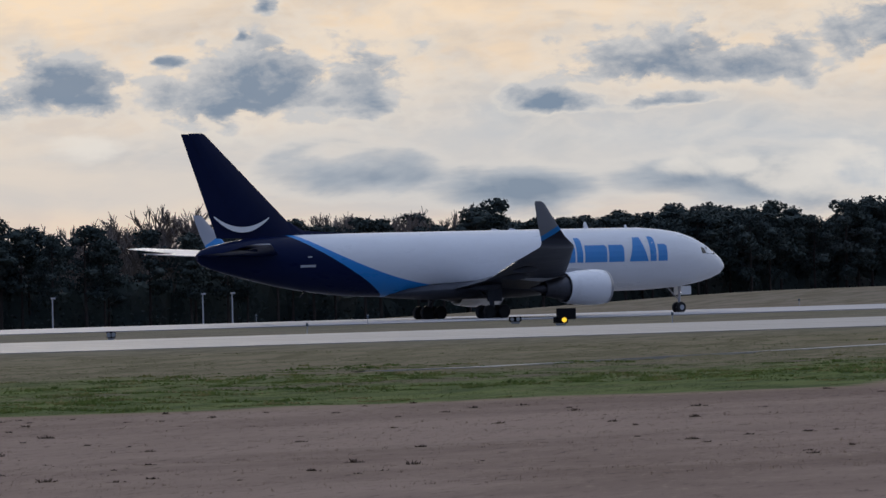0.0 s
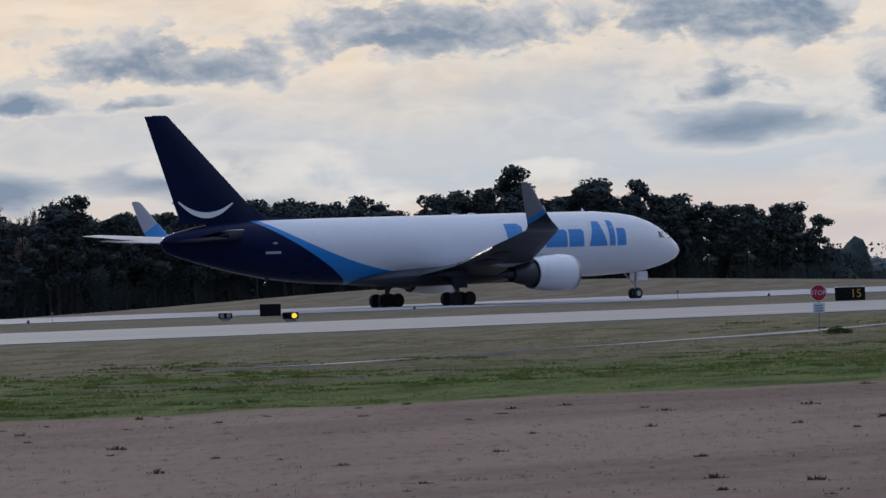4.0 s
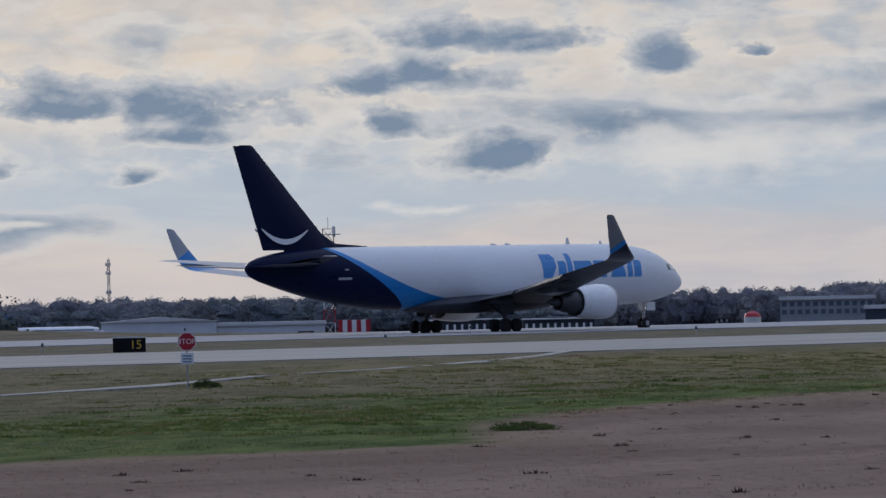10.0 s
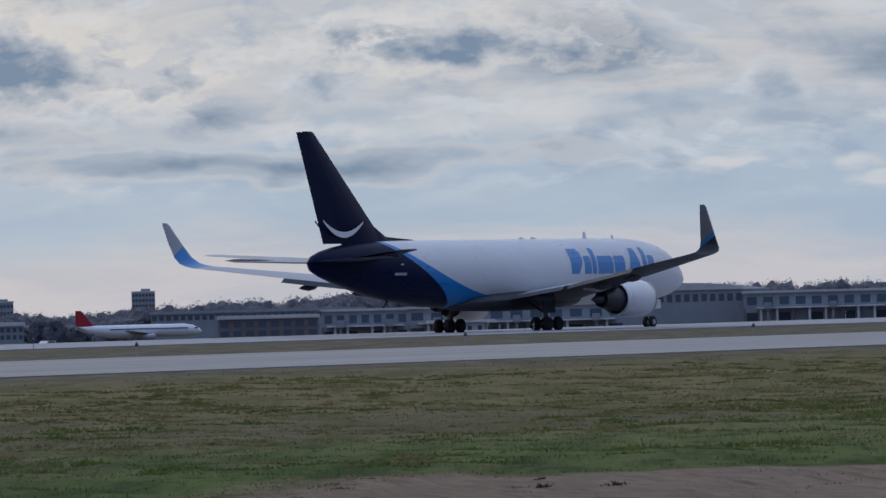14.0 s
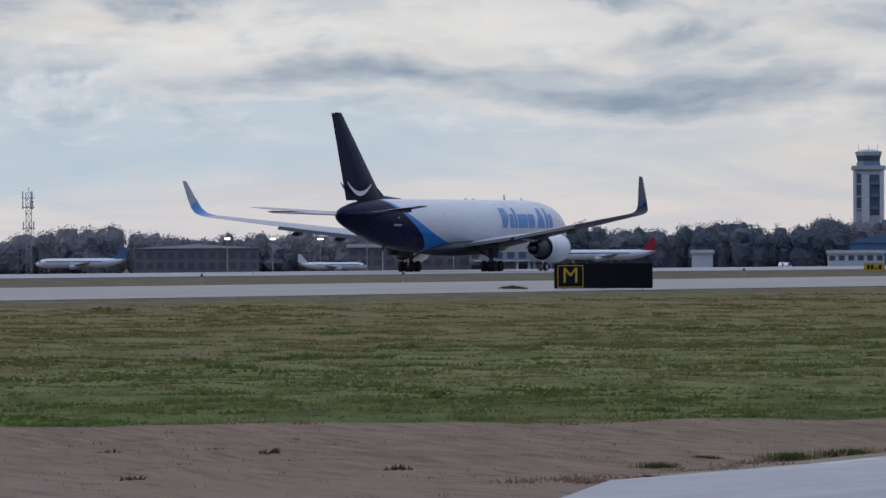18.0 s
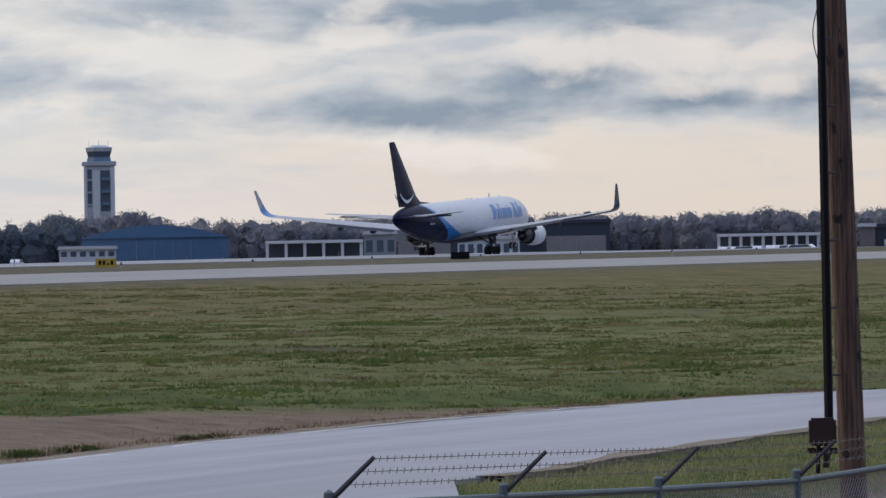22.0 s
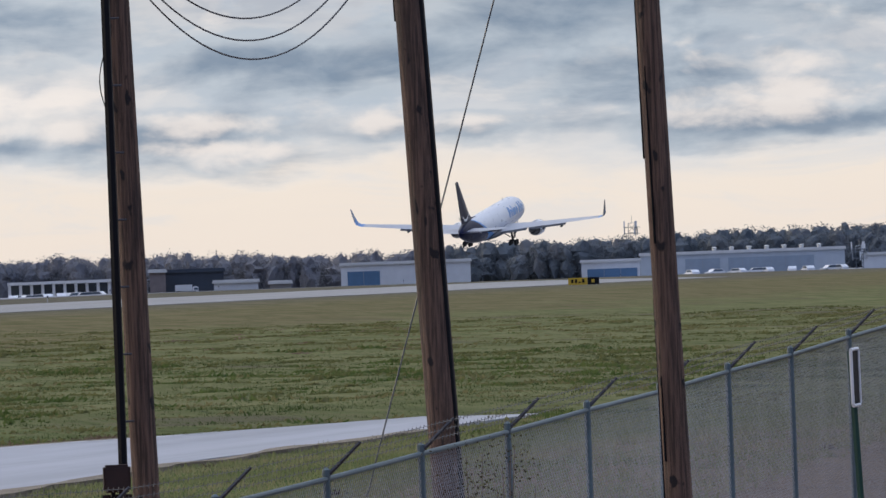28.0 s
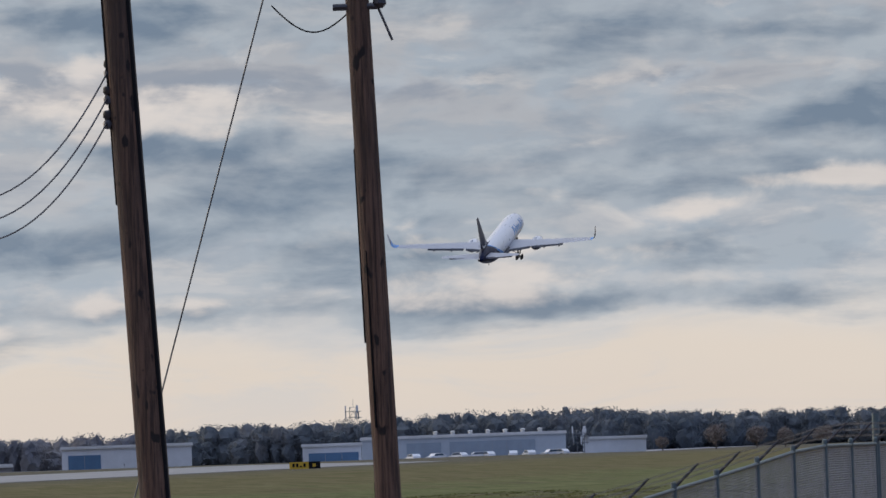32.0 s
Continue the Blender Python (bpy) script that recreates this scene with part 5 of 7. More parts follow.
def office(x, y, z, turn, w, h, floors, bays, label):
    ground_z = level(x, y) - 1
    tall = z + h - ground_z
    ob = empty("office_block", pose(x, y, ground_z, 0, 0, turn), label, "building")
    part("wall", box(w, w * 0.7, tall, (0, w * 0.35, 0)), CLAD_GREY, ob)
    part("roof", box(w * 1.02, w * 0.72, 0.5, (0, w * 0.35, tall + 0.004)), ROOF_PALE, ob)
    part("plant_room", box(w * 0.4, w * 0.3, h * 0.07, (w * 0.1, w * 0.35, tall + 0.5)), CLAD_GREY, ob)
    for f in range(floors):
        for b in range(bays):
            part("window", box(w / bays * 0.7, 0.1, h / floors * 0.45, (w * ((b + 0.5) / bays - 0.5), -0.04, tall - h * (f + 0.75) / floors)), PANE, ob)


def canopy(x, y, z, turn, w, h, label):
    ground_z = min(z, level(x, y)) - 0.4
    low = z - ground_z
    ob = empty("shed", pose(x, y, ground_z, 0, 0, turn), label, "shed")
    part("wall", box(w, 3, h + low - 0.3, (0, 2, 0)), CLAD_NAVY, ob)
    part("roof", box(w + 0.6, 5, 0.28, (0, 1.6, h + low - 0.28)), SIGN_WHITE, ob, "white roof edge")
    for i in range(10):
        part("bollard", box(0.5, 0.4, low + h * 0.35, (w * ((i + 0.5) / 10 - 0.5), -1.2, 0)), SIGN_WHITE, ob)


def striped_hut(x, y, z, turn, w, h, d):
    ground_z = min(z, level(x, y)) - 0.4
    low = z - ground_z
    ob = empty("striped_hut", pose(x, y, ground_z, 0, 0, turn), "red and white striped equipment hut", "hut")
    n = 7
    for i in range(n):
        part("panel", box(w / n, d, h + low, (w * ((i + 0.5) / n - 0.5), d / 2, 0)), SIGN_WHITE if i % 2 else SIGN_RED, ob)


def dome_hut(x, y, z, turn, w, h):
    ground_z = min(z, level(x, y)) - 0.3
    ob = empty("dome_hut", pose(x, y, ground_z, 0, 0, turn), "small red domed hut with a mast", "hut")
    part("drum", turned([(0, w / 2), (z - ground_z + h * 0.4, w / 2)], "z", 16), CLAD_WHITE, ob)
    part("dome", turned([(z - ground_z + h * 0.4, w / 2), (z - ground_z + h * 0.75, w * 0.4), (z - ground_z + h, w * 0.1)], "z", 16), SIGN_RED, ob, "red dome")
    part("mast", tube((w * 0.3, 0, z - ground_z + h * 0.6), (w * 0.3, 0, z - ground_z + h * 1.8), 0.06), GALV, ob)


def lattice_tower(x, y, z, turn, w, h, striped, label):
    ground_z = min(z, level(x, y)) - 0.3
    tall = z + h - ground_z
    ob = empty("lattice_tower", pose(x, y, ground_z, 0, 0, turn), label, "tower")
    s = w * 0.42
    bays = max(6, round(tall / (w * 1.1)))
    corners = [(-s, -s), (s, -s), (s, s), (-s, s)]
    for i in range(bays):
        a, b = tall * i / bays, tall * (i + 1) / bays
        bm = bmesh.new()
        for j in range(4):
            p, q = corners[j], corners[(j + 1) % 4]
            tube((*p, a), (*p, b), 0.09, None, 4, bm)
            tube((*p, a), (*q, b), 0.05, None, 4, bm)
            tube((*p, b), (*q, b), 0.05, None, 4, bm)
        part("lattice_bay", bm, (SIGN_RED if i % 2 else SIGN_WHITE) if striped else GALV, ob)
    for u in (0.97, 0.72) if striped else (0.96, 0.85, 0.6):
        for a in range(3):
            t = 2 * math.pi * a / 3 + u
            part("aerial", box(0.35, 0.2, min(2.2, w * 1.4), (math.cos(t) * w * 0.9, math.sin(t) * w * 0.9, tall * u - 1.0)), SIGN_WHITE, ob)
        part("platform", box(w * 1.9, w * 1.9, 0.15, (0, 0, tall * u - 0.6)), GALV, ob)
    part("spike", tube((0, 0, tall), (0, 0, tall + w * 0.9), 0.06), GALV, ob)


def water_tower(x, y, z, turn, w, h):
    ground_z = level(x, y) - 1
    ob = empty("water_tower", pose(x, y, ground_z, 0, 0, turn), "pale green water tower with a bulbous tank", "water tower")
    top = z + h - ground_z
    r = w / 2
    part("stem", turned([(0, r * 0.55), (3, r * 0.32), (top - r * 1.55, r * 0.26), (top - r * 1.3, r * 0.34)], "z", 24), TEAL, ob, "", True)
    part("tank", turned([(top - r * 1.35, r * 0.30), (top - r * 1.05, r * 0.62), (top - r * 0.75, r * 0.92), (top - r * 0.5, r), (top - r * 0.3, r * 0.93), (top - r * 0.1, r * 0.6), (top - 0.1, r * 0.12)], "z", 32), TEAL, ob, "", True)
    part("hatch", turned([(top - 0.2, 0.5), (top + 0.5, 0.5)], "z", 10), GALV, ob)
    for i in range(12):
        a = i * math.pi / 6
        part("rail_post", tube((0.9 * math.cos(a), 0.9 * math.sin(a), top - 0.3), (0.9 * math.cos(a), 0.9 * math.sin(a), top + 0.5), 0.05, None, 4), GALV, ob)


def chapel(x, y, z, turn, w, h):
    ground_z = min(z, level(x, y)) - 0.3
    low = z - ground_z
    ob = empty("spired_pavilion", pose(x, y, ground_z, 0, 0, turn), "white pavilion with a tall pointed spire", "building")
    part("wall", box(w * 0.7, 8, low + h * 0.75, (0, 4, 0)), CLAD_WHITE, ob)
    part("roof", box(w, 10, 0.35, (0, 4, low + h * 0.78)), SIGN_WHITE, ob, "wide white roof")
    part("spire_base", turned([(low + h * 0.8, w * 0.12), (low + h * 2.2, w * 0.055)], "z", 8), SIGN_WHITE, ob)
    part("spire", turned([(low + h * 2.2, w * 0.05), (low + h * 2.9, w * 0.03), (low + h * 2.95, w * 0.005)], "z", 8), SIGN_WHITE, ob)
    for i in range(7):
        part("window", box(w * 0.06, 0.08, h * 0.3, (w * (i / 7 - 0.3), -0.05, low + h * 0.25)), PANE, ob)


def control_tower(x, y, z, turn, w, h):
    ground_z = level(x, y) - 0.5
    top = z + h - ground_z
    ob = empty("control_tower", pose(x, y, ground_z, 0, 0, turn), "pale concrete control tower with a glazed cab", "control tower")
    k = h / 202.0
    s = w * 0.94
    part("shaft", box(s, s, top - 36 * k, (0, s / 2, 0), 0.25), TOWER_STONE, ob)
    part("centre_panel", box(s * 0.25, 0.7, top - 44 * k, (-s * 0.10, -0.2, 0), 0.06), PANEL_WHITE, ob, "white central panel")
    part("edge_rib", box(s * 0.10, 0.5, top - 37 * k, (-s * 0.45, -0.1, 0), 0.06), PANEL_WHITE, ob)
    part("edge_rib", box(s * 0.14, 0.5, top - 37 * k, (s * 0.43, -0.1, 0), 0.06), PANEL_WHITE, ob)
    part("side_glass", box(s * 0.14, 0.16, 66 * k, (-s * 0.31, -0.05, top - 108 * k)), PANE, ob)
    part("side_glass", box(s * 0.30, 0.16, 72 * k, (s * 0.19, -0.05, top - 116 * k)), PANE, ob)
    for i in range(3):
        part("balcony", box(s * (0.30 - 0.03 * i), 0.9, 6 * k, (s * 0.20, -0.35, top - (62 + 22 * i) * k), 0.05), PANE_BLUE, ob)
        part("sill", box(s * 0.16, 0.4, 3 * k, (-s * 0.31, -0.15, top - (62 + 22 * i) * k), 0.04), TOWER_STONE, ob)
    part("collar", box(w * 1.05, w * 1.05, 8 * k, (0, s / 2, top - 36 * k), 0.2), TOWER_STONE, ob)
    ring = lambda r, zz: [(r * math.cos(math.pi / 4 * i + math.pi / 8), s / 2 + r * math.sin(math.pi / 4 * i + math.pi / 8), zz) for i in range(8)]
    part("cab_base", loft([ring(w * 0.40, top - 28 * k), ring(w * 0.37, top - 20 * k)]), PANE_BLUE, ob)
    part("cab_glass", loft([ring(w * 0.36, top - 20 * k), ring(w * 0.41, top - 10 * k)]), PANE, ob, "slanted cab glazing")
    part("cab_fascia", loft([ring(w * 0.42, top - 10 * k), ring(w * 0.44, top - 3 * k)]), TOWER_STONE, ob)
    part("cab_roof", loft([ring(w * 0.40, top - 3 * k), ring(w * 0.20, top + 1 * k)]), TOWER_STONE, ob)
    for a in (-0.3, 0.0, 0.28):
        part("aerial", tube((w * a, s / 2, top - 3 * k), (w * a, s / 2, top + 10 * k), 0.08, 0.04, 5), GALV, ob)


def flood_light(x, y, z):
    g = level(x, y)
    ob = empty("flood_light", pose(x, y, g), "tall apron flood light, lit", "flood light", "apron flood lights")
    part("mast", tube((0, 0, -0.3), (0, 0, z - g), 0.14, 0.09, 8), GALV, ob)
    part("lamp_head", box(1.5, 0.5, 0.5, (0, 0, z - g - 0.3), 0.08), GALV, ob)
    part("lens", box(1.2, 0.1, 0.32, (0, -0.31, z - g - 0.2)), LAMP_WHITE, ob, "glowing white lenses", at=pose(0, 0, 0, 0, 0, 0))
    ob.matrix_basis = pose(x, y, g, 0, 0, math.degrees(math.atan2(y, x)) - 90)


def jet(x, y, z, turn, w, h, label, tail, way):
    """A parked airliner seen from the side; way 1: nose to the right."""
    g = min(z, level(x, y))
    ob = empty("parked_jet", pose(x, y, g, 0, 0, turn if way > 0 else turn + 180), label, "airplane")
    r = w * 0.052
    zc = z - g + max(h * 0.45, r * 1.7)
    part("fuselage", loft([[(w * (u - 0.5), r * s * math.sin(a), zc + r * (lift + s * math.cos(a))) for a in [2 * math.pi * i / 16 for i in range(16)]] for u, s, lift in
                          ((0, .1, .6), (.06, .45, .42), (.16, .8, .18), (.28, 1, 0), (.86, 1, 0), (.93, .82, -.06), (.98, .45, -.2), (1, .06, -.25))]), WHITE_PAINT, ob, "", True)
    part("tail_fin", prism([(-w * .5, zc + r), (-w * .40, zc + r * .8), (-w * .36, zc + r), (-w * .455, zc + r + w * .12), (-w * .50, zc + r + w * .12)], -0.12, 0.12), tail, ob, "coloured tail fin")
    part("window_row", box(w * 0.62, r * 2.02, r * 0.16, (w * 0.08, 0, zc + r * 0.25)), PANE, ob)
    part("cockpit_window", box(r * 0.5, r * 1.3, r * 0.22, (w * 0.455, 0, zc + r * 0.2)), PANE, ob)
    for s in (-1, 1):
        part("wing", loft([[(w * .12, s * r, zc - r * .5), (-w * .06, s * r, zc - r * .5), (-w * .02, s * r, zc - r * .3)], [(-w * .06, s * w * .42, zc + r * .1), (-w * .11, s * w * .42, zc + r * .1), (-w * .09, s * w * .42, zc + r * .2)]]), LIGHT_GREY, ob)
        part("tailplane", loft([[(-w * .42, s * r * .3, zc + r * .5), (-w * .49, s * r * .3, zc + r * .5), (-w * .45, s * r * .3, zc + r * .6)], [(-w * .47, s * w * .15, zc + r * .7), (-w * .50, s * w * .15, zc + r * .7), (-w * .49, s * w * .15, zc + r * .78)]]), LIGHT_GREY, ob)
        part("engine", turned([(w * .02, r * .4), (w * .10, r * .5), (w * .13, r * .45)], "x", 12), LIGHT_GREY, ob, at=Matrix.Translation((0, s * w * .15, zc - r * .9)))
        part("main_wheel", turned([(-.25, r * .4), (.25, r * .4)], "y", 12), RUBBER, ob, at=Matrix.Translation((-w * .04, s * w * .06, r * .4)))
    part("nose_wheel", turned([(-.2, r * .3), (.2, r * .3)], "y", 12), RUBBER, ob, at=Matrix.Translation((w * .36, 0, r * .3)))
    for px, py in ((w * .36, 0), (-w * .04, w * .06), (-w * .04, -w * .06)):
        part("gear_leg", tube((px, py, r * .3), (px, py * .8, zc - r * .6), r * .1, None, 6), GALV, ob)


CARS = []


def car(x, y, z, turn):
    """A small parked car or van, built once and then copied."""
    z = level(x, y)
    if CARS:
        copy_thing(CARS[0], pose(x, y, z, 0, 0, turn))
        return
    ob = empty("parked_car", pose(x, y, z, 0, 0, turn), "white car parked on the apron", "car", "cars on the apron")
    part("body", prism([(-2.2, .35), (2.2, .35), (2.25, .8), (1.3, .95), (.7, 1.5), (-1.4, 1.55), (-2.15, 1.0)], -0.9, 0.9), WHITE_PAINT, ob)
    part("windows", prism([(1.1, .98), (.6, 1.42), (-1.3, 1.46), (-1.8, 1.02)], -0.91, 0.91), PANE, ob)
    for dx in (-1.35, 1.4):
        for dy in (-0.85, 0.85):
            part("wheel", turned([(-.1, .32), (.1, .32)], "y", 14), RUBBER, ob, at=Matrix.Translation((dx, dy, .32)))
    CARS.append(ob)


def truck_box(x, y, z, turn, w, h, label):
    g = level(x, y)
    ob = empty("box_truck", pose(x, y, g, 0, 0, turn), label, "truck")
    part("cargo_box", box(w * 0.72, 2.3, z - g + h - 0.9, (-w * 0.12, 1.2, 0.9), 0.05), CLAD_WHITE, ob)
    part("cab", box(w * 0.24, 2.1, (z - g + h) * 0.6, (w * 0.37, 1.2, 0.5), 0.15), WHITE_PAINT, ob)
    part("windscreen", box(w * 0.16, 2.14, (z - g + h) * 0.2, (w * 0.39, 1.2, (z - g + h) * 0.5)), PANE, ob)
    for dx in (-0.33, 0.33):
        for dy in (0.2, 2.2):
            part("wheel", turned([(-.15, .48), (.15, .48)], "y", 14), RUBBER, ob, at=Matrix.Translation((w * dx, dy, .48)))


# ---- signs and lights on the airfield ----
def letters(text, size, mat, parent, at, name="lettering"):
    cu = bpy.data.curves.new(name, "FONT")
    cu.body, cu.size, cu.extrude, cu.align_x, cu.align_y = text, size, 0.006, "CENTER", "CENTER"
    tmp = bpy.data.objects.new(name, cu)
    scene.collection.objects.link(tmp)
    me = bpy.data.meshes.new_from_object(tmp.evaluated_get(bpy.context.evaluated_depsgraph_get()))
    bpy.data.objects.remove(tmp)
    me.materials.clear()
    me.materials.append(mat)
    ob = new(name, me)
    ob.parent = parent
    ob.matrix_basis = at @ pose(0, 0, 0, 90, 0, 0)
    return ob


def sign_box(x, y, turn, w, h, text):
    z = level(x, y)
    what = {"M": "black taxiway sign with a yellow framed letter", "15": "black runway sign with yellow numerals", "": "black taxiway sign seen from behind"}[text]
    ob = empty("taxiway_sign", pose(x, y, z, 0, 0, turn), what, "sign", "taxiway signs")
    part("panel", box(w, 0.3, h * 0.92, (0, 0.15, h * 0.08), 0.02), BLACK, ob)
    for u in (-0.4, 0.0, 0.4):
        part("leg", box(0.07, 0.07, h * 0.1, (w * u, 0.15, -0.02)), GALV, ob)
    if text == "M":
        cx, s = -w * 0.335, h * 0.84
        for dx, dz, sx, sz in ((0, .06, s * 1.1, .05), (0, s - .02, s * 1.1, .05)):
            part("frame_bar", box(sx, 0.02, sz, (cx, -0.012, h * 0.08 + dz)), SIGN_YELLOW, ob)
        for dx in (-0.55, 0.55):
            part("frame_bar", box(.05, 0.02, s, (cx + dx * s, -0.012, h * 0.1)), SIGN_YELLOW, ob)
        letters(text, h * 0.8, SIGN_YELLOW, ob, Matrix.Translation((cx, -0.012, h * 0.54)))
    elif text:
        letters(text, h * 0.8, SIGN_YELLOW, ob, Matrix.Translation((w * 0.2, -0.012, h * 0.54)))
        part("top_edge", box(w, 0.31, 0.06, (0, 0.15, h * 1.0)), SIGN_WHITE, ob)


def yellow_sign(x, y, turn, w, h, dark_end):
    z = level(x, y)
    ob = empty("yellow_sign", pose(x, y, z, 0, 0, turn), "yellow taxiway sign with black marks", "sign", "taxiway signs")
    share = 0.62 if dark_end else 1.0
    part("panel", box(w * share, 0.28, h * 0.9, (-w * (1 - share) / 2, 0.14, h * 0.1), 0.02), SIGN_YELLOW, ob)
    if dark_end:
        part("dark_panel", box(w * 0.375, 0.28, h * 0.9, (w * 0.31, 0.14, h * 0.1), 0.02), BLACK, ob)
        part("mark_bar", box(w * 0.1, 0.02, h * 0.4, (w * 0.3, -0.012, h * 0.35)), SIGN_YELLOW, ob)
    for i in range(4):
        part("mark_bar", box(w * share * 0.12, 0.02, h * (0.45 if i != 2 else 0.15), (w * share * (i - 1.5) * 0.19 - w * (1 - share) / 2, -0.012, h * 0.35)), BLACK, ob)
    for u in (-0.4, 0.4):
        part("leg", box(0.07, 0.07, h * 0.12, (w * u, 0.14, -0.02)), GALV, ob)


def stop_sign(x, y, turn, w, h):
    z = level(x, y)
    ob = empty("stop_sign", pose(x, y, z, 0, 0, turn), "red octagonal stop sign on a post with a small plate", "sign")
    part("post", box(0.06, 0.06, h + 0.1, (0, 0.05, -0.1)), GALV, ob)
    r = w / 2 / math.cos(math.pi / 8)
    octo = lambda s, d0, d1: loft([[(s * math.cos(math.pi / 4 * i + math.pi / 8), d, h - w / 2 + s * math.sin(math.pi / 4 * i + math.pi / 8)) for i in range(8)] for d in (d0, d1)])
    part("rim", octo(r, 0.0, 0.015), SIGN_WHITE, ob)
    face = part("face", octo(r * 0.93, -0.004, -0.001), SIGN_RED, ob, "red face")
    letters("STOP", w * 0.40, SIGN_WHITE, face, Matrix.Translation((0, -0.008, h - w / 2)))
    plate = part("plate", box(w * 0.72, 0.02, w * 0.62, (0, 0.0, h - w * 1.75), 0.005), SIGN_WHITE, ob, "small white plate")
    for i in range(3):
        part("text_bar", box(w * 0.5, 0.006, w * 0.07, (0, -0.014, h - w * 1.65 + i * w * 0.16)), CLAD_BLUE, plate)


def guard_light(x, y, turn, w, h, lit):
    z = level(x, y)
    ob = empty("guard_light", pose(x, y, z, 0, 0, turn), "twin-lamp runway guard light, amber lamp lit" if lit else "low black twin-lamp runway guard light", "airfield light", "runway guard lights")
    part("base", box(w * 0.7, 0.25, h * 0.3, (0, 0, -0.02)), GALV, ob)
    part("housing", box(w, 0.22, h * 0.72, (0, 0, h * 0.28), 0.03), BLACK, ob)
    for s in (-1, 1):
        at = Matrix.Translation((s * w * 0.24, -0.12, h * 0.64))
        part("lens", turned([(0.02, h * 0.29), (-0.03, h * 0.27), (-0.05, h * 0.1)], "y", 16), LAMP_AMBER if lit and s > 0 else SIGN_WHITE if not lit else BLACK, ob, "", True, at)
        part("visor", turned([(0.0, h * 0.31), (-0.16, h * 0.33)], "y", 16, caps=False), BLACK, ob, "", True, at)


def lamp_post(x, y, h):
    z = level(x, y)
    ob = empty("light_post", pose(x, y, z), "thin pale approach light post", "light post", "posts before the wood")
    part("post", tube((0, 0, -0.2), (0, 0, h), 0.10, 0.07, 8), LIGHT_GREY, ob)
    part("head", box(0.5, 0.3, 0.2, (0.1, 0, h), 0.03), LIGHT_GREY, ob)


def edge_lights():
    first = None
    for y, x0, gap, n in ((205.5, 40, 30, 24), (272.5, 60, 60, 22), (334.5, 90, 60, 18)):
        for i in range(n):
            x = x0 + gap * i
            m = pose(x, y, level(x, y))
            if first is None:
                first = empty("edge_light", m, "small pavement edge light on a thin stem", "edge light", "pavement edge lights")
                part("stem", tube((0, 0, -0.05), (0, 0, 0.55), 0.03, None, 6), LIGHT_GREY, first)
                part("globe", turned([(.55, .06), (.62, .1), (.72, .08), (.78, .02)], "z", 10), PANE, first, "", True)
            else:
                copy_thing(first, m)


edge_lights()


# ---- poles, wires, fence ----
def pole_paint():
    m = bpy.data.materials.new("weathered_pole")
    m.use_nodes = True
    k = Nodes(m.node_tree)
    b = k.add("ShaderNodeBsdfPrincipled")
    out = k.add("ShaderNodeOutputMaterial")
    k.put(out.inputs[0], b.outputs[0])
    place = k.add("ShaderNodeTexCoord").outputs["Object"]
    x, y, z = k.split(place)[:]
    grain = k.noise(k.vec(k.math("MULTIPLY", x, 38.0), k.math("MULTIPLY", y, 38.0), k.math("MULTIPLY", z, 1.6)), 1.0, 7.0, 0.7)
    stain = k.noise(k.vec(k.math("MULTIPLY", x, 3.0), k.math("MULTIPLY", y, 3.0), k.math("MULTIPLY", z, 0.5)), 1.0, 4.0, 0.6)
    knot = k.noise(k.vec(k.math("MULTIPLY", x, 9.0), k.math("MULTIPLY", y, 9.0), k.math("MULTIPLY", z, 5.0)), 1.0, 2.0, 0.4)
    col = k.mix(k.ramp(grain, 0.35, 0.65), (0.045, 0.027, 0.019), (0.185, 0.108, 0.072))
    col = k.mix(k.ramp(stain, 0.48, 0.68, 0.0, 0.7), col, (0.055, 0.038, 0.030))
    col = k.mix(k.ramp(knot, 0.64, 0.70), col, (0.018, 0.013, 0.011))
    k.put(b.inputs["Base Color"], col)
    b.inputs["Roughness"].default_value = 0.85
    n = k.add("ShaderNodeBump")
    n.inputs["Strength"].default_value, n.inputs["Distance"].default_value = 0.9, 0.03
    k.put(n.inputs["Height"], grain)
    k.put(b.inputs["Normal"], n.outputs[0])
    return m


POLE_WOOD = pole_paint()


def pole(foot, top, r):
    f, t = Vector(foot), Vector(top)
    rnd = random.Random(round(foot[0] * 10))
    bm = bmesh.new()
    rings, n = 26, 18
    side = (t - f).to_track_quat("Z", "Y").to_matrix()
    skin = []
    for i in range(rings + 1):
        u = i / rings
        rr = r * (1.12 - 0.2 * u)
        skin.append([tuple(side @ Vector((rr * (1 + 0.035 * rnd.uniform(-1, 1)) * math.cos(2 * math.pi * j / n), rr * math.sin(2 * math.pi * j / n), (t - f).length * u))) for j in range(n)])
    loft(skin, bm)
    ob = part("utility_pole", bm, POLE_WOOD, None, "", True, Matrix.Translation(f))
    tagged(ob, "weathered brown wooden utility pole, slightly leaning", "utility pole", "utility poles")
    # drying cracks
    for i in range(5):
        a = rnd.uniform(3.4, 6.0)
        u = rnd.uniform(0.15, 0.75)
        ln = rnd.uniform(0.08, 0.2)
        p = side @ Vector((r * 1.02 * (1.12 - 0.2 * u) * math.cos(a), r * 1.02 * (1.12 - 0.2 * u) * math.sin(a), (t - f).length * u))
        q = side @ Vector((r * 1.02 * (1.12 - 0.2 * (u + ln)) * math.cos(a + 0.05), r * 1.02 * (1.12 - 0.2 * (u + ln)) * math.sin(a + 0.05), (t - f).length * (u + ln)))
        part("crack", tube(p, q, 0.012, 0.006, 5), BLACK, ob)
    return ob


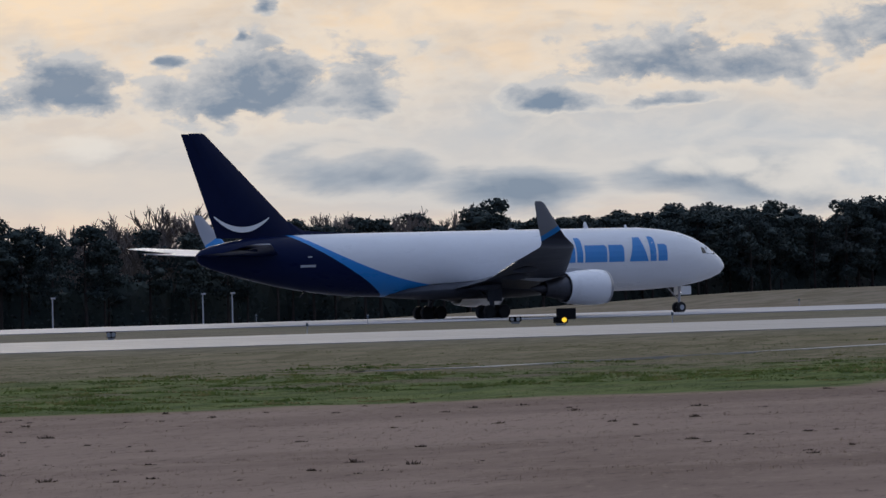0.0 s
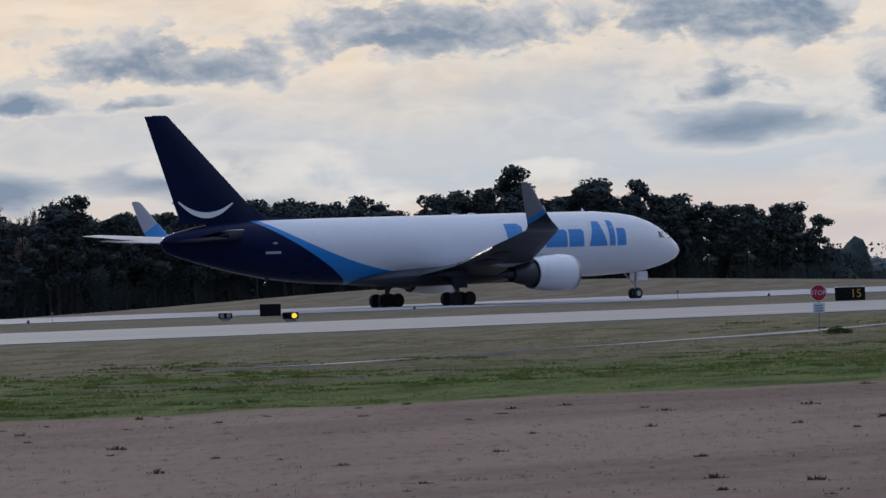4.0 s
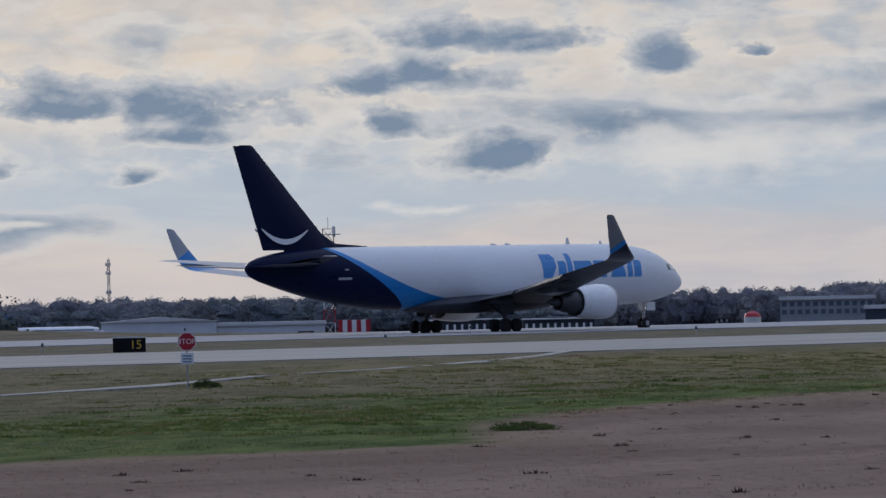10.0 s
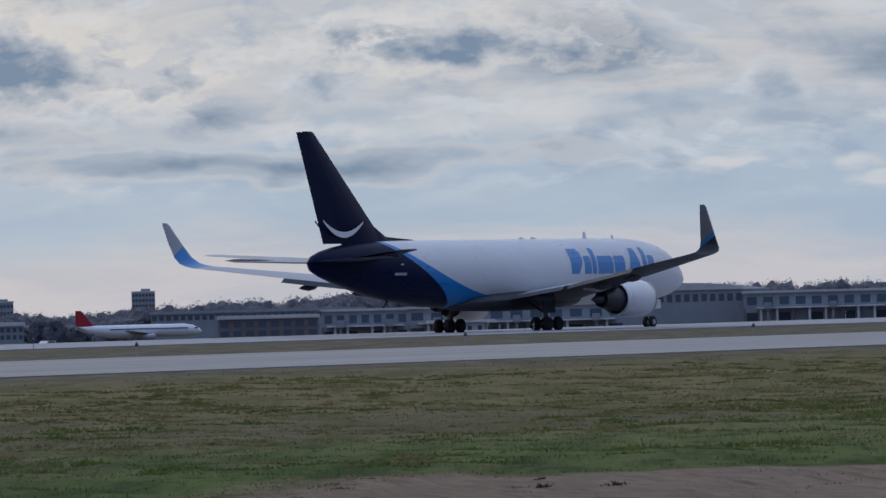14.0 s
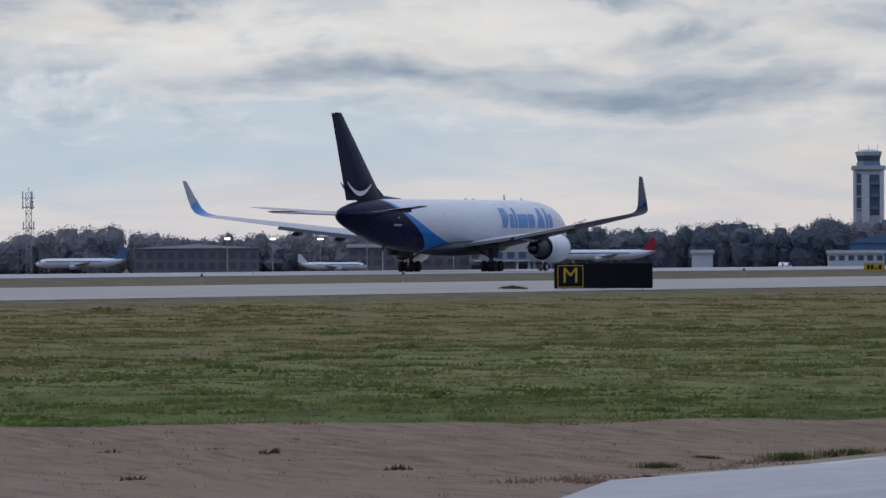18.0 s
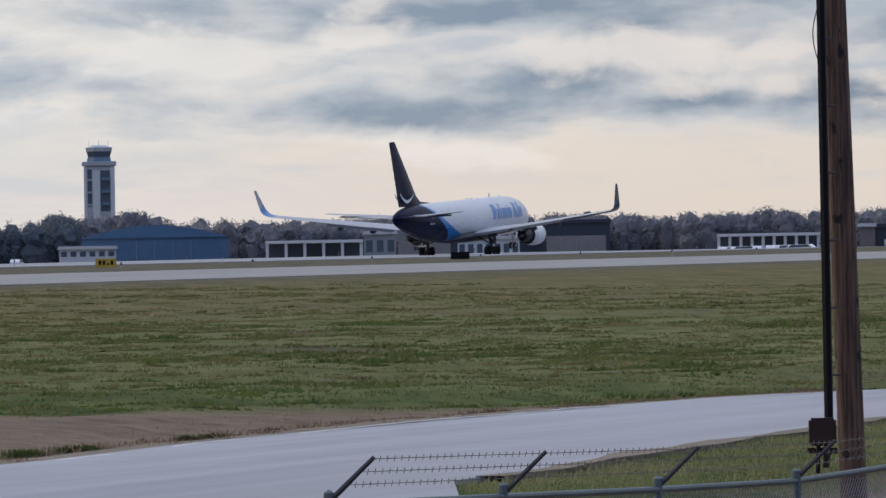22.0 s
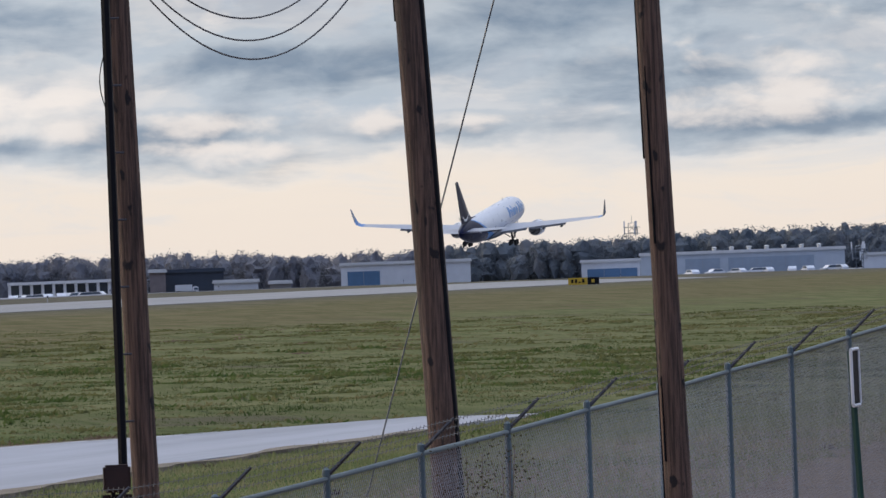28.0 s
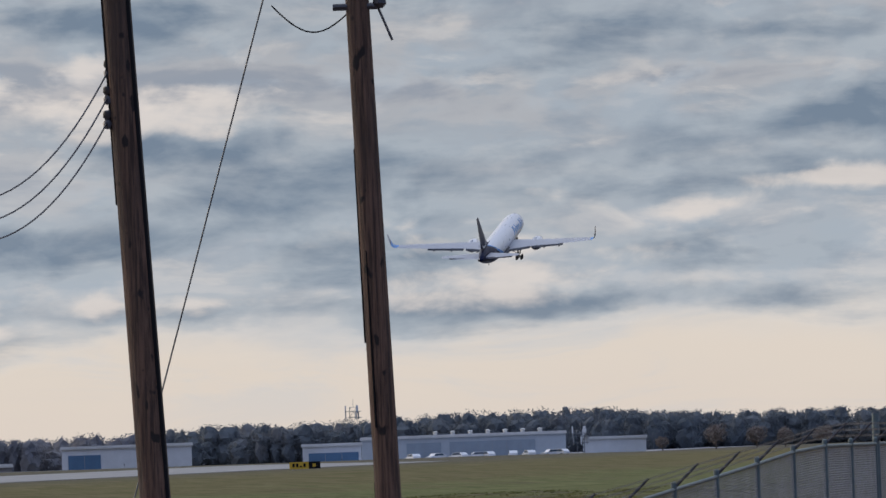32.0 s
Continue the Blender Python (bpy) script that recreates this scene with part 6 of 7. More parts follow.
def wire(name, pts, r, mat, parent=None):
    pts = [Vector(p) for p in pts]
    rings = []
    for i, p in enumerate(pts):
        d = (pts[min(len(pts) - 1, i + 1)] - pts[max(0, i - 1)]).normalized()
        a = d.cross(Vector((0.31, 0.2, 0.93))).normalized()
        b = d.cross(a)
        rings.append([p + (a * math.cos(v) + b * math.sin(v)) * r for v in [2 * math.pi * j / 6 for j in range(6)]])
    return part(name, loft(rings), mat, parent)


def line_wire(end, low):
    """A slack line from one pole to the next through its lowest place, with its insulator."""
    e, l = Vector(end), Vector(low)
    far = Vector((l.x * 2 - e.x, l.y * 2 - e.y, e.z))
    pts = []
    for i in range(33):
        u = i / 16 - 1
        mid = Vector((l.x + (e.x - l.x) * u, l.y + (e.y - l.y) * u, 0))
        pts.append((mid.x, mid.y, l.z + (e.z - l.z) * u * u))
    w = wire("overhead_wire", pts, 0.008, DARK_METAL)
    tagged(w, "thin slack dark overhead wire between two poles", "wire", "overhead wires")
    part("insulator", turned([(-.09, .02), (-.08, .05), (-.03, .055), (0, .035), (.03, .055), (.08, .05), (.09, .02)], "z", 12), DARK_METAL, w, "", True, Matrix.Translation(e))
    part("tie", tube(e, e + Vector((0.06, -0.10, 0.0)), 0.02), GALV, w)


def guy_wire(a, b):
    tagged(wire("guy_wire", [a, b], 0.0085, material("guy_steel", (0.09, 0.095, 0.10), 0.5, 0.4, 0.2, 8.0)), "taut steel guy wire beside the poles", "wire")


def pole_box(at, w, h):
    ob = empty("meter_box", pose(*at, 0, 0, -72), "rusty dark switch box strapped to the pole", "switch box")
    rust = material("rust", (0.05, 0.025, 0.02), 0.8, 0.2, 0.5, 9.0)
    part("case", box(w, 0.16, h * 0.5, (0, 0, h * 0.5), 0.02), rust, ob)
    part("lid", box(w * 0.9, 0.03, h * 0.42, (0, -0.095, h * 0.54), 0.01), rust, ob)
    part("cable_tail", tube((-w * 0.2, 0, 0), (-w * 0.15, 0, h * 0.52), 0.02), BLACK, ob)
    part("cable_tail", tube((w * 0.1, 0, h * 0.1), (w * 0.2, 0, h * 0.52), 0.03), rust, ob)
    part("bracket", box(w * 1.1, 0.05, 0.05, (0, 0.06, h * 0.35)), rust, ob)


def conduit(a, b):
    a, b = Vector(a), Vector(b)
    up = a + (a - b) * 0.6
    c = wire("pole_conduit", [b, a, up], 0.04, BLACK)
    tagged(c, "black cable conduit running down the pole", "conduit")
    for i in range(7):
        p = b + (a - b) * (0.1 + 0.14 * i)
        part("clip", tube(p, p + Vector((0.05, -0.10, 0)), 0.009), DARK_METAL, c)
    loop = [a + (b - a) * (0.12 + 0.012 * i) + Vector((-0.02, 0.07 * math.sin(math.pi * i / 12), 0)) for i in range(13)]
    wire("loose_loop", loop, 0.005, BLACK, c)


def pole_top_gear(at):
    ob = empty("pole_bracket", pose(*at), "dark pole-top bracket with hanging leads", "bracket")
    part("arm", tube((-0.05, 0.18, 0), (0.0, -0.22, 0.0), 0.03), DARK_METAL, ob)
    part("insulator", turned([(-.06, .03), (-.02, .06), (.04, .05), (.07, .02)], "z", 10), DARK_METAL, ob, at=Matrix.Translation((0, -0.22, 0.04)))
    pts = [(0, -0.2 - 0.012 * i, -0.03 * i) for i in range(11)]
    bm = bmesh.new()
    for p, q in zip(pts, pts[1:]):
        tube(p, q, 0.012, None, 5, bm, False)
    part("hanging_lead", bm, DARK_METAL, ob)
    pts = [(0.1, 0.05 + 0.05 * i, -0.02 - 0.21 * math.sin(math.pi * i / 14) + 0.005 * i) for i in range(15)]
    bm = bmesh.new()
    for p, q in zip(pts, pts[1:]):
        tube(p, q, 0.007, None, 5, bm, False)
    part("slack_lead", bm, BLACK, ob)


def post_sign(top, foot):
    t, f = Vector(top), Vector(foot)
    f.z = level(f.x, f.y) - 0.1
    green = material("green_post", (0.02, 0.07, 0.045), 0.5, 0.2, 0.2, 6.0)
    ob = empty("sign_post", Matrix.Translation(f), "green steel post with a dark plate in a white frame", "sign")
    d = t - f
    part("post", tube((0, 0, 0), d, 0.026, 0.026, 6), green, ob)
    at = Matrix.Translation(d + Vector((0, -0.03, -0.40))) @ pose(0, 0, 0, 0, -2, -8)
    plate = part("sign_plate", box(0.15, 0.012, 0.40, (0, 0, 0.01), 0.004), BLACK, ob, "dark back of the plate", at=at)
    for dx in (-0.085, 0.085):
        part("frame_rail", tube((dx, -0.004, 0.02), (dx, -0.004, 0.40), 0.013, None, 8), SIGN_WHITE, plate, "white frame")
    for dz in (0.01, 0.41):
        part("frame_rail", tube((-0.075, -0.004, dz), (0.075, -0.004, dz), 0.013, None, 8), SIGN_WHITE, plate, "white frame")


def low_bush(x, y, w, h, label, seed=8):
    """A low tangled bush of stems and small leaves."""
    rnd = random.Random(seed)
    bm = bmesh.new()
    verts, faces = [], []
    for i in range(40):
        a, reach = rnd.uniform(0, 6.28), rnd.random() ** 0.6
        q = Vector((math.cos(a) * reach * w / 2, math.sin(a) * reach * w / 2, h * rnd.uniform(0.45, 1.0) * (1 - 0.55 * reach * reach)))
        tube((q.x * 0.3, q.y * 0.3, -0.15), q, 0.012, 0.004, 4, bm, False)
        leaf_cloud(verts, faces, q - Vector((0, 0, h * 0.18)), (w * 0.14, w * 0.14, h * 0.26), 46, 0.035, rnd)
    ob = part("low_bush", bm, BARK, None, "", False, Matrix.Translation((x, y, level(x, y))))
    tagged(ob, label, "bush")
    new("leaves", data_mesh("leaves", verts, faces, WEED)).parent = ob


def tall_grass(x, y, w, h, label, seed):
    """A stand of taller grass blades."""
    rnd = random.Random(seed)
    verts, faces = [], []
    for _ in range(420):
        bx, by = rnd.gauss(0, w * 0.3), rnd.gauss(0, w * 0.3)
        a, t = rnd.uniform(0, 6.28), h * rnd.uniform(0.35, 1.0)
        dx, dy = math.cos(a) * t * rnd.uniform(0.05, 0.35), math.sin(a) * t * rnd.uniform(0.05, 0.35)
        i = len(verts)
        verts += [(bx - 0.012, by, -0.05), (bx + 0.012, by, -0.05), (bx + dx * 0.5 + 0.008, by + dy * 0.5, t * 0.6), (bx + dx, by + dy, t)]
        faces += [(i, i + 1, i + 2), (i, i + 2, i + 3)]
    ob = new("tall_grass", data_mesh("tall_grass", verts, faces, GRASS_GREEN))
    ob.matrix_basis = Matrix.Translation((x, y, level(x, y)))
    tagged(ob, label, "grass clump", "tall grass by the road")


DRY_LEAF = leaf_paint("dry_leaves", ((0.055, 0.045, 0.028), (0.085, 0.075, 0.040), (0.13, 0.10, 0.06)), single=0.5, thin=0.3)


def shrub(at, size):
    rnd = random.Random(4)
    x, y, _ = at
    z = level(x, y)
    bm = bmesh.new()
    verts, faces = [], []
    for i in range(70):
        a, lean = rnd.uniform(0, 6.28), rnd.uniform(0.05, 0.6)
        p = Vector((rnd.uniform(-.25, .25), rnd.uniform(-.25, .25), -0.1))
        q = p + Vector((math.cos(a) * lean, math.sin(a) * lean, size * rnd.uniform(0.6, 1.7)))
        tube(p, q, 0.012, 0.004, 4, bm, False)
        leaf_cloud(verts, faces, q, (0.22, 0.22, 0.40), 26, 0.014, rnd)
    ob = part("shrub", bm, TWIG, None, "", False, Matrix.Translation((x, y, z)))
    tagged(ob, "scraggly half-bare shrub growing through the fence", "shrub")
    c = new("leaves", data_mesh("leaves", verts, faces, DRY_LEAF))
    c.parent = ob


RAIL = ((28, 0.66), (30.3, 0.60), (33.5, 0.53), (36.6, 0.44), (39.7, 0.39), (42.8, 0.29), (45.9, 0.22), (49.1, 0.145), (52.1, 0.09), (55.3, 0.13), (58.3, 0.23), (61.1, 0.34), (64, 0.44), (67.2, 0.57), (70, 0.67), (73.1, 0.81), (76, 0.92), (78.9, 1.06), (81.8, 1.19), (84.6, 1.33), (87.5, 1.45), (90.4, 1.58), (93.3, 1.71), (96.2, 1.77), (106, 1.76))
FENCE = ((28, 16.24), (84.5, 13.33), (87.45, 13.24), (90.4, 13.14), (93.3, 13.07), (96.2, 13.03), (106, 13.10))


def fence_y(x):
    return rows_lin(x, FENCE)


def build_fence():
    """Chain-link fence with outriggers and three strands of barbed wire."""
    ob = empty("chain_link_fence", Matrix.Identity(4), "grey chain-link fence topped with barbed wire", "fence")
    coated = material("fence_coating", (0.125, 0.17, 0.18), 0.5, 0.3, 0.3, 8.0)
    woven = material("weathered_wire", (0.33, 0.32, 0.315), 0.6, 0.2, 0.3, 10.0)
    xs = [30.35 + 3.105 * n for n in range(4, 9)] + [58.3 + 2.92 * n for n in range(17)]
    rail_z = lambda x: rows_lin(x, RAIL)
    tip = Vector((0.05, -0.30, 0.31))
    for x in xs:
        y, z = fence_y(x), rail_z(x)
        post = part("post", tube((x, y, min(level(x, y) - 0.3, z - 1.0)), (x, y, z + 0.03), 0.033, None, 8), coated, ob)
        part("cap", turned([(0, .04), (.05, .036), (.07, .01)], "z", 8), coated, post, at=Matrix.Translation((x, y, z + 0.03)))
        part("outrigger", tube((x, y, z + 0.02), Vector((x, y, z)) + tip, 0.022, 0.016, 6), DARK_METAL, post)
    for a, b in zip(xs, xs[1:]):
        pa, pb = Vector((a, fence_y(a), rail_z(a))), Vector((b, fence_y(b), rail_z(b)))
        if a > 42:
            part("top_rail", tube(pa, pb, 0.024, None, 8), coated, ob, "", True)
        # woven mesh
        verts, faces = [], []
        d = (pb - pa)
        tall = min(2.35, rail_z(a) - level(a, fence_y(a)) + 0.1)
        cell = 0.065
        count = int((d.length + tall) / cell)
        for way in (1, -1):
            for i in range(count):
                s0 = i * cell - (tall if way > 0 else 0)
                s1 = s0 + way * tall
                u0, u1 = 0.0, 1.0
                if way > 0:
                    u0 = max(0.0, -s0 / tall)
                    u1 = min(1.0, (d.length - s0) / tall)
                else:
                    u0 = max(0.0, (s0 - d.length) / tall)
                    u1 = min(1.0, s0 / tall)
                if u1 - u0 < 0.02:
                    continue
                pts = []
                for u in (u0, u1):
                    s = s0 + way * tall * u
                    pts.append(pa + d * (s / d.length) + Vector((0, 0, -tall * u)))
                k = len(verts)
                r = 0.0026
                for p in pts:
                    verts += [p + Vector((r, 0, r)), p + Vector((-r * .5, r, 0)), p + Vector((0, -r, -r))]
                faces += [(k, k + 1, k + 4, k + 3), (k + 1, k + 2, k + 5, k + 4), (k + 2, k, k + 3, k + 5)]
        if a > 42:
            new("woven_mesh", data_mesh("woven_mesh", verts, faces, woven)).parent = ob
        # barbed strands
        for j in range(3):
            off = tip * (0.42 + 0.27 * j)
            p, q = pa + off, pb + off
            bm = tube(p, q, 0.0026, None, 4, None, False)
            c = 0.13
            while c < d.length:
                w = p + (q - p) * (c / d.length)
                tube(w + Vector((-.012, .0, -.02)), w + Vector((.012, 0, .02)), 0.0024, None, 3, bm, False)
                tube(w + Vector((.014, .01, -.016)), w + Vector((-.014, -.01, .016)), 0.0024, None, 3, bm, False)
                c += 0.125
            part("barbed_strand", bm, DARK_METAL, ob)
    x = xs[-2]
    part("corner_post", tube((x + .1, fence_y(x), rail_z(x) - 2.8), (x + .1, fence_y(x), rail_z(x) + 0.45), 0.055, None, 10), coated, ob)


def rows_lin(v, table):
    for (a, p), (b, q) in zip(table, table[1:]):
        if v <= b:
            return p + (q - p) * (v - a) / (b - a)
    return table[-1][1]


build_fence()

# far woods, aerial haze painted into their crown colours
wood('dark pine wood behind the hangars', [(1063.0, 1149.0, 2.8), (1079.0, 1134.0, 2.7), (1092.0, 1122.0, 2.8), (1101.0, 1113.0, 4.1), (1102.0, 1111.0, 5.2), (1129.0, 1085.0, 4.4), (1164.0, 1057.0, 2.5), (1178.0, 1042.0, 2.8)], 60, 11, 3.4, HAZED_PINE)
wood('dark wood with bare trees behind the apron', [(1140.0, 1225.0, 5.0), (1163.0, 1203.0, 5.9), (1184.0, 1183.0, 5.0), (1219.0, 1174.0, 5.0), (1259.0, 1161.0, 6.4), (1284.0, 1133.0, 5.4), (1298.0, 1088.0, 4.7), (1309.0, 1075.0, 5.1), (1331.0, 1079.0, 4.9), (1322.0, 1059.0, 4.1), (1331.0, 1048.0, 5.7), (1403.0, 1160.0, 5.8)], 60, 12, 3.4, HAZED_LEAF)
wood('grey bare woodland behind the terminal', [(1403.0, 1160.0, 5.8), (1422.0, 1137.0, 5.6), (1419.0, 1079.0, 4.1), (1429.0, 1066.0, 3.2), (1459.0, 1058.0, 5.3), (1484.0, 1023.0, 6.7), (1527.0, 1045.0, 6.9), (1537.0, 1030.0, 8.0), (1514.0, 1012.0, 5.2), (1520.0, 1003.0, 5.8), (1551.0, 1009.0, 7.6), (1580.0, 962.0, 7.5)], 60, 13, 3.4, HAZED_LEAF)
wood('mixed woodland behind the terminal', [(1580.0, 962.0, 7.5), (1620.0, 894.0, 6.2), (1624.0, 886.0, 8.0), (1628.0, 879.0, 9.6), (1631.0, 873.0, 10.2), (1636.0, 863.0, 10.4), (1641.0, 854.0, 7.1), (1665.0, 807.0, 8.6), (1671.0, 795.0, 7.3), (1680.0, 774.0, 6.8), (1455.0, 666.0, 6.1)], 60, 14, 3.4, HAZED_LEAF)
wood('tall pines and bare trees beside the tower', [(1455.0, 666.0, 6.1), (1458.0, 659.0, 6.8), (1460.0, 654.0, 9.1), (1463.0, 649.0, 9.0), (1465.0, 643.0, 8.0), (1469.0, 635.0, 7.2), (1471.0, 628.0, 9.6), (1474.0, 622.0, 9.9), (1477.0, 616.0, 8.8), (1480.0, 609.0, 8.0), (1484.0, 599.0, 9.5), (1575.0, 641.0, 10.0)], 50, 15, 3.4, HAZED_PINE)
wood('dark trees behind the hangars', [(1575.0, 641.0, 10.0), (1575.0, 639.0, 8.5), (1579.0, 629.0, 10.6), (1582.0, 623.0, 11.6), (1585.0, 615.0, 9.3), (1589.0, 605.0, 8.4), (1590.0, 601.0, 8.1), (1596.0, 586.0, 8.4), (1598.0, 581.0, 7.7), (1603.0, 566.0, 7.1), (1610.0, 545.0, 8.1), (1785.0, 651.0, 8.6)], 50, 16, 3.4, HAZED_LEAF)
wood('hazy brown-grey bare woodland', [(1785.0, 651.0, 8.6), (1794.0, 625.0, 7.5), (1804.0, 595.0, 9.5), (1814.0, 566.0, 9.5), (1820.0, 545.0, 8.7), (1821.0, 543.0, 9.4), (1825.0, 527.0, 10.0), (1826.0, 526.0, 9.2), (1834.0, 496.0, 9.5), (1840.0, 474.0, 8.3), (1841.0, 470.0, 7.7), (1850.0, 432.0, 8.3)], 60, 17, 3.4, HAZED_LEAF)
wood('dark pine wood with brown crowns', [(1850.0, 432.0, 8.3), (1851.0, 431.0, 8.5), (1853.0, 419.0, 9.2), (1856.0, 405.0, 10.0), (1856.0, 405.0, 8.7), (1860.0, 386.0, 9.7), (1864.0, 368.0, 10.2), (1867.0, 350.0, 11.0), (1873.0, 320.0, 11.0), (1877.0, 292.0, 8.5), (1922.0, 330.0, 10.9)], 60, 18, 3.4, HAZED_PINE)
wood('dark distant pine wood', [(1922.0, 330.0, 10.9), (1925.0, 309.0, 9.8), (1928.0, 289.0, 8.4), (1931.0, 271.0, 8.7), (1935.0, 244.0, 8.7), (1940.0, 193.0, 8.2)], 60, 19, 3.4, HAZED_PINE)
# airfield buildings
hangar(921.3, 938.7, -3.87, -44.1, 24.0, 3.6, 24, CLAD_WHITE, ROOF_PALE, 'gable', 'white gabled metal hangar beyond the runway', doors=((0.52, 0.64, 0.0, 0.3), (0.68, 0.82, 0.0, 0.3)), rise=1.0)
hangar(945.1, 929.4, -4.48, -45.0, 22.7, 3.2, 14, CLAD_WHITE, ROOF_PALE, 'flat', 'long low white metal shed', doors=((0.1, 0.25, 0.0, 0.4), (0.5, 0.58, 0.1, 0.4), (0.62, 0.68, 0.1, 0.4), (0.75, 0.9, 0.0, 0.5)))
striped_hut(940.4, 900.6, -3.62, -45.7, 6.7, 2.9, 5)
lattice_tower(980.6, 946.5, -2.75, -45.7, 2.8, 21.6, True, 'red and white lattice tower with aerials')
lattice_tower(1241.2, 1283.1, 1.6, -43.8, 0.7, 14.6, False, 'thin lattice mast above the trees')
canopy(990.4, 888.9, -2.97, -47.4, 15.1, 1.7, 'long dark shed with a white roof edge')
canopy(977.0, 903.2, -2.78, -46.7, 15.7, 1.7, 'long dark shed with a white roof edge')
dome_hut(951.0, 801.4, -2.50, -49.8, 3.4, 2.0, )
hangar(972.8, 742.6, -2.40, -52.3, 7.6, 3.4, 14, CLAD_GREY, ROOF_PALE, 'flat', 'pale grey flat-roofed airport building', windows=(2, 7))
hangar(945.2, 777.2, -2.30, -50.4, 18.3, 4.0, 16, CLAD_GREY, ROOF_PALE, 'flat', 'long pale grey airport building', windows=(2, 12))
hangar(882.5, 711.7, -1.90, -50.9, 6.0, 1.8, 6, CLAD_NAVY, ROOF_PALE, 'flat', 'low dark blue container building')
hangar(1010.0, 786.0, -2.60, -51.6, 14.0, 3.6, 14, CLAD_GREY, ROOF_PALE, 'flat', 'pale terminal wing with a light roof', windows=(2, 8))
office(2031.9, 1612.0, -1.00, -51.5, 9.4, 9.0, 5, 8, 'distant pale glass office block')
office(2101.2, 1604.5, -2.70, -52.5, 10.5, 11.1, 4, 8, 'distant grey office block')
office(2165.0, 1583.8, -3.00, -53.8, 9.0, 14.0, 7, 7, 'distant tall grey office block')
jet(736.4, 776.5, -2.69, -43.2, 17.2, 2.0, 'white parked airliner with a pale blue tail', CLAD_BLUE, 1)
jet(994.1, 728.5, -2.60, -53.7, 22.3, 2.6, 'white regional jet with a red tail on the apron', SIGN_RED, 1)
hangar(1089.3, 767.5, -3.60, -54.7, 19.2, 4.7, 14, BRICK, ROOF_PALE, 'flat', 'brick terminal building with a flat roof', windows=(2, 8))
terminal(1131.5, 773.9, -3.70, -55.6, 17.0, 5.6, 7, 'terminal wing with white canopies and blue windows')
hangar(1267.5, 895.8, 0.17, -54.3, 47.8, 2.2, 20, CLAD_GREY, CLAD_GREY, 'flat', 'long open parking deck above the terminal', windows=(1, 30))
chapel(1140.0, 757.0, -3.40, -56.3, 13.6, 3.4, )
water_tower(1688.6, 1128.2, 1.00, -56.2, 9.6, 15.2, )
office(2123.2, 1449.5, 0.80, -55.7, 7.5, 10.5, 4, 6, 'distant pale round-topped block')
hangar(1302.0, 806.0, 1.00, -58.1, 38.0, 3.6, 18, CLAD_GREY, ROOF_PALE, 'arch', 'terminal hall with a pale vaulted roof', windows=(1, 20), rise=1.6)
terminal(1181.5, 771.0, -3.60, -56.8, 44.2, 5.6, 11, 'grey terminal front with jetways and windows')
terminal(1313.8, 764.4, -2.58, -59.8, 56.5, 6.1, 16, 'grey terminal front with jetways and windows')
jet(1251.7, 670.6, -1.89, -61.8, 18.4, 4.6, 'white airliner with a blue tail on the apron', CLAD_BLUE, -1)
hangar(1360.4, 700.2, -2.93, -62.8, 27.2, 6.1, 16, BRICK, ROOF_PALE, 'gable', 'brick terminal with a pale sloping roof', windows=(2, 12), rise=0.9)
hangar(1353.9, 645.7, -1.94, -64.5, 26.2, 5.3, 16, BRICK, ROOF_PALE, 'flat', 'brick and glass concourse with a white roof', windows=(2, 10), rise=0.8)
terminal(1354.1, 621.7, -2.12, -65.3, 17.6, 4.8, 7, 'grey concourse end with jetways')
lattice_tower(1580.3, 861.8, 5.97, -61.4, 1.7, 11.9, False, 'grey mobile phone mast with aerials')
flood_light(1333.5, 642.0, 4.86)
flood_light(1336.3, 636.2, 4.92)
flood_light(1339.9, 628.5, 4.95)
flood_light(1342.5, 623.0, 5.02)
flood_light(1318.9, 671.5, 5.18)
flood_light(1323.2, 662.9, 5.10)
flood_light(1327.7, 653.9, 5.02)
flood_light(1332.0, 645.0, 5.06)
jet(1257.0, 616.4, -1.79, -63.9, 13.8, 1.8, 'small white jet at the gate', SIGN_WHITE, 1)
jet(1005.9, 445.1, 0.21, -66.1, 15.1, 1.6, 'white jet with red stripes on the taxiway beyond', SIGN_RED, -1)
hangar(1287.8, 549.1, -0.59, -66.9, 4.2, 2.4, 6, CLAD_WHITE, ROOF_PALE, 'flat', 'small white shed among the trees')
control_tower(1857.9, 740.5, -1.80, -68.3, 9.4, 32.6, )
hangar(1351.1, 526.4, -0.96, -68.7, 30.3, 4.6, 30, CLAD_BLUE, CLAD_BLUE, 'arch', 'large blue hangar with an arched roof', doors=((0.25, 0.87, 0.0, 0.85),), rise=2.6, door_mat=CLAD_BLUE)
hangar(1327.4, 531.9, -0.69, -68.2, 11.6, 2.3, 8, CLAD_WHITE, ROOF_PALE, 'flat', 'low white annex beside the blue hangar', windows=(1, 6))
pavilion(1315.7, 478.4, -0.66, -70.0, 18.8, 3.2, 5, 'open white shelter with square posts')
hangar(1357.9, 479.3, -1.70, -70.6, 6.6, 5.4, 10, CLAD_GREY, ROOF_PALE, 'flat', 'grey block with a flat roof', windows=(1, 3))
hangar(1398.7, 483.8, -1.95, -70.9, 11.0, 6.6, 12, CLAD_TAN, ROOF_PALE, 'flat', 'tan flat-roofed metal workshop', doors=((0.3, 0.42, 0.3, 0.75), (0.5, 0.6, 0.3, 0.75)))
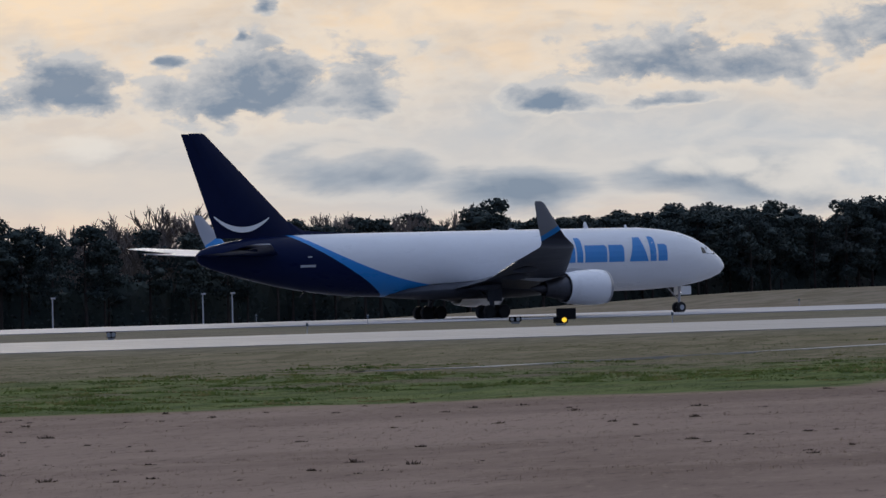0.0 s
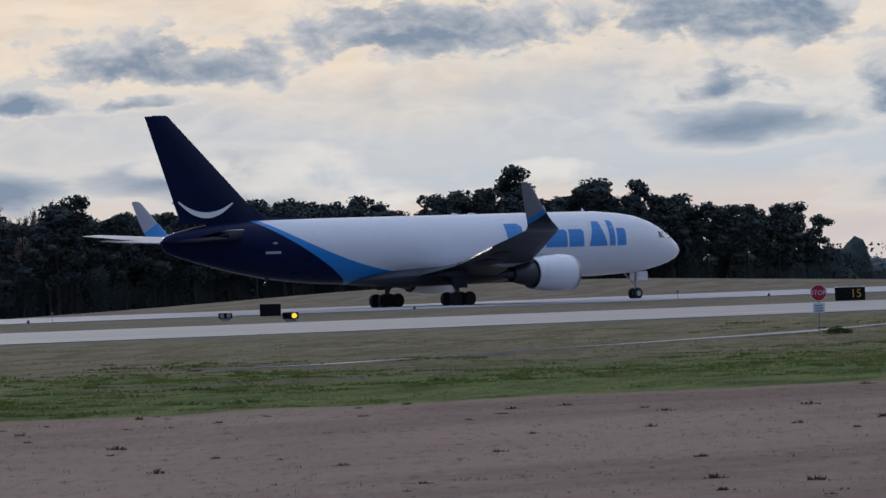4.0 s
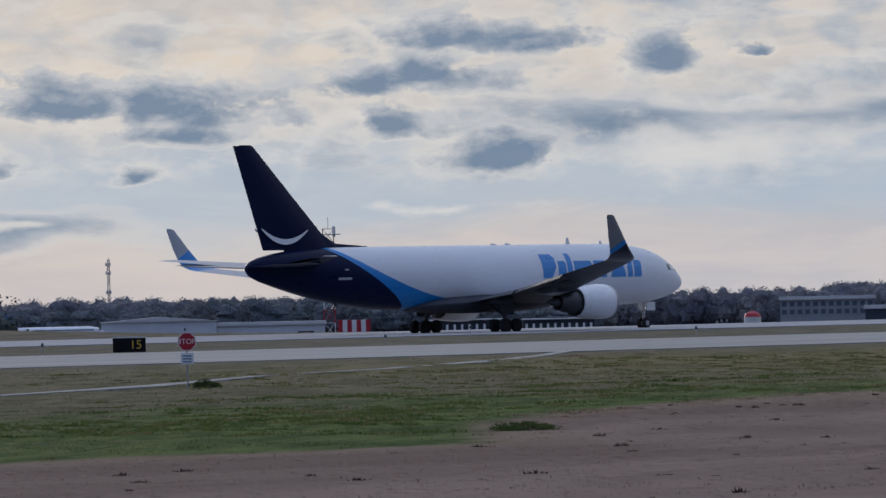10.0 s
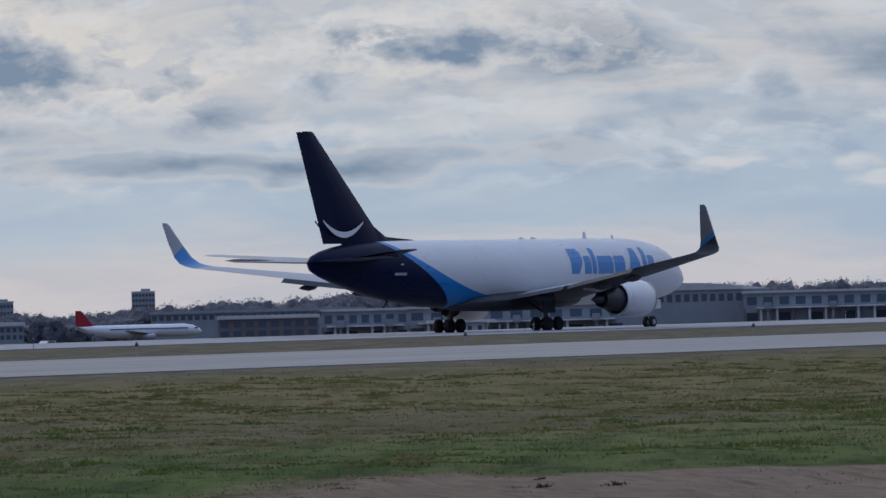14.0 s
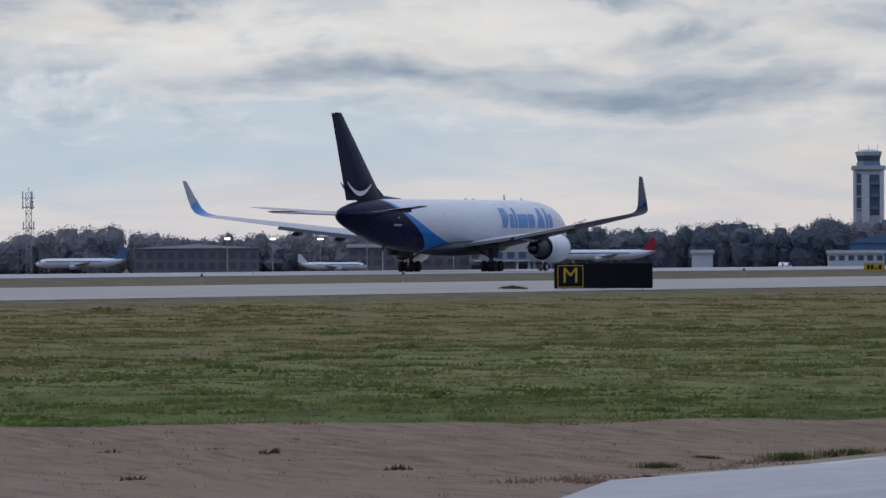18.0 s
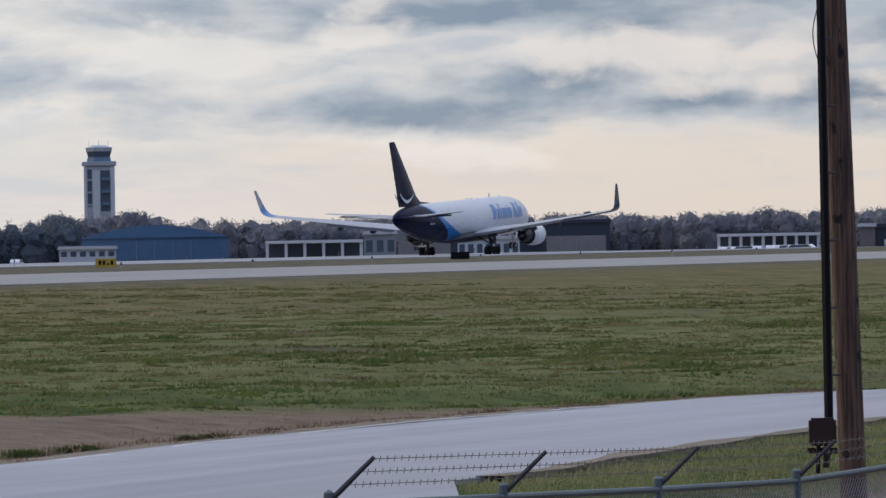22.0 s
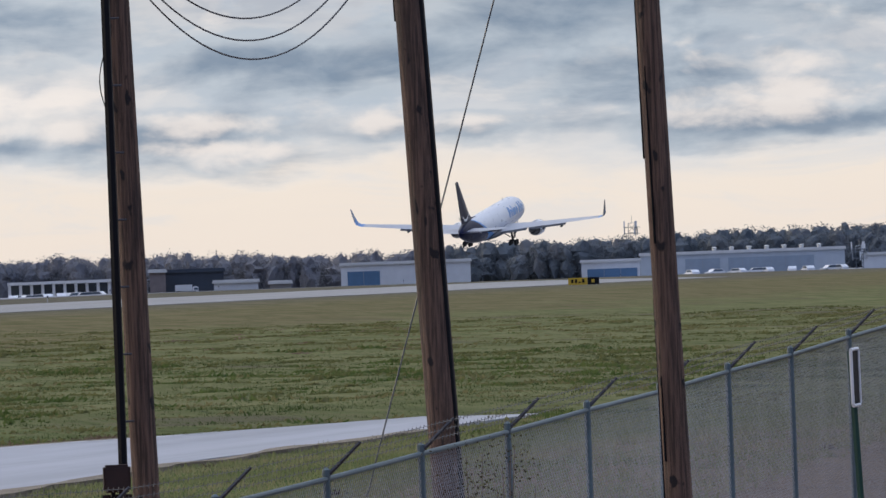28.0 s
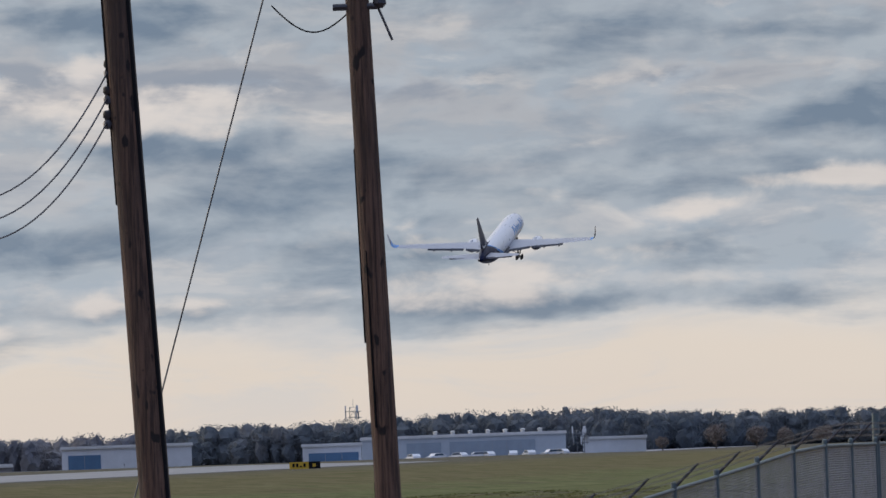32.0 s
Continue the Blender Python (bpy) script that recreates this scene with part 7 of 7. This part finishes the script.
hangar(1441.6, 481.9, -1.20, -71.5, 20.1, 5.5, 14, CLAD_NAVY, CLAD_NAVY, 'flat', 'dark blue flat-roofed metal hangar')
hangar(1355.7, 455.0, -2.02, -71.4, 12.7, 4.3, 8, CLAD_WHITE, ROOF_PALE, 'flat', 'small white office with dark windows', windows=(1, 7))
hangar(1427.9, 459.4, -1.18, -72.2, 14.5, 6.7, 16, CLAD_NAVY, CLAD_NAVY, 'flat', 'dark navy hangar with a beige door', doors=((0.06, 0.94, 0.0, 0.56),), door_mat=CLAD_TAN)
pavilion(1344.0, 392.0, -1.31, -73.7, 19.9, 3.7, 9, 'white building front with square columns')
hangar(1368.7, 378.4, -1.87, -74.5, 3.2, 5.4, 8, BRICK, ROOF_PALE, 'flat', 'narrow brown brick block')
hangar(1380.3, 373.8, -2.04, -74.9, 11.9, 5.4, 12, CLAD_NAVY, CLAD_NAVY, 'flat', 'dark slate-coloured hangar with a flat roof')
truck_box(1331.6, 362.3, -1.87, -74.8, 4.7, 2.6, 'white box truck parked before the hangar')
hangar(1343.8, 355.4, -2.10, -75.2, 8.8, 3.0, 6, CLAD_WHITE, ROOF_PALE, 'flat', 'low white portable building')
hangar(1355.7, 349.4, -2.30, -75.5, 4.3, 2.7, 6, CLAD_TAN, ROOF_PALE, 'flat', 'small brown flat-roofed shed')
hangar(1556.3, 371.4, -1.92, -76.6, 29.7, 5.6, 18, CLAD_WHITE, ROOF_PALE, 'flat', 'white hangar with a dark blue door', doors=((0.05, 0.30, 0.0, 0.72),), door_mat=CLAD_BLUE)
hangar(1586.1, 329.7, -1.84, -78.3, 13.6, 4.2, 14, CLAD_WHITE, ROOF_PALE, 'flat', 'white hangar with dark open bay', doors=((0.1, 0.95, 0.0, 0.6),), door_mat=CLAD_BLUE)
hangar(1621.5, 305.3, -2.92, -79.3, 48.2, 6.4, 24, CLAD_PALE, ROOF_PALE, 'flat', 'long pale grey hangar with sliding doors', doors=((0.22, 0.39, 0.0, 0.8), (0.43, 0.85, 0.0, 0.8)), vents=7, door_mat=CLAD_MIST)
hangar(1657.3, 275.2, -2.33, -80.6, 15.2, 4.1, 14, CLAD_WHITE, ROOF_PALE, 'flat', 'plain white flat-roofed metal shed')
lattice_tower(1910.5, 390.7, 6.26, -78.4, 2.4, 6.6, False, 'mobile phone mast above the trees')
lattice_tower(1636.2, 279.8, -1.95, -80.3, 2.1, 5.9, False, 'short apron light mast')
# vehicles on the apron
car(1530.9, 299.8, -1.81, 35)
car(1531.9, 294.8, -1.87, 135)
car(1532.8, 289.9, -1.92, 55)
car(1533.6, 285.8, -1.97, 106)
car(1534.0, 283.7, -1.99, 45)
car(1535.0, 277.9, -2.06, 14)
car(1535.7, 274.4, -2.10, 30)
car(1536.5, 269.5, -2.16, 130)
car(1536.9, 267.6, -2.18, 55)
car(1293.6, 386.1, -1.24, 0)
car(1294.2, 384.0, -1.28, 140)
car(1294.8, 382.1, -1.32, 86)
car(1295.3, 380.4, -1.36, 25)
car(1296.1, 377.8, -1.41, 20)
car(1296.6, 375.9, -1.45, 146)
car(1297.3, 373.6, -1.50, 120)
car(1297.9, 371.5, -1.54, 80)
car(1043.3, 796.6, -4.25, 160)
car(1045.4, 794.0, -4.31, 10)
car(1048.8, 789.6, -4.42, 0)
car(1201.8, 495.7, -0.66, 10)
# signs along the pavements
sign_box(391.29, 173.42, -66.1, 6.02, 1.66, 'M')
sign_box(196.11, 204.26, -42.8, 2.00, 0.95, '15')
sign_box(186.26, 254.67, -38.1, 1.49, 0.93, '')
sign_box(688.26, 234.14, -71.2, 1.94, 0.82, '')
yellow_sign(603.99, 240.21, -68.3, 1.94, 0.89, 0)
yellow_sign(753.26, 159.67, -78.0, 3.42, 0.87, 1)
stop_sign(116.95, 119.47, -42.8, 0.80, 2.53, )
guard_light(157.15, 214.66, -35.6, 1.02, 0.59, True)
guard_light(115.37, 206.49, -31.9, 0.59, 0.55, False)
guard_light(171.65, 240.70, -37.7, 0.93, 0.50, False)
guard_light(407.81, 339.40, -49.8, 1.04, 0.50, False)
guard_light(438.96, 366.91, -49.2, 1.14, 0.57, False)
lamp_post(271.1, 468.8, 3.5)
for tx, ty, tw, th, seed in ((1681.5, 254.2, 5.6, 6.0, 61), (1683.4, 244.5, 4.9, 5.2, 62), (1684.7, 237.7, 4.4, 4.8, 63), (1679.1, 267.0, 3.2, 3.4, 64), (1673.7, 295.3, 3.0, 3.6, 65), (1690.0, 229.0, 5.0, 5.0, 66)):
    round_tree(tx, ty, tw, th, seed)
lamp_post(284.9, 460.1, 3.5)
lamp_post(287.6, 458.4, 3.5)
# poles, wires and the fence
pole((57.80, 16.09, -2.20), (57.73, 16.35, 9.00), 0.108)
POLE_2 = pole((64.29, 14.91, -2.20), (64.18, 15.39, 9.00), 0.142)
# added black strips stand in for the shade down the pole's right side
for low, high in ((-2.0, 2.4), (2.4, 6.2), (6.2, 8.9)):
    axis = lambda z: Vector((64.29 - 0.11 * (z + 2.2) / 11.2, 14.91 + 0.48 * (z + 2.2) / 11.2, z))
    part("cable_guard", tube(axis(low) + Vector((-0.05, -0.125 + 0.0025 * low, 0)) - Vector((64.29, 14.91, -2.2)), axis(high) + Vector((-0.05, -0.125 + 0.0025 * high, 0)) - Vector((64.29, 14.91, -2.2)), 0.036, None, 8), BLACK, POLE_2, "black strip for the shaded side of the pole", True)
pole((58.86, 11.65, -2.20), (58.81, 11.88, 6.35), 0.110)
for end, low in (((64.19, 15.36, 5.64), (60.94, 15.98, 4.32)), ((64.18, 15.37, 5.39), (60.94, 15.96, 4.12)), ((64.18, 15.38, 5.16), (60.96, 15.92, 3.95))):
    line_wire(end, low)
guy_wire((67.0, 16.51, -0.36), (67.47, 14.46, 6.77))
pole_box((57.14, 16.22, -0.03), 0.23, 0.47)
pole_top_gear((58.81, 11.89, 5.77))
conduit((57.35, 16.23, 4.48), (57.35, 16.22, 0.39))
post_sign((49.27, 8.52, 1.31), (49.28, 8.43, 0.23))
shrub((59.48, 13.51, -0.06), 1.5)
low_bush(50.2, 38.2, 1.8, 0.38, 'dark bush in the drain hollow', 8)
low_bush(48.0, 36.6, 1.4, 0.3, 'dark bush in the drain hollow', 9)
low_bush(119.6, 121.0, 1.3, 0.45, 'low green bush at the foot of the stop sign', 12)
low_bush(389.0, 178.4, 1.6, 0.35, 'low dark bush beside the taxiway sign', 13)
for gx, gy, gw, gh, seed in ((92.3, 38.1, 0.55, 0.16, 31), (93.1, 38.3, 0.4, 0.13, 32), (94.4, 38.1, 0.6, 0.15, 33), (95.2, 38.2, 0.35, 0.10, 34), (99.6, 38.3, 0.3, 0.14, 35), (88.9, 38.6, 0.45, 0.10, 36), (93.1, 39.7, 0.4, 0.08, 37), (101.7, 38.7, 0.3, 0.09, 38)):
    tall_grass(gx, gy, gw, gh, 'stand of taller half-green grass by the road', seed)


# ---- grass tufts ----
def tufts(name, label, mat, seed, count, region, height, keep, blades=4):
    """Loose tufts of blades over a stretch of ground; keep gives their size, or none."""
    rnd = random.Random(seed)
    verts, faces = [], []
    x0, x1, y0, y1 = region
    for _ in range(count):
        x, y = rnd.uniform(x0, x1), rnd.uniform(y0, y1)
        size = keep(x, y, rnd)
        if not size:
            continue
        z = level(x, y) - 0.02
        h = height * size * rnd.uniform(0.5, 1.2)
        for _ in range(blades):
            a = rnd.uniform(0, 6.28)
            dx, dy = math.cos(a), math.sin(a)
            s, r = h * rnd.uniform(0.1, 0.8), h * rnd.uniform(0.10, 0.2)
            bx, by = x + rnd.uniform(-2, 2) * h, y + rnd.uniform(-2, 2) * h
            i = len(verts)
            if dx * 0.6 + dy * 0.8 < 0:
                r = -r
            verts += [(bx - dy * r, by + dx * r, z), (bx + dy * r, by - dx * r, z), (bx + dx * s, by + dy * s, z + h * rnd.uniform(0.5, 1.0))]
            faces += [(i, i + 1, i + 2)]
    me = data_mesh(name, verts, faces, mat)
    tagged(new(name, me), label, "grass", kind="stuff")


def brown_edge(x):
    edge = 27 + sum(up * min(1, max(0, (x - a) / (b - a))) for a, b, up in EDGE)
    return edge if x < 116 else edge + (24 - edge) * step(x, 116, 124)


def off_road(x, y):
    if x > 82:
        return not road_side(x, -1) - 0.1 < y < road_side(x, 1) + 0.25
    return not (28.0 < y < 36.5 and x > 62) and not (x > 60 and y < 30 and abs(x - 72) < 9)


def dry(x, y, r):
    if y > brown_edge(x) + 1.5 * noise.noise(Vector((x * .3, y * .3, 0))) or not off_road(x, y):
        return 0
    n = noise.noise(Vector((x * .15, y * .3, 1)))
    return 0.7 + 0.6 * r.random() if r.random() < 0.6 + n else 0


def green(x, y, r):
    if y < brown_edge(x) + 2.5 * noise.noise(Vector((x * .3, y * .3, 0))) or not off_road(x, y):
        return 0
    n = noise.noise(Vector((x * .09, y * .12, 4)))
    return 0.6 + 0.7 * r.random() if r.random() < 0.6 + n - max(0, (y - 120) / 60) else 0


def weeds(x, y, r):
    if y < brown_edge(x) + 0.5 or not off_road(x, y):
        return 0
    n = noise.noise(Vector((x * .22, y * .30, 14))) + 0.5 * noise.noise(Vector((x * .7, y * .8, 2)))
    return 0.4 + 1.4 * (n - 0.1) + 0.5 * r.random() if n > 0.12 + max(0, (y - 75) / 120) else 0


def clumps(name, label, mat, seed, count, region, height, wide, keep, blades=26, thick=0.10):
    """Low mounds of grass, many blades to a mound."""
    rnd = random.Random(seed)
    verts, faces = [], []
    x0, x1, y0, y1 = region
    for _ in range(count):
        cx, cy = rnd.uniform(x0, x1), rnd.uniform(y0, y1)
        size = keep(cx, cy, rnd)
        if not size:
            continue
        w, h = wide * size * rnd.uniform(0.5, 1.4), height * size * rnd.uniform(0.5, 1.3)
        for _ in range(blades):
            a, u = rnd.uniform(0, 6.28), rnd.random() ** 0.7
            x, y = cx + math.cos(a) * u * w, cy + math.sin(a) * u * w
            t = h * (1 - 0.6 * u * u) * rnd.uniform(0.6, 1.1)
            b, lean, r = rnd.uniform(0, 6.28), t * rnd.uniform(0.3, 1.6), rnd.uniform(0.5, 1.1) * thick
            z = level(x, y) - 0.03
            i = len(verts)
            verts += [(x - r, y + r * 0.6, z), (x + r, y - r * 0.6, z), (x + math.cos(b) * lean, y + math.sin(b) * lean, z + t)]
            faces.append((i, i + 1, i + 2))
    tagged(new(name, data_mesh(name, verts, faces, mat)), label, "grass", kind="stuff")


def lush(x, y, r):
    if y < brown_edge(x) + 1.0 + 3 * noise.noise(Vector((x * .2, y * .2, 7))) or not off_road(x, y):
        return 0
    n = noise.noise(Vector((x * .05, y * .09, 21))) + 0.6 * noise.noise(Vector((x * .17, y * .22, 5)))
    return 0.6 + 0.7 * r.random() if n > -0.1 + 0.35 * r.random() + max(0, (y - 85) / 60) + max(0, (x - 200) / 200) else 0


def sparse(x, y, r):
    return 0.5 + 0.7 * r.random() if y < brown_edge(x) - 2 and off_road(x, y) else 0


def mottled(x, y, r):
    if not off_road(x, y) or y < brown_edge(x) or x < y * 0.9:
        return 0
    n = noise.noise(Vector((x * .05, y * .08, 33))) + 0.5 * noise.noise(Vector((x * .2, y * .25, 12)))
    return 0.5 + 0.7 * r.random() if n > -0.35 + 0.5 * r.random() else 0


def worn(x, y, r):
    if not off_road(x, y) or y < brown_edge(x) + 8 or x < y * 0.9:
        return 0
    n = noise.noise(Vector((x * .03, y * .05, 51))) + 0.5 * noise.noise(Vector((x * .15, y * .2, 17)))
    return 0.4 + 0.6 * r.random() if n > 0.1 + 0.3 * r.random() else 0


clumps("grass_mounds", "dark green uneven mounds of rough grass", MOUND_GREEN, 41, 12000, (-10, 330, 28, 120), 0.13, 0.9, lush)
clumps("pale_mounds", "paler green and straw mounds of rough grass", GRASS_FAR, 42, 9000, (-10, 420, 28, 140), 0.12, 0.8, lush)
clumps("dead_tufts", "small brown dead tufts in the dry field", DEAD_BLADES, 43, 620, (-50, 112, -60, 70), 0.11, 0.22, sparse, 24, 0.035)
clumps("straw_border", "pale straw tufts where the brown field meets the turf", GRASS_BROWN, 45, 3000, (60, 114, 36, 72), 0.10, 0.3, lambda x, y, r: abs(y - brown_edge(x) + 1.0) < 1.6 and off_road(x, y) and 0.5 + 0.8 * r.random(), 16, 0.03)
tufts("dry_grass", "short dry brown grass tufts", GRASS_BROWN, 21, 110000, (-60, 125, -75, 60), 0.06, dry)
tufts("green_grass", "rough short green grass tufts", GRASS_GREEN, 22, 260000, (-10, 250, 27, 150), 0.075, green, 4)
tufts("weed_clumps", "dark green weed clumps in the turf", WEED, 24, 130000, (-10, 190, 28, 100), 0.075, weeds, 5)
tufts("verge_grass", "green verge grass beside the road", VERGE_BLADES, 23, 26000, (78, 136, 17, 31), 0.09, lambda x, y, r: off_road(x, y) and 0.6 + r.random(), 5)
clumps("dry_verge", "dry brown and green weeds along the road edge", GRASS_BROWN, 44, 900, (82, 136, 36, 39.5), 0.12, 0.35, lambda x, y, r: 0.2 < y - road_side(x, 1) < 1.6 and 0.5 + 0.8 * r.random(), 20, 0.03)
clumps("short_mounds", "short uneven olive grass across the far field", GRASS_FAR, 46, 20000, (118, 400, 24, 150), 0.11, 0.8, mottled, 15, 0.13)
clumps("dull_mounds", "brownish worn patches of short grass", GRASS_BROWN, 47, 6000, (118, 380, 60, 170), 0.08, 0.9, worn, 13, 0.13)
tufts("far_grass", "uneven yellow-green grass further out", GRASS_FAR, 25, 45000, (120, 420, 40, 165), 0.11, lambda x, y, r: x > y * 0.9 and noise.noise(Vector((x * .06, y * .09, 8))) > -0.1 + 0.3 * r.random() and off_road(x, y) and 0.6 + 0.5 * r.random(), 3)


motions()
